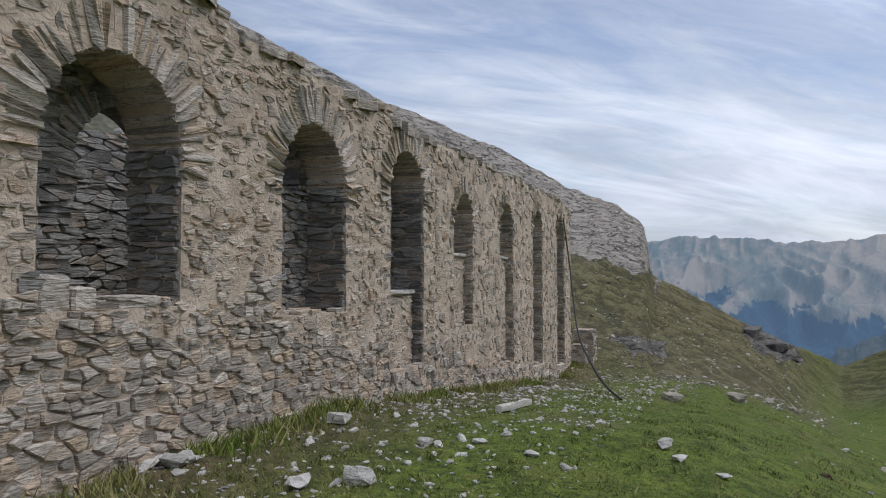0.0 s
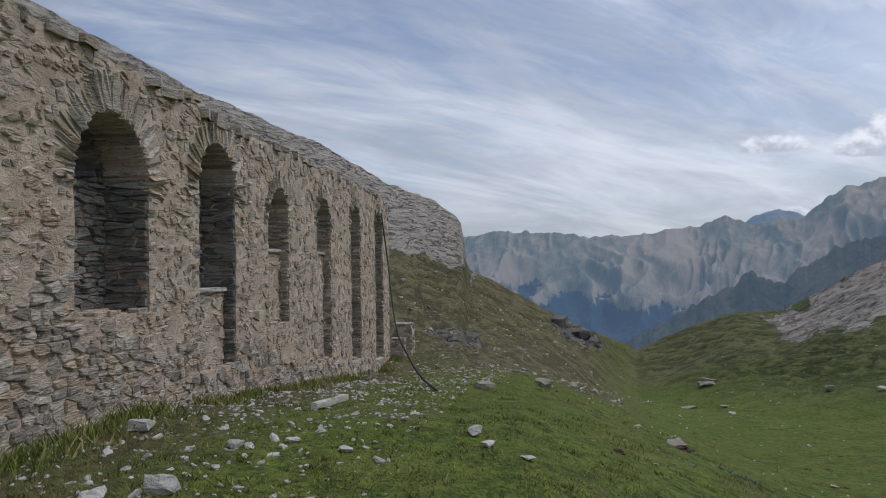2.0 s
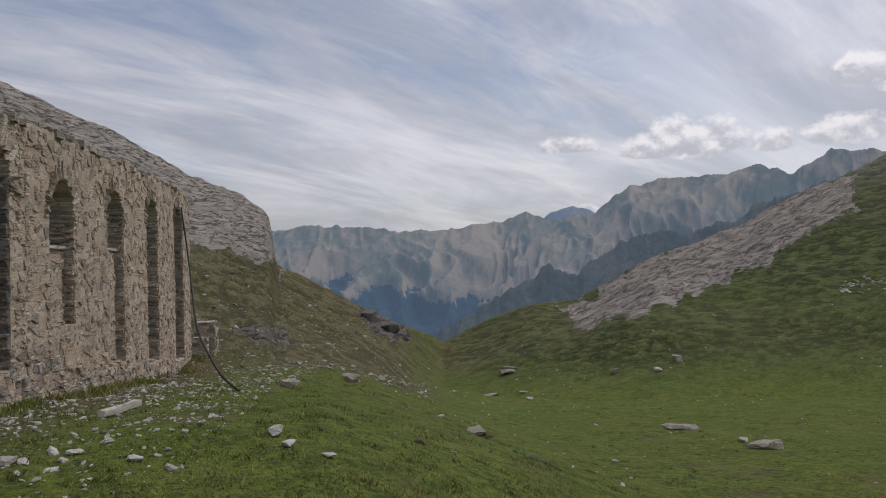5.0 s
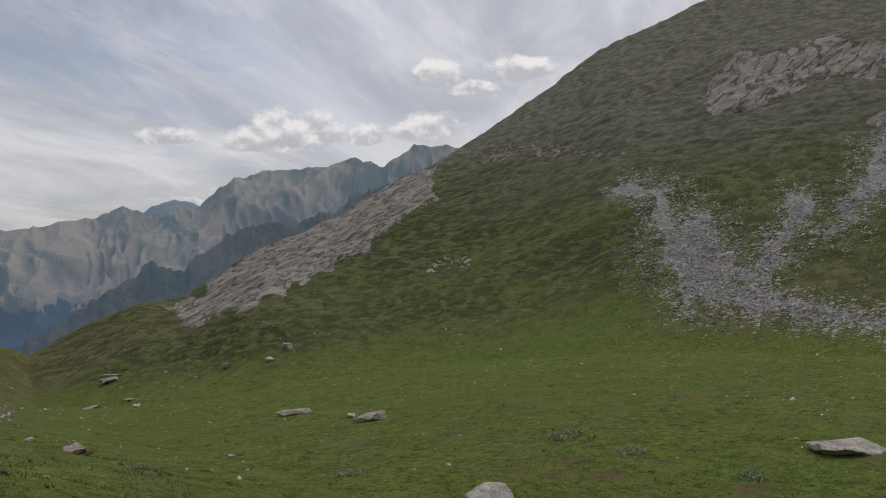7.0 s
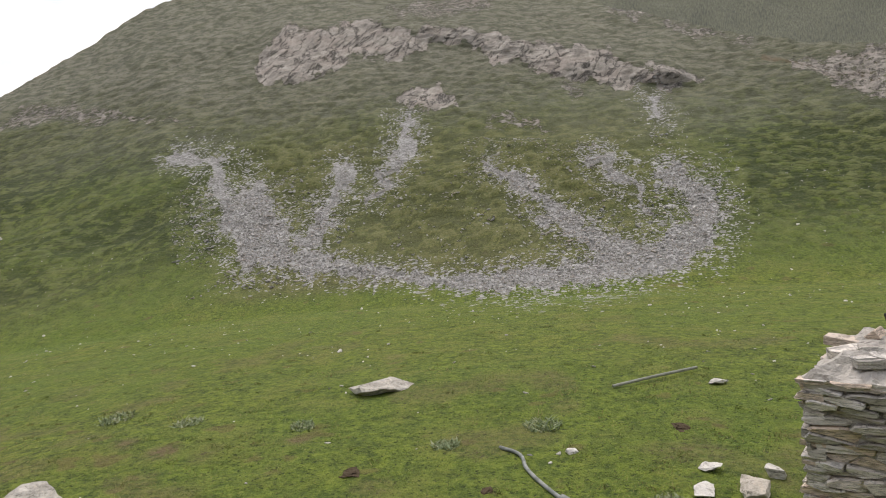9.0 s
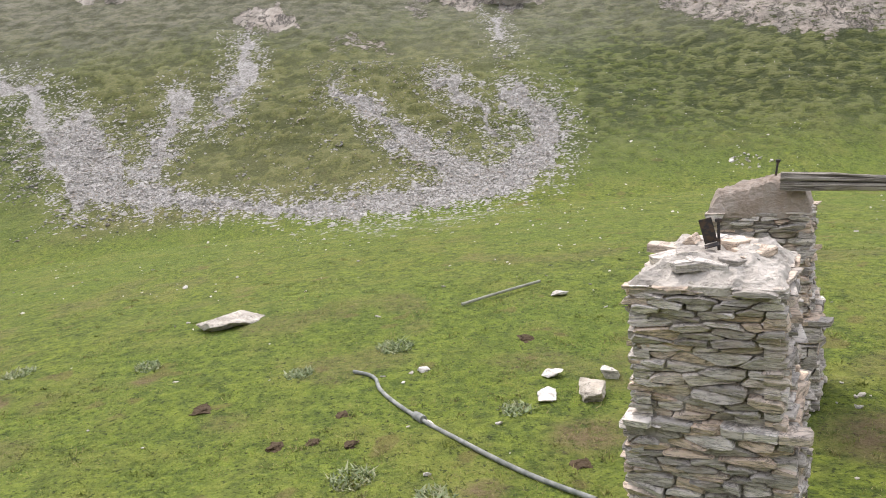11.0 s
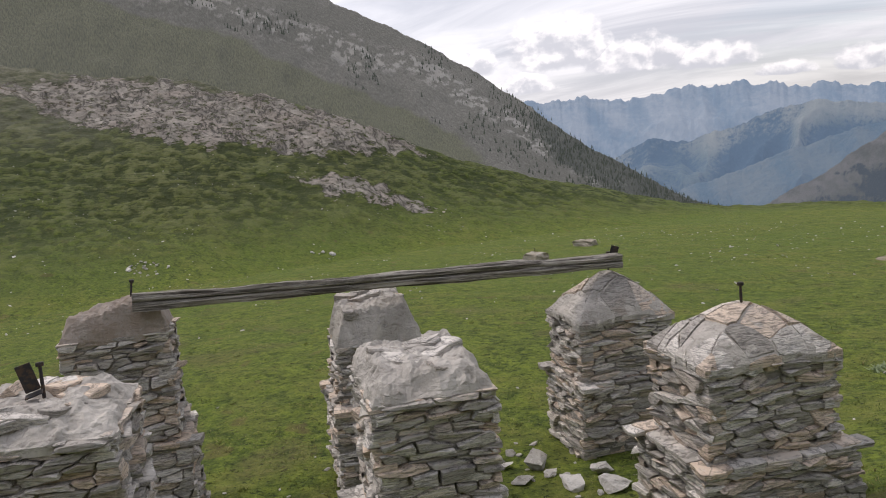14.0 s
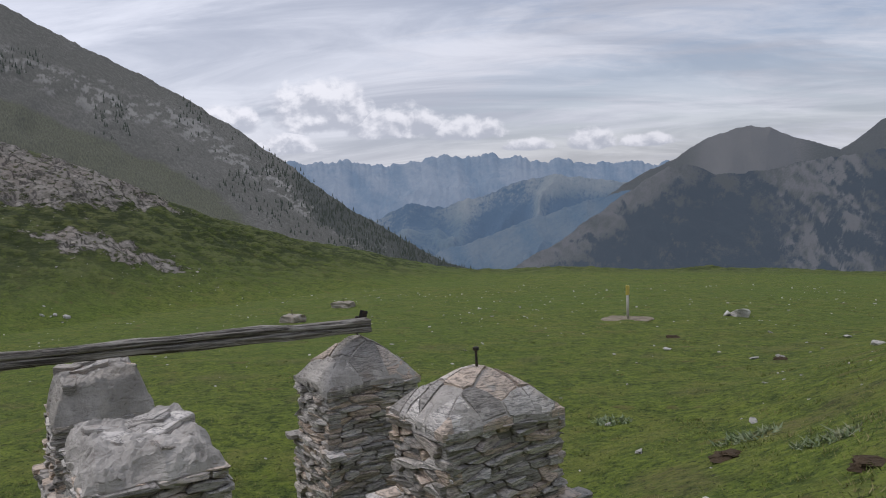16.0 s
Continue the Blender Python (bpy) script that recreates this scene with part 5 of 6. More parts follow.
def pillar(corner, a, b, eave, step, grow, top, kind, mat, seed, label):
    rng = np.random.default_rng(seed)
    x, y = corner
    ground = min(float(height_at(*(Vector((x, y, 0)) + E1 * k + E2 * j).xy)[0]) for k in (0, a) for j in (0, b)) - 0.12
    root = tagged(new("stone_pillar"), label, "pillar", "two rows of stone pillars")
    m = Matrix.Identity(4)
    for k, v in enumerate((E1, E2, Vector((0, 0, 1)))):
        for j in range(3):
            m[j][k] = v[j]
    m.translation = (x, y, ground)
    root.matrix_basis = m
    zs, ze, zt = step - ground, eave - ground, top - ground
    bm = bmesh.new()
    for z0, z1, g in ((0, zs, grow), (zs - 0.02, ze, 0.0)):
        bmesh.ops.create_cube(bm, size=1, matrix=Matrix.Translation((a / 2, b / 2, (z0 + z1) / 2)) @ Matrix.Diagonal((a + 2 * g - 0.13, b + 2 * g - 0.13, z1 - z0, 1)))
    bmesh.ops.subdivide_edges(bm, edges=list(bm.edges), cuts=15, use_grid_fill=True)
    for v in bm.verts:
        v.co += noise.noise_vector(v.co * 3 + Vector((seed, 0, 0))) * 0.045 + noise.noise_vector(v.co * 11 + Vector((seed, 0, 0))) * 0.015
    part("core", bm, JOINT_GREY, root)
    shown, late = [], []
    faces4 = (((0, 0), (1, 0, 0), (0, -1, 0), a), ((0, b), (0, -1, 0), (-1, 0, 0), b), ((a, 0), (0, 1, 0), (1, 0, 0), b), ((a, b), (-1, 0, 0), (0, 1, 0), a))
    for k, (start, along, out, width) in enumerate(faces4):
        for z0, z1, g in ((zs, ze, 0.0), (0.0, zs, grow)):
            origin = Vector((*start, 0)) + (Vector(out) - Vector(along)) * g
            for poly in rubble(width + 2 * g, z0, z1, 0.215, 0.050, rng, 0.40, 0.013):
                if k == 2 and rng.random() < 0.35:
                    continue
                stone = hewn(poly, rng, 0.006, 0.17, float(np.clip(rng.normal(0.0, 0.026), -0.05, 0.065)), origin, along, Z3, out, 0.16)
                (shown if k < 2 else late).append(stone)
    # flat stones along the step
    ledge = []
    for k, (start, along, out, width) in enumerate(faces4):
        v = -grow
        while v < width + grow:
            l = rng.uniform(0.2, 0.4)
            c = Vector((*start, zs + 0.005)) + Vector(along) * min(v + l / 2, width + grow) + Vector(out) * (grow - 0.10)
            ledge.append(block(c, along, Vector(out) * -1, Z3, l, 0.24, rng.uniform(0.04, 0.08), rng.normal(0, 0.1)))
            v += l
    # cap
    n = 34
    bm = bmesh.new()
    over = 1.03 if kind == "pyramid" else 0.98
    hgt = zt - ze
    grid = []
    for i in range(n + 1):
        row = []
        for j in range(n + 1):
            u, v = 2 * i / n - 1, 2 * j / n - 1
            mm = max(abs(u), abs(v))
            w = noise.fractal((u * 1.7 + seed, v * 1.7, 0.3), 0.9, 2.1, 4)
            w += 0.5 * noise.fractal((u * 6 + seed, v * 6, 1.3), 0.8, 2.1, 3)
            z = ze + hgt * cap_height(kind, u, v) + ((0.016 if kind == "pyramid" else 0.075) * w if mm < 1 else 0)
            jag = 1 + (0.03 if kind == "pyramid" else 0.09) * noise.noise((u * 3 + seed, v * 3, 2))
            row.append(bm.verts.new((a / 2 * (1 + u * over * jag), b / 2 * (1 + v * over * jag), z)))
        grid.append(row)
    for i in range(n):
        for j in range(n):
            bm.faces.new((grid[i][j], grid[i + 1][j], grid[i + 1][j + 1], grid[i][j + 1]))
    rim = [e for e in bm.edges if e.is_boundary]
    down = bmesh.ops.extrude_edge_only(bm, edges=rim)
    for v in down["geom"]:
        if isinstance(v, bmesh.types.BMVert):
            v.co.z -= 0.07
    bmesh.ops.recalc_face_normals(bm, faces=bm.faces)
    part("cap", bm, mat, root, {"pyramid": "low pyramid cap of mortar and stone slabs", "slab": "tilted brownish capstone", "rubble": "broken rubble and mortar top"}.get(kind, "weathered rounded mortar cap"))
    if kind == "pyramid":
        # flat slabs bedded in the mortar, fitted over the whole cap
        for poly in rubble(2.1, -1.05, 1.05, 0.46, 0.36, rng, 0.25, 0.05):
            poly = [(u - 1.05, v) for u, v in poly]
            cu, cv = sum(p[0] for p in poly) / len(poly), sum(p[1] for p in poly) / len(poly)
            if rng.random() < 0.14 or max(abs(cu), abs(cv)) < 0.16:
                continue
            ring = [(cu + (u - cu) * 0.91, cv + (v - cv) * 0.90) for u, v in poly]
            ring = [q for k, p in enumerate(ring) for q in (p, ((p[0] + ring[(k + 1) % len(ring)][0]) / 2 + rng.normal(0, 0.02), (p[1] + ring[(k + 1) % len(ring)][1]) / 2 + rng.normal(0, 0.02)))]
            lift = rng.uniform(0.02, 0.045)
            high = [Vector((a / 2 * (1 + u), b / 2 * (1 + v), ze + hgt * cap_height(kind, u, v) + lift)) for u, v in [(cu, cv)] + ring]
            base, n = high[0], len(ring)
            verts = [(p - base)[:] for p in high[1:]] + [(p - base - Vector((0, 0, 0.07)))[:] for p in high[1:]] + [(0, 0, 0)]
            sides = [(k, (k + 1) % n, 2 * n) for k in range(n)] + [(k + n, (k + 1) % n + n, (k + 1) % n, k) for k in range(n)]
            shown.insert(0, (Matrix.Translation(base), verts, sides))
    bedded = []
    for _ in range({"rubble": 16, "blob": 9}.get(kind, 0)):
        u, v = rng.uniform(-0.62, 0.62, 2)
        thick = rng.uniform(0.06, 0.11)
        z0 = ze + hgt * cap_height(kind, u, v)
        turn = Vector((rng.uniform(-1, 1), rng.uniform(-1, 1), rng.uniform(-0.12, 0.12))).normalized()
        nrm = (Vector((0, 0, 1)) - turn * turn.z).normalized()
        bedded.append(block(Vector((a / 2 * (1 + u), b / 2 * (1 + v), z0 + 0.005 - thick * 0.46)), turn, nrm.cross(turn), nrm, rng.uniform(0.20, 0.44), rng.uniform(0.14, 0.30), thick))
    lay_stones(bedded, SCHIST_PALE, root, 60)
    lay_hewn(shown + late, SCHIST_PALE, root, 290)
    join_stones("ledge_stones", ledge, SCHIST_PALE, root)
    return root


CAP_BROWN = surface("brown_capstone", mortar_look((0.30, 0.24, 0.19), (0.40, 0.35, 0.30), (0.46, 0.44, 0.41)), 0.9)
for args in (
    ((6.55, -2.88), 1.28, 1.33, -0.27, -1.54, 0.07, -0.06, "rubble", MORTAR_GREY, 101, "grey schist pillar with a broken rubble top"),
    ((9.78, -5.24), 1.26, 0.89, -0.42, -1.85, 0.09, -0.02, "slab", CAP_BROWN, 102, "grey schist pillar topped by a tilted brownish capstone"),
    ((4.76, -5.50), 1.06, 1.30, -0.42, -1.74, 0.10, -0.17, "blob", MORTAR_GREY, 103, "grey schist pillar with a rounded mortar top"),
    ((7.79, -7.84), 1.15, 1.20, -0.93, -1.76, 0.10, -0.33, "blob", MORTAR_GREY, 104, "grey schist pillar under the weathered timber beam"),
    ((2.99, -7.99), 1.40, 1.08, -0.63, -1.54, 0.13, -0.20, "pyramid", MORTAR_GREY, 105, "grey schist pillar with a low pyramid cap and iron rod"),
    ((5.75, -10.49), 1.42, 1.16, -1.10, -1.95, 0.07, -0.52, "pyramid", MORTAR_GREY, 106, "grey schist pillar with pyramid cap carrying the beam's end"),
):
    pillar(*args)


# ---- timber, iron, pipe ----
def timber_look(n, place):
    own = n.put("ShaderNodeTexCoord", out=3)
    grain = n.noise(n.scaled(own, 1.1, 30, 30), 1.0, 8, 0.72, 0.6)
    blot = n.noise(own, 2.0, 4)
    colour = n.mix(n.ramp(grain, 0.38, 0.60), (0.060, 0.052, 0.042), (0.43, 0.40, 0.345))
    colour = n.mix(n.math("MULTIPLY", n.ramp(blot, 0.45, 0.7), 0.5), colour, (0.15, 0.135, 0.11))
    return colour, n.math("MULTIPLY", grain, 0.03)


TIMBER = surface("weathered_timber", timber_look, 0.9)
GREY_POLE = surface("bleached_pole", mortar_look((0.26, 0.27, 0.22), (0.38, 0.38, 0.32), (0.18, 0.18, 0.13), 0.3), 0.85)
IRON = surface("rusty_iron", lambda n, p: (n.mix(n.ramp(n.noise(p, 30, 4), 0.4, 0.65), (0.030, 0.030, 0.032), (0.075, 0.050, 0.035)), n.math("MULTIPLY", n.noise(p, 60, 3), 0.004)), 0.6)
PIPE = surface("grey_pipe", lambda n, p: (n.mix(n.ramp(n.noise(p, 6, 4), 0.35, 0.7), (0.15, 0.165, 0.15), (0.30, 0.31, 0.29)), None), 0.6)
CABLE = surface("black_cable", lambda n, p: (n.mix(n.noise(p, 8, 3), (0.015, 0.015, 0.015), (0.04, 0.04, 0.04)), None), 0.6)
WHITEWOOD = surface("bleached_post", lambda n, p: (n.mix(n.ramp(n.noise(n.scaled(p, 3, 3, 20), 2, 5), 0.3, 0.7), (0.42, 0.39, 0.34), (0.66, 0.63, 0.57)), n.math("MULTIPLY", n.noise(p, 18, 4), 0.01)), 0.8)
YELLOW = surface("yellow_paint", lambda n, p: (n.mix(n.ramp(n.noise(p, 14, 4), 0.4, 0.7), (0.70, 0.55, 0.12), (0.58, 0.46, 0.14)), None), 0.6)
CONCRETE = surface("pale_concrete", lambda n, p: (n.mix(n.ramp(n.noise(p, 3, 6, 0.7), 0.35, 0.7), (0.30, 0.26, 0.20), (0.45, 0.41, 0.35)), n.math("MULTIPLY", n.noise(p, 20, 4), 0.02)), 0.95)


def bar(name, start, end, w, h, mat, parent=None, label="", rough=0.012, cuts=30, seed=0):
    """A squared, weathered bar from start to end."""
    s, e = Vector(start), Vector(end)
    bm = bmesh.new()
    length = (e - s).length
    bmesh.ops.create_cube(bm, size=1, matrix=Matrix.Translation((length / 2, 0, 0)) @ Matrix.Diagonal((length, w, h, 1)))
    longs = [d for d in bm.edges if abs(d.verts[0].co.x - d.verts[1].co.x) > length / 2]
    bmesh.ops.subdivide_edges(bm, edges=longs, cuts=cuts, use_grid_fill=True)
    rings = [d for d in bm.edges if abs(d.verts[0].co.x - d.verts[1].co.x) < 1e-4]
    bmesh.ops.subdivide_edges(bm, edges=rings, cuts=3, use_grid_fill=True)
    for v in bm.verts:
        k = noise.noise_vector(Vector((v.co.x * 1.3, v.co.y * 9, v.co.z * 9)) + Vector((seed, 0, 0)))
        edge = max(abs(v.co.y) / (w / 2), abs(v.co.z) / (h / 2))
        both = min(abs(v.co.y) / (w / 2), abs(v.co.z) / (h / 2))
        v.co.y *= 1 - 0.10 * both
        v.co.z *= 1 - 0.10 * both
        v.co += Vector((0, k.y, k.z)) * rough * 2.2 * edge
    ob = part(name, bm, mat, parent, label)
    ob.matrix_basis = Matrix.Translation(s) @ (e - s).to_track_quat("X", "Z").to_matrix().to_4x4()
    return ob


def old_beam(start, end, w, h):
    """A long squared timber, checked and split along its grain, its upper edge rotted away in places."""
    s, e = Vector(start), Vector(end)
    length, rings, n = (e - s).length, 260, 40
    rng = np.random.default_rng(4)
    splits = [(rng.uniform(0, n), rng.uniform(-0.2, 0.9) * length, rng.uniform(0.25, 0.6) * length, rng.uniform(0.012, 0.03)) for _ in range(34)]
    bm = bmesh.new()
    rows = []
    for i in range(rings + 1):
        x = length * i / rings
        row = []
        for k in range(n):
            c, d = math.cos(2 * math.pi * k / n), math.sin(2 * math.pi * k / n)
            q = max(abs(c), abs(d)) ** 0.82
            y, z = w / 2 * c / q, h / 2 * d / q
            cutin = 0.0
            for kk, x0, ll, deep in splits:
                near = min(abs(k - kk - 0.9 * math.sin(x * 0.8 + kk)), n - abs(k - kk))
                if near < 1.2 and x0 < x < x0 + ll:
                    cutin += deep * (1 - near / 1.2) * min(1.0, 6 * (x - x0), 6 * (x0 + ll - x))
            rag = noise.fractal((x * 1.4, c * 2.2, d * 2.2), 0.8, 2.2, 5) * 0.016 + noise.noise((x * 0.5, c, d + 7)) * 0.018
            rot = max(0.0, noise.noise((x * 0.9, 3.3, 0.7)) - 0.12) * 0.09 * max(0.0, d)
            f = 1 - (cutin - rag) / (w / 2)
            row.append(bm.verts.new((x, y * f, z * f - rot)))
        rows.append(row)
    for i in range(rings):
        for k in range(n):
            bm.faces.new((rows[i][k], rows[i + 1][k], rows[i + 1][(k + 1) % n], rows[i][(k + 1) % n]))
    bm.faces.new(rows[0])
    bm.faces.new(rows[-1][::-1])
    bmesh.ops.recalc_face_normals(bm, faces=bm.faces)
    ob = part("timber_beam", bm, TIMBER)
    ob.matrix_basis = Matrix.Translation(s) @ (e - s).to_track_quat("X", "Z").to_matrix().to_4x4()
    return tagged(ob, "long weathered grey timber beam, split along its grain, lying across the stone pillars", "beam")


old_beam((9.20, -5.95, 0.00), (5.62, -11.50, -0.33), 0.20, 0.21)


def tube(name, points, radius, mat, label, category, parent=None):
    cu = bpy.data.curves.new(name, "CURVE")
    cu.dimensions, cu.bevel_depth, cu.bevel_resolution, cu.resolution_u = "3D", radius, 3, 8
    sp = cu.splines.new("BEZIER")
    sp.bezier_points.add(len(points) - 1)
    for p, co in zip(sp.bezier_points, points):
        p.co, p.handle_left_type, p.handle_right_type = co, "AUTO", "AUTO"
    cu.use_fill_caps = True
    cu.materials.append(mat)
    ob = new(name, cu)
    me = bpy.data.meshes.new_from_object(ob.evaluated_get(bpy.context.evaluated_depsgraph_get()))
    bpy.data.objects.remove(ob)
    for p in me.polygons:
        p.use_smooth = True
    ob = new(name, me)
    ob.parent = parent
    return tagged(ob, label, category) if category else ob


def on_ground(x, y, lift=0.0):
    return (x, y, float(height_at(x, y)[0]) + lift)


tube("water_pipe", [on_ground(x, y, 0.03) for x, y in ((12.9, -0.35), (12.55, -0.64), (11.9, -0.74), (11.44, -0.88), (10.67, -1.21), (9.65, -1.67), (8.78, -2.09), (8.2, -2.38), (7.5, -2.78))], 0.032, PIPE, "grey plastic water pipe lying across the grass", "pipe")
knot = tube("pipe_coupling", [on_ground(10.76, -1.17, 0.04), on_ground(10.67, -1.21, 0.05), on_ground(10.56, -1.26, 0.04)], 0.065, PIPE, "grey coupling joining two lengths of pipe", "pipe coupling")
pole = tube("wooden_pole", [on_ground(15.9, -2.75, 0.05), on_ground(16.4, -3.7, 0.09), on_ground(16.96, -4.75, 0.07)], 0.032, GREY_POLE, "thin pale weathered wooden pole lying in the grass", "pole")
tube("hanging_cable", [(4.08, 26.5, 3.77), (4.03, 25.0, 2.22), (3.82, 23.0, 1.10), (3.53, 20.5, 0.26), (3.29, 17.5, -0.19), (3.22, 15.6, -0.44), on_ground(3.24, 14.3, 0.01)], 0.024, CABLE, "slack black cable hanging from the ruined wall to the ground", "cable")
post_lying = bar("fallen_post", on_ground(0.72, 10.45, 0.06), on_ground(1.32, 12.2, 0.06), 0.09, 0.09, WHITEWOOD, None, "", 0.008, 8, 9)
tagged(post_lying, "bleached post lying on the grass before the ruin", "post")


def rod(place, height, lean, label):
    r = tagged(new("anchor_bolt"), label, "bolt", "iron bolts in the pillar tops")
    r.matrix_basis = Matrix.Translation(place) @ Euler((lean[0], lean[1], 0)).to_matrix().to_4x4()
    bm = bmesh.new()
    bmesh.ops.create_cone(bm, cap_ends=True, segments=8, radius1=0.016, radius2=0.014, depth=height + 0.1, matrix=Matrix.Translation((0, 0, height / 2 - 0.05)))
    part("shank", bm, IRON, r)
    bm = bmesh.new()
    bmesh.ops.create_cone(bm, cap_ends=True, segments=6, radius1=0.034, radius2=0.034, depth=0.035, matrix=Matrix.Translation((0, 0, height - 0.02)))
    bmesh.ops.bevel(bm, geom=list(bm.edges), offset=0.004, segments=1, affect="EDGES")
    part("nut", bm, IRON, r)
    return r


def bracket(place, turn, lean, label):
    """An angle bracket, its plate facing the way of turn and leaning sideways."""
    r = tagged(new("steel_bracket"), label, "bracket", "steel brackets on the pillars")
    r.matrix_basis = Matrix.Translation(place) @ Matrix.Rotation(turn, 4, "Z") @ Matrix.Rotation(lean, 4, "X")
    for name, size, at in (("upright_plate", (0.012, 0.115, 0.23), (0, 0, 0.11)), ("foot_plate", (0.12, 0.13, 0.012), (0.055, 0, -0.02))):
        bm = bmesh.new()
        bmesh.ops.create_cube(bm, size=1, matrix=Matrix.Translation(at) @ Matrix.Diagonal((*size, 1)))
        bmesh.ops.bevel(bm, geom=list(bm.edges), offset=0.003, segments=1, affect="EDGES")
        part(name, bm, IRON, r)
    for z in (0.10, 0.19):
        bm = bmesh.new()
        bmesh.ops.create_cone(bm, cap_ends=True, segments=8, radius1=0.014, radius2=0.014, depth=0.02, matrix=Matrix.Translation((-0.008, 0.0, z)) @ Matrix.Rotation(radians(90), 4, "Y"))
        part("rivet", bm, LIMESTONE, r)
    return r


def pillar_point(corner, u, v, z):
    return Vector((corner[0], corner[1], z)) + E1 * u + E2 * v


rod(pillar_point((6.55, -2.88), 0.66, 0.74, -0.07), 0.24, (0.05, 0.08), "rusty anchor bolt with its nut in broken mortar")
bracket(pillar_point((6.55, -2.88), 0.60, 0.70, -0.04), radians(155), radians(13), "dark steel angle bracket leaning beside its bolt")
rod(pillar_point((9.78, -5.24), 0.80, 0.62, -0.04), 0.22, (0.1, -0.12), "rusty anchor bolt standing on the brownish capstone")
rod(pillar_point((2.99, -7.99), 0.72, 0.52, -0.24), 0.28, (0.0, 0.03), "rusty iron rod standing out of the pyramid cap")
rod(pillar_point((5.75, -10.49), 0.78, 0.66, -0.55), 0.34, (0.05, 0.0), "rusty anchor bolt beside the beam's end")
bracket(pillar_point((5.75, -10.49), 0.86, 0.70, -0.36), radians(118), radians(-16), "dark steel bracket holding the beam's end")


# ---- loose rocks ----
def rock(x, y, size, seed, mat, label, group="", sink=0.25, turn=None, name="rock"):
    rng = np.random.default_rng(seed)
    if name == "rock":
        size, sink = tuple(1.05 * s for s in size), 0.7 * sink
    ob = hull_rock(name, size, rng, mat)
    z = float(height_at(x, y)[0]) - sink * size[2]
    ob.matrix_basis = Matrix.Translation((x, y, z)) @ Euler((rng.normal(0, 0.06), rng.normal(0, 0.06), rng.uniform(0, 6.28) if turn is None else turn)).to_matrix().to_4x4()
    return tagged(ob, label, "rock", group)


BOULDER = surface("weathered_boulder", boulder_look((0.33, 0.305, 0.26), (0.66, 0.62, 0.55), (0.64, 0.57, 0.47)), 0.9)
rock(17.1, 2.2, (1.05, 1.80, 0.38), 7, BOULDER, "large flat pale boulder lying in the meadow", "", 0.28, 0.15, "boulder")
rock(11.8, 7.25, (0.75, 1.15, 0.45), 2, BOULDER, "pale flat-topped boulder in the grass", "", 0.3, -0.5, "boulder")
rock(20.5, 21.2, (1.5, 0.7, 0.42), 3, DULL_ROCK, "low grey-brown rock half sunk in turf", "", 0.3, -0.7, "boulder")
rock(19.1, 16.2, (1.15, 0.6, 0.5), 4, DULL_ROCK, "low tan rock half sunk in turf", "", 0.3, -0.8, "boulder")
rock(19.7, 17.6, (0.4, 0.3, 0.28), 5, LIMESTONE, "small rounded pale rock in turf")
for k, (x, y, l, w, h) in enumerate(((10.76, -3.15, 0.55, 0.3, 0.12), (11.11, -4.29, 0.32, 0.26, 0.24), (10.55, -3.8, 0.65, 0.4, 0.26), (11.5, -3.45, 0.36, 0.26, 0.24), (15.9, -4.9, 0.42, 0.3, 0.16))):
    rock(x, y, (l, w, h), 20 + k, LIMESTONE if k != 2 else DULL_ROCK, "pale rock lying in the meadow near the pillars", "rocks by the pillars")
for k, (x, y, l, w, h) in enumerate(((6.26, -9.96, 0.48, 0.32, 0.28), (5.45, -9.55, 0.5, 0.36, 0.16), (6.1, -9.4, 0.36, 0.25, 0.12), (4.95, -9.75, 0.62, 0.42, 0.18), (5.3, -10.1, 0.3, 0.22, 0.2), (5.9, -9.75, 0.25, 0.18, 0.1), (6.6, -9.7, 0.22, 0.2, 0.12))):
    rock(x, y, (l, w, h), 40 + k, LIMESTONE, "fallen pale building stone at the pillar's foot", "fallen stones by the pillar")
for k, (x, y, l, w, h) in enumerate(((-3.1, 7.3, 0.42, 0.3, 0.14), (-2.68, 7.05, 0.5, 0.32, 0.12), (-2.42, 7.2, 0.4, 0.3, 0.13), (-2.75, 7.45, 0.36, 0.3, 0.26), (-2.45, 7.0, 0.3, 0.25, 0.18), (-2.9, 6.95, 0.3, 0.2, 0.1))):
    rock(x, y, (l, w, h), 60 + k, LIMESTONE, "pale fallen stone heaped before the ruined wall", "stone heap by the wall")
for k, (x, y, l, w, h) in enumerate(((-0.70, 6.5, 0.28, 0.2, 0.22), (-1.22, 6.47, 0.36, 0.2, 0.1), (-1.24, 9.13, 0.3, 0.24, 0.18), (-0.22, 8.0, 0.2, 0.15, 0.1), (2.36, 8.37, 0.48, 0.16, 0.11), (2.35, 7.78, 0.2, 0.14, 0.09), (2.62, 7.35, 0.22, 0.12, 0.06), (0.35, 8.1, 0.18, 0.12, 0.08), (0.66, 8.4, 0.16, 0.12, 0.07), (7.1, 19.0, 0.55, 0.4, 0.3), (7.4, 19.6, 0.4, 0.3, 0.18), (4.4, 15.1, 0.4, 0.3, 0.22), (28.6, 46.0, 1.4, 0.8, 0.5), (7.7, 13.4, 0.7, 0.4, 0.18))):
    rock(x, y, (l, w, h), 80 + k, LIMESTONE if k < 9 else DULL_ROCK, "pale stone lying on the grass before the ruin", "loose stones before the ruin", 0.2)


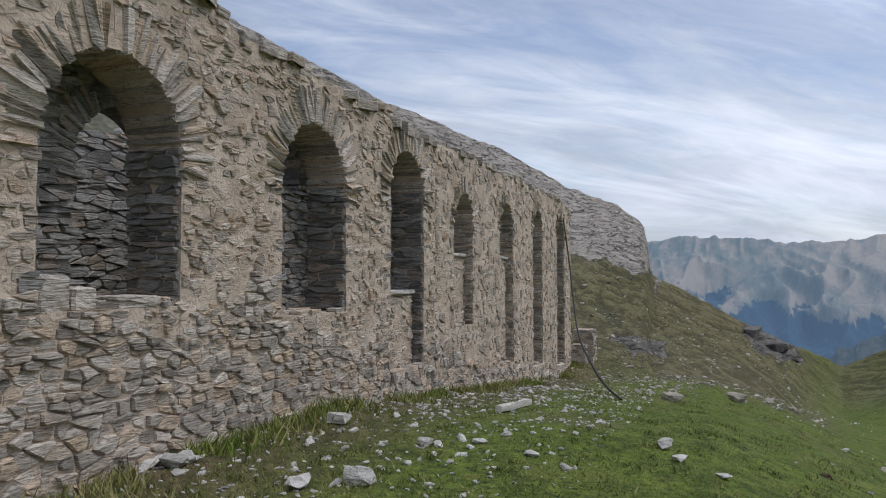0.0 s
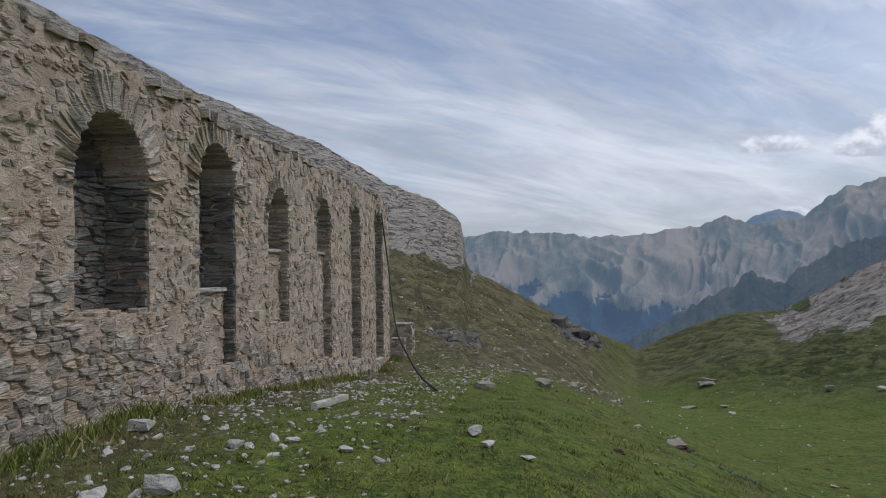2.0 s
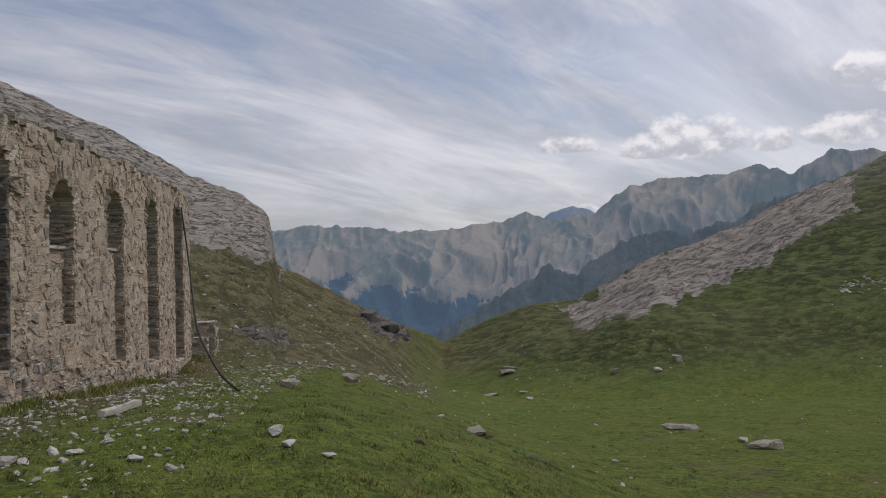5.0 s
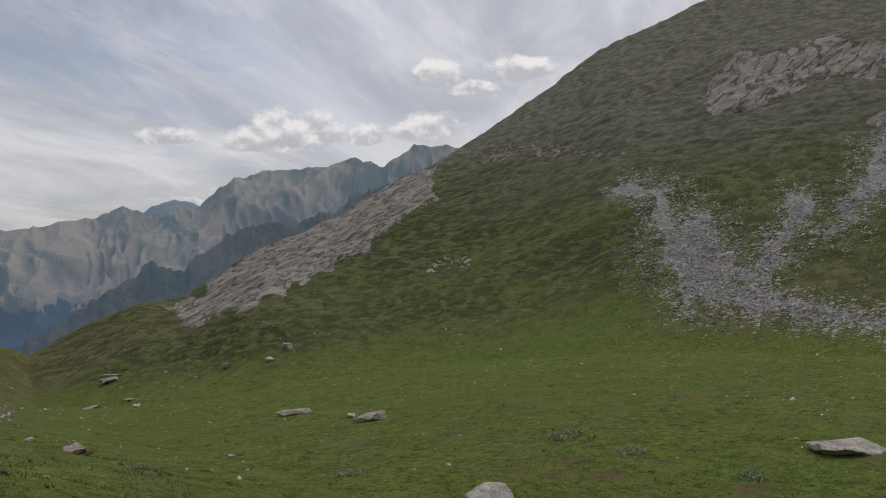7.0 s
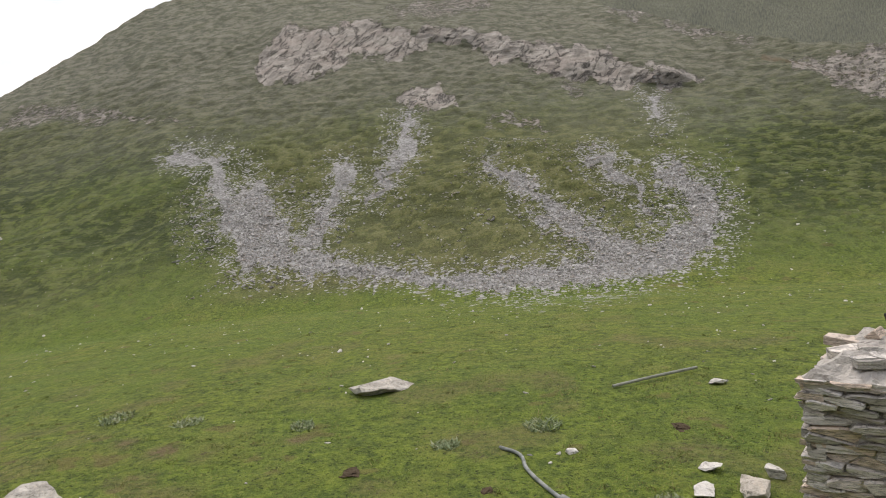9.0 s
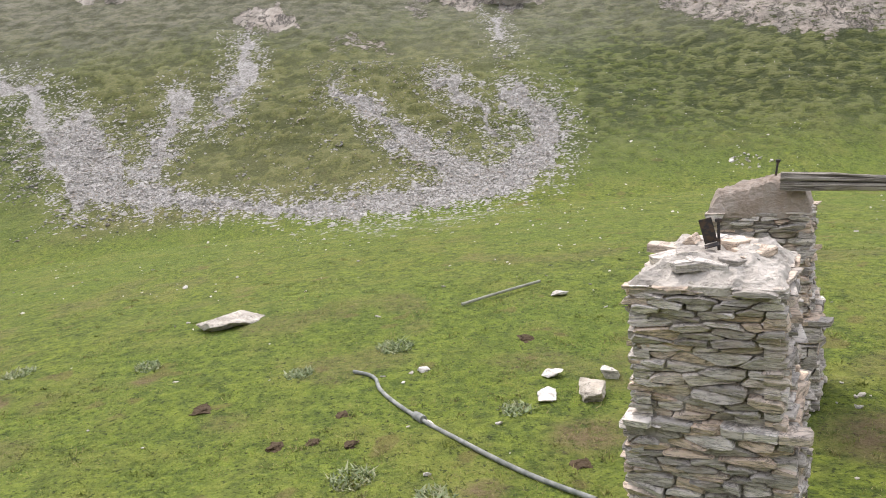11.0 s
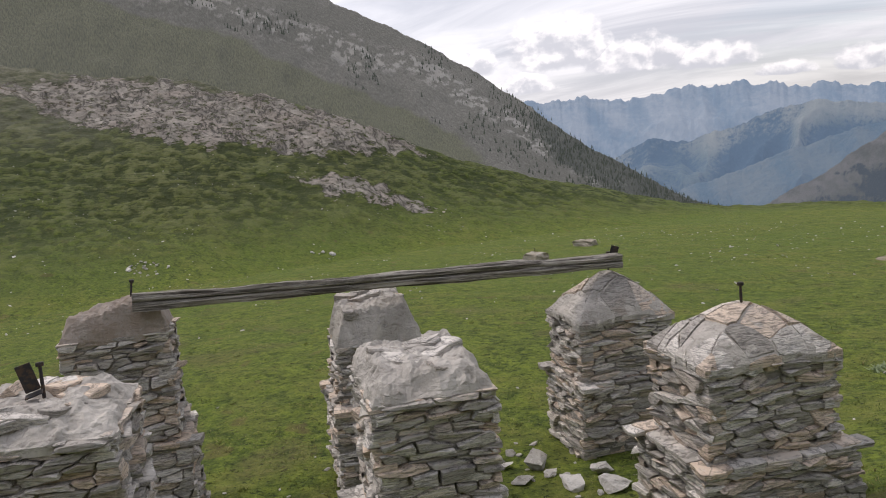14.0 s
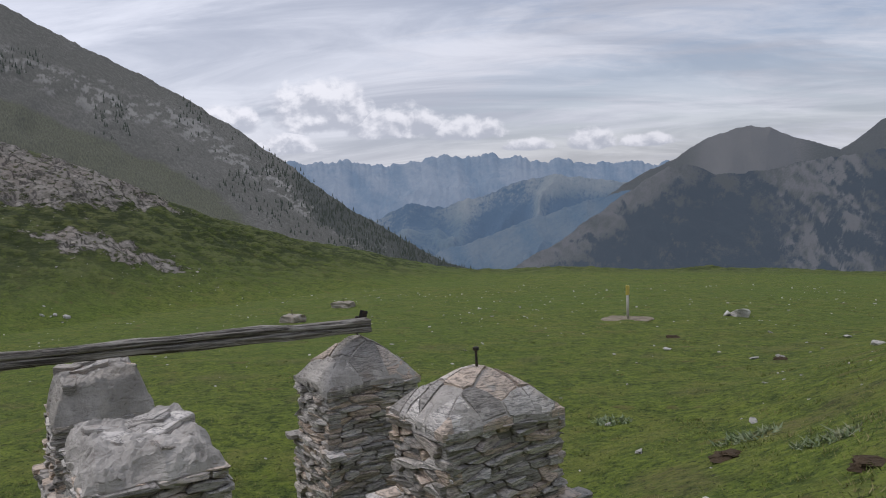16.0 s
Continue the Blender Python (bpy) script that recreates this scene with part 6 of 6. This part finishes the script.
for k, (x, y, l, w, h) in enumerate(((1.16, -38.07, 1.1, 0.7, 0.55), (1.7, -38.3, 0.6, 0.5, 0.35), (3.0, -25.95, 0.3, 0.2, 0.12), (-2.33, -29.77, 0.34, 0.24, 0.12), (-0.18, -24.47, 0.3, 0.24, 0.16), (0.5, -24.6, 0.34, 0.22, 0.1), (-2.53, -24.15, 0.55, 0.35, 0.16), (2.07, -13.63, 0.22, 0.14, 0.09), (0.4, -14.4, 0.24, 0.16, 0.1))):
    rock(x, y, (l, w, h), 140 + k, LIMESTONE, "pale stone lying in the pasture beyond the pillars", "pasture stones")
for k, (x, y, l, w, h) in enumerate(((24.03, 40.67, 0.9, 0.5, 0.2), (24.06, 36.42, 0.9, 0.45, 0.18), (28.32, 45.67, 1.3, 0.8, 0.35), (25.2, 38.9, 0.6, 0.4, 0.2), (31.0, 37.6, 0.9, 0.6, 0.5), (34.5, 36.0, 0.8, 0.7, 0.6), (31.9, 34.8, 0.6, 0.5, 0.4))):
    rock(x, y, (l, w, h), 160 + k, DULL_ROCK, "weathered rock at the foot of the heath spur", "rocks below the spur")
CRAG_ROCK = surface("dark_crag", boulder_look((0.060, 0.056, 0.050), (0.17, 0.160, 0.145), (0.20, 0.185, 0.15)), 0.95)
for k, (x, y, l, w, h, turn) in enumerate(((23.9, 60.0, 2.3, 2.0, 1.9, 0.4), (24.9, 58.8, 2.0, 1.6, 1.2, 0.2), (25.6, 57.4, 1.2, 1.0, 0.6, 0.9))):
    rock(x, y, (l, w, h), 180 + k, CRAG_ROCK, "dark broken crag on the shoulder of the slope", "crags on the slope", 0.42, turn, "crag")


def scatter(name, count, pick, size, mat, label, seed, flat=0.55, lift=0.1):
    """Loose stones over a stretch of ground, as one mesh."""
    rng = np.random.default_rng(seed)
    x, y = pick(rng, count)
    z = height_at(x, y)
    s = rng.uniform(size[0], size[1], len(x)) * rng.choice([0.6, 0.8, 1.0, 1.5], len(x), p=[0.35, 0.35, 0.22, 0.08])
    poses = []
    for a, b, c, d in zip(x, y, z, s):
        m = Matrix.Translation((a, b, c + lift * d)) @ Euler((rng.normal(0, 0.25), rng.normal(0, 0.25), rng.uniform(0, 6.28))).to_matrix().to_4x4()
        poses.append(m @ Matrix.Diagonal((d * rng.uniform(0.9, 1.5), d * rng.uniform(0.6, 1.0), d * flat, 1)))
    ob = join_stones(name, poses, mat, None, label, rng, PEBBLES)
    return tagged(ob, label, "stones")


def pick_masked(az0, az1, r0, r1, test):
    def pick(rng, count):
        az = rng.uniform(az0, az1, count * 14)
        r = np.sqrt(rng.uniform(r0 ** 2, r1 ** 2, count * 14))
        z = ground_height(az, r)
        el = np.degrees(np.arctan2(z - 1.7, r))
        keep = rng.random(len(az)) < test(az, el, r)
        az, r = az[keep][:count], r[keep][:count]
        return r * np.sin(np.radians(az)), r * np.cos(np.radians(az))
    return pick


def pick_wall(w0, w1, u0, u1, fade):
    def pick(rng, count):
        w = w0 + (w1 - w0) * rng.random(count) ** fade
        u = rng.uniform(u0, u1, count)
        return WALL_P[0] + WN[0] * w + WD[0] * u, WALL_P[1] + WN[1] * w + WD[1] * u
    return pick


def pick_disc(x, y, r):
    def pick(rng, count):
        d, a = r * np.sqrt(rng.random(count)), rng.uniform(0, 6.28, count)
        return x + d * np.cos(a), y + d * np.sin(a)
    return pick


scatter("scree_stones", 14000, pick_masked(66, 110, 34, 62, lambda a, e, r: scree_mask(a, e) ** 2.4), (0.045, 0.15), SCREE_ROCK, "pale grey scree at the foot of the hillside", 201, 0.6)
scatter("hillside_stones", 4200, pick_masked(68, 108, 36, 66, lambda a, e, r: 0.5 * ((e > -7.5) & (e < 4.4)) * smooth(-0.4, 0.5, fbm(a * 0.5, e * 0.5, 3, 205))), (0.06, 0.24), SCREE_ROCK, "scattered pale stones over the hillside", 202, 0.6)
scatter("slope_rubble", 900, pick_masked(-4, 26, 26, 62, lambda a, e, r: 0.25 + smooth(1.5, 0, np.abs(a - 13)) * smooth(1, 0, np.abs(e + 4.8)) + 0 * r), (0.07, 0.30), DULL_ROCK, "rubble scattered on the dry grass slope", 203, 0.6)
scatter("ridge_rubble", 800, pick_masked(112, 142, 45, 86, lambda a, e, r: band_mask(a, e)), (0.07, 0.22), DULL_ROCK, "broken pale rock on the ridge", 204, 0.6)
scatter("meadow_stones", 1800, pick_masked(20, 192, 7, 66, lambda a, e, r: 0.12 + 0.5 * smooth(0.1, 0.6, fbm(a * 0.25, r * 0.2, 3, 207)) + 0 * r), (0.035, 0.15), LIMESTONE, "small pale stones strewn over the meadow", 205, 0.5)
scatter("white_stones", 60, pick_disc(56.8, 38.4, 2.2), (0.2, 0.5), LIMESTONE, "patch of white stones on the slope", 206, 0.6)
scatter("white_stones", 26, pick_disc(40.1, -23.1, 1.1), (0.12, 0.34), LIMESTONE, "patch of white stones on the slope", 210, 0.6)
scatter("white_stones", 9, pick_disc(38.0, -34.0, 0.8), (0.1, 0.3), LIMESTONE, "patch of white stones on the slope", 211, 0.6)
scatter("wall_rubble", 2100, pick_wall(0.05, 3.8, -4.5, 12, 1.5), (0.02, 0.10), LIMESTONE, "pale rubble strewn along the foot of the ruin", 207, 0.5)
scatter("far_wall_rubble", 700, pick_wall(0.05, 4.5, 10, 25, 1.3), (0.03, 0.14), DULL_ROCK, "dull rubble strewn past the end of the ruin", 209, 0.5)
scatter("pillar_rubble", 150, pick_disc(6.6, -7.4, 3.2), (0.05, 0.16), LIMESTONE, "small pale stones between the pillars", 208, 0.5)


# ---- marker post and concrete ----
SOIL_PALE = surface("trodden_earth", mortar_look((0.20, 0.16, 0.11), (0.34, 0.29, 0.22), (0.12, 0.13, 0.05), 0.4), 0.95)
def marker_post(x, y):
    root = tagged(new("marker_post"), "white trail post with a yellow top on a bare pad", "post")
    root.matrix_basis = Matrix.Translation(on_ground(x, y))
    bm = bmesh.new()
    bmesh.ops.create_cone(bm, cap_ends=True, segments=14, radius1=0.055, radius2=0.055, depth=1.15, matrix=Matrix.Translation((0, 0, 0.5)))
    part("pole", bm, WHITEWOOD, root, "white painted pole", True)
    bm = bmesh.new()
    bmesh.ops.create_cube(bm, size=1, matrix=Matrix.Translation((0, 0, 1.28)) @ Matrix.Diagonal((0.15, 0.15, 0.42, 1)))
    bmesh.ops.bevel(bm, geom=list(bm.edges), offset=0.02, segments=2, affect="EDGES")
    part("yellow_top", bm, YELLOW, root, "yellow painted marker")


marker_post(5.67, -35.4)
rng0 = np.random.default_rng(5)
pad = slab("bare_patch", (2.0, 1.3, 0.16), rng0, SOIL_PALE, None, "", 0.1, 3)
pad.matrix_basis = Matrix.Translation(on_ground(5.7, -35.5, -0.13))
tagged(pad, "trodden bare earth patch round the trail post", "bare earth")
for k, (x, y, l) in enumerate(((23.1, -41.1, 1.15), (21.5, -33.3, 1.0))):
    b = slab("concrete_block", (l, l * 0.75, 0.42), np.random.default_rng(70 + k), CONCRETE, None, "", 0.11, 3)
    b.matrix_basis = Matrix.Translation(on_ground(x, y, -0.08))
    tagged(b, "low broken concrete footing in the meadow", "concrete block", "concrete footings")
    rod(Vector(on_ground(x, y, 0.3)), 0.28, (0.0, 0.05), "rusty iron rod standing out of a concrete footing")


# ---- plants ----
def blade_look(dark, light, straw):
    def build(n, place):
        tone = n.put("ShaderNodeNewGeometry", out=8)
        patch = n.noise(place, 0.6, 4)
        colour = n.mix(tone, dark, light)
        colour = n.mix(n.ramp(n.math("ADD", n.math("MULTIPLY", tone, 0.35), patch), 0.62, 0.85), colour, straw)
        return colour, None
    return build


BLADES = surface("grass_blades", blade_look((0.115, 0.160, 0.028), (0.25, 0.30, 0.055), (0.34, 0.30, 0.13)), 0.8)
TUFTS = surface("dark_tufts", blade_look((0.095, 0.125, 0.030), (0.20, 0.235, 0.060), (0.28, 0.25, 0.11)), 0.85)
THISTLE = surface("grey_leaves", blade_look((0.16, 0.21, 0.10), (0.29, 0.35, 0.20), (0.30, 0.31, 0.18)), 0.8)


def blades(name, x, y, height, width, lean, mat, label, seed, parent=None, kind="stuff", origin=None):
    """Thin leaning blades standing on the ground, as one mesh."""
    rng = np.random.default_rng(seed)
    n = len(x)
    z = height_at(x, y) - 0.01
    if origin is not None:
        x, y, z = x - origin[0], y - origin[1], z - origin[2]
    h = rng.uniform(*height, n)
    w = rng.uniform(*width, n)
    a, t = rng.uniform(0, 2 * math.pi, n), rng.uniform(0, 2 * math.pi, n)
    off = rng.uniform(0.1, lean, n) * h
    co = np.zeros((n, 3, 3))
    co[:, 0] = np.stack([x - w * np.cos(a), y - w * np.sin(a), z], -1)
    co[:, 1] = np.stack([x + w * np.cos(a), y + w * np.sin(a), z], -1)
    co[:, 2] = np.stack([x + off * np.cos(t), y + off * np.sin(t), z + h], -1)
    me = bpy.data.meshes.new(name)
    me.vertices.add(3 * n)
    me.vertices.foreach_set("co", co.astype(np.float32).ravel())
    me.loops.add(3 * n)
    me.loops.foreach_set("vertex_index", np.arange(3 * n, dtype=np.int32))
    me.polygons.add(n)
    me.polygons.foreach_set("loop_start", np.arange(n, dtype=np.int32) * 3)
    me.update(calc_edges=True)
    me.materials.append(mat)
    ob = new(name, me)
    ob.parent = parent
    return tagged(ob, label, kind=kind)


def turf():
    rng = np.random.default_rng(301)
    az = rng.uniform(-32, 190, 260000)
    r = 4.5 * (40 / 4.5) ** rng.random(len(az))
    x, y = r * np.sin(np.radians(az)), r * np.cos(np.radians(az))
    w = (x - WALL_P[0]) * WN[0] + (y - WALL_P[1]) * WN[1]
    keep = (w > 0.25) & (fbm(x * 0.8, y * 0.8, 3, 91) > -0.35)
    tagged(blades("turf", x[keep], y[keep], (0.012, 0.05), (0.004, 0.009), 1.5, BLADES, "short grazed turf", 302), category="grass")
    az = rng.uniform(-30, 190, 2600)
    r = 6 * (60 / 6) ** rng.random(len(az))
    c = np.stack([r * np.sin(np.radians(az)), r * np.cos(np.radians(az))], -1)
    w = (c[:, 0] - WALL_P[0]) * WN[0] + (c[:, 1] - WALL_P[1]) * WN[1]
    c = c[w > 0.4]
    p = (c[:, None] + rng.normal(0, 1, (len(c), 30, 2)) * rng.uniform(0.04, 0.16, len(c))[:, None, None]).reshape(-1, 2)
    tagged(blades("grass_tufts", p[:, 0], p[:, 1], (0.025, 0.08), (0.005, 0.012), 1.6, TUFTS, "darker tufts in the grazed turf", 305), category="grass")
    # rank growth at the foot of the wall
    w, u = np.abs(rng.normal(0, 0.32, 9000)) + 0.03, rng.uniform(-5, 22, 9000)
    keep = fbm(u * 0.9, u * 0, 2, 95) + 0.15 > w
    w, u = w[keep], u[keep]
    x, y = WALL_P[0] + WN[0] * w + WD[0] * u, WALL_P[1] + WN[1] * w + WD[1] * u
    tagged(blades("rank_grass", x, y, (0.05, 0.22), (0.006, 0.018), 1.2, BLADES, "rank grass and nettles at the foot of the ruin", 303), category="grass")


turf()


def shrub(x, y, size, seed):
    rng = np.random.default_rng(seed)
    n = 260
    a, d = rng.uniform(0, 6.28, n), size * np.sqrt(rng.random(n))
    z = on_ground(x, y)
    ob = blades("thistle_shrub", x + d * np.cos(a), y + 0.8 * d * np.sin(a), (0.02, 0.24 * size), (0.012, 0.034), 2.4, THISTLE, "low grey-green thistle clump in the turf", seed + 1, None, "", z)
    ob.location = z
    return tagged(ob, category="shrub", group="thistle clumps")


for k, (x, y, s) in enumerate(((16.8, 8.2, 0.5), (15.6, 6.1, 0.36), (13.97, -1.15, 0.42), (13.3, 0.6, 0.3), (9.0, -0.2, 0.36), (8.2, -1.1, 0.3), (7.7, -0.3, 0.34), (12.3, 11.0, 0.4), (14.9, 3.5, 0.3), (-0.43, -11.48, 0.4), (0.5, -13.2, 0.45), (2.9, -16.0, 0.35), (7.76, 11.53, 0.4), (10.5, -2.6, 0.3))):
    shrub(x, y, s, 400 + 7 * k)

DUNG = surface("dark_soil", lambda n, p: (n.mix(n.noise(p, 12, 5, 0.7), (0.035, 0.024, 0.014), (0.12, 0.085, 0.05)), n.math("MULTIPLY", n.noise(p, 25, 4), 0.03)), 0.95)
for k, (x, y, s) in enumerate(((8.55, -2.95, 0.3), (12.25, 2.1, 0.34), (11.2, -0.1, 0.25), (10.4, 0.3, 0.25), (13.4, -3.5, 0.3), (-0.2, -24.2, 0.4), (7.55, -6.7, 0.28), (7.69, -7.06, 0.3), (10.43, 0.83, 0.3), (10.09, -0.21, 0.28), (0.68, -12.09, 0.42), (-0.69, -9.68, 0.4), (3.17, -29.29, 0.5), (7.4, 12.7, 0.4), (4.29, 8.86, 0.2))):
    ob = slab("dung", (s, s * 0.85, s * 0.2), np.random.default_rng(500 + k), DUNG, None, "", 0.2, 3)
    ob.matrix_basis = Matrix.Translation(on_ground(x, y, -0.02))
    tagged(ob, "dark crumbled dung heap on the turf", "dung", "dung heaps")


def pine_forest():
    """Pines on the far mountainside, each a trunk with ragged tiers."""
    rng = np.random.default_rng(601)
    A, Q, D, Z = SLOPE_GRID
    el = np.degrees(np.arctan2(Z - 1.7, D))
    clumps = fbm(A * 0.4, el * 0.6, 3, 147)
    verts, faces, base = [], [], 0
    made = 0
    while made < 3600:
        i, j = rng.integers(2, A.shape[0] - 4), rng.integers(0, A.shape[1])
        a, e = A[i, j], el[i, j]
        crest = np.interp(a, [122, 128.7, 135.1, 139.3, 143.1, 146.9, 149.9, 152.5, 157.8, 161], [14.4, 12, 8.8, 6.6, 4.1, 1.3, -1.2, -2.8, -6.1, -7])
        below = crest - e
        woods = smooth(140, 152, a) * smooth(5, 0.2, below) + 0.6 * (a > 124) * smooth(6, 4, below) * (clumps[i, j] > 0.28)
        if a < 124 or below < -0.2 or rng.random() > woods:
            continue
        x, y, z = D[i, j] * math.sin(radians(a)), D[i, j] * math.cos(radians(a)), Z[i, j]
        x, y = x + rng.uniform(-6, 6), y + rng.uniform(-6, 6)
        h = rng.uniform(1.7, 4.0)
        rad = h * rng.uniform(0.18, 0.32)
        for tier in range(4):
            z0, z1 = z - 0.5 + h * (0.08 + 0.22 * tier), z + h * (0.42 + 0.2 * tier)
            rr = rad * (1 - 0.21 * tier)
            ring = [(x + rr * rng.uniform(0.6, 1.15) * math.cos(k * 1.047), y + rr * rng.uniform(0.6, 1.15) * math.sin(k * 1.047), z0 + rng.uniform(-0.4, 0.4)) for k in range(6)]
            verts += ring + [(x, y, z1)]
            faces += [(base + k, base + (k + 1) % 6, base + 6) for k in range(6)]
            base += 7
        made += 1
    me = bpy.data.meshes.new("pine_wood")
    me.from_pydata(verts, [], faces)
    # the pines' faint emission stands for the haze in front of them
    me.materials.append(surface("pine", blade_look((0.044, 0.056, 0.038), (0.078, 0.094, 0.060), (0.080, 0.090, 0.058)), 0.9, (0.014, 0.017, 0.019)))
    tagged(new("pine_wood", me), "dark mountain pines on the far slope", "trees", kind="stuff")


pine_forest()
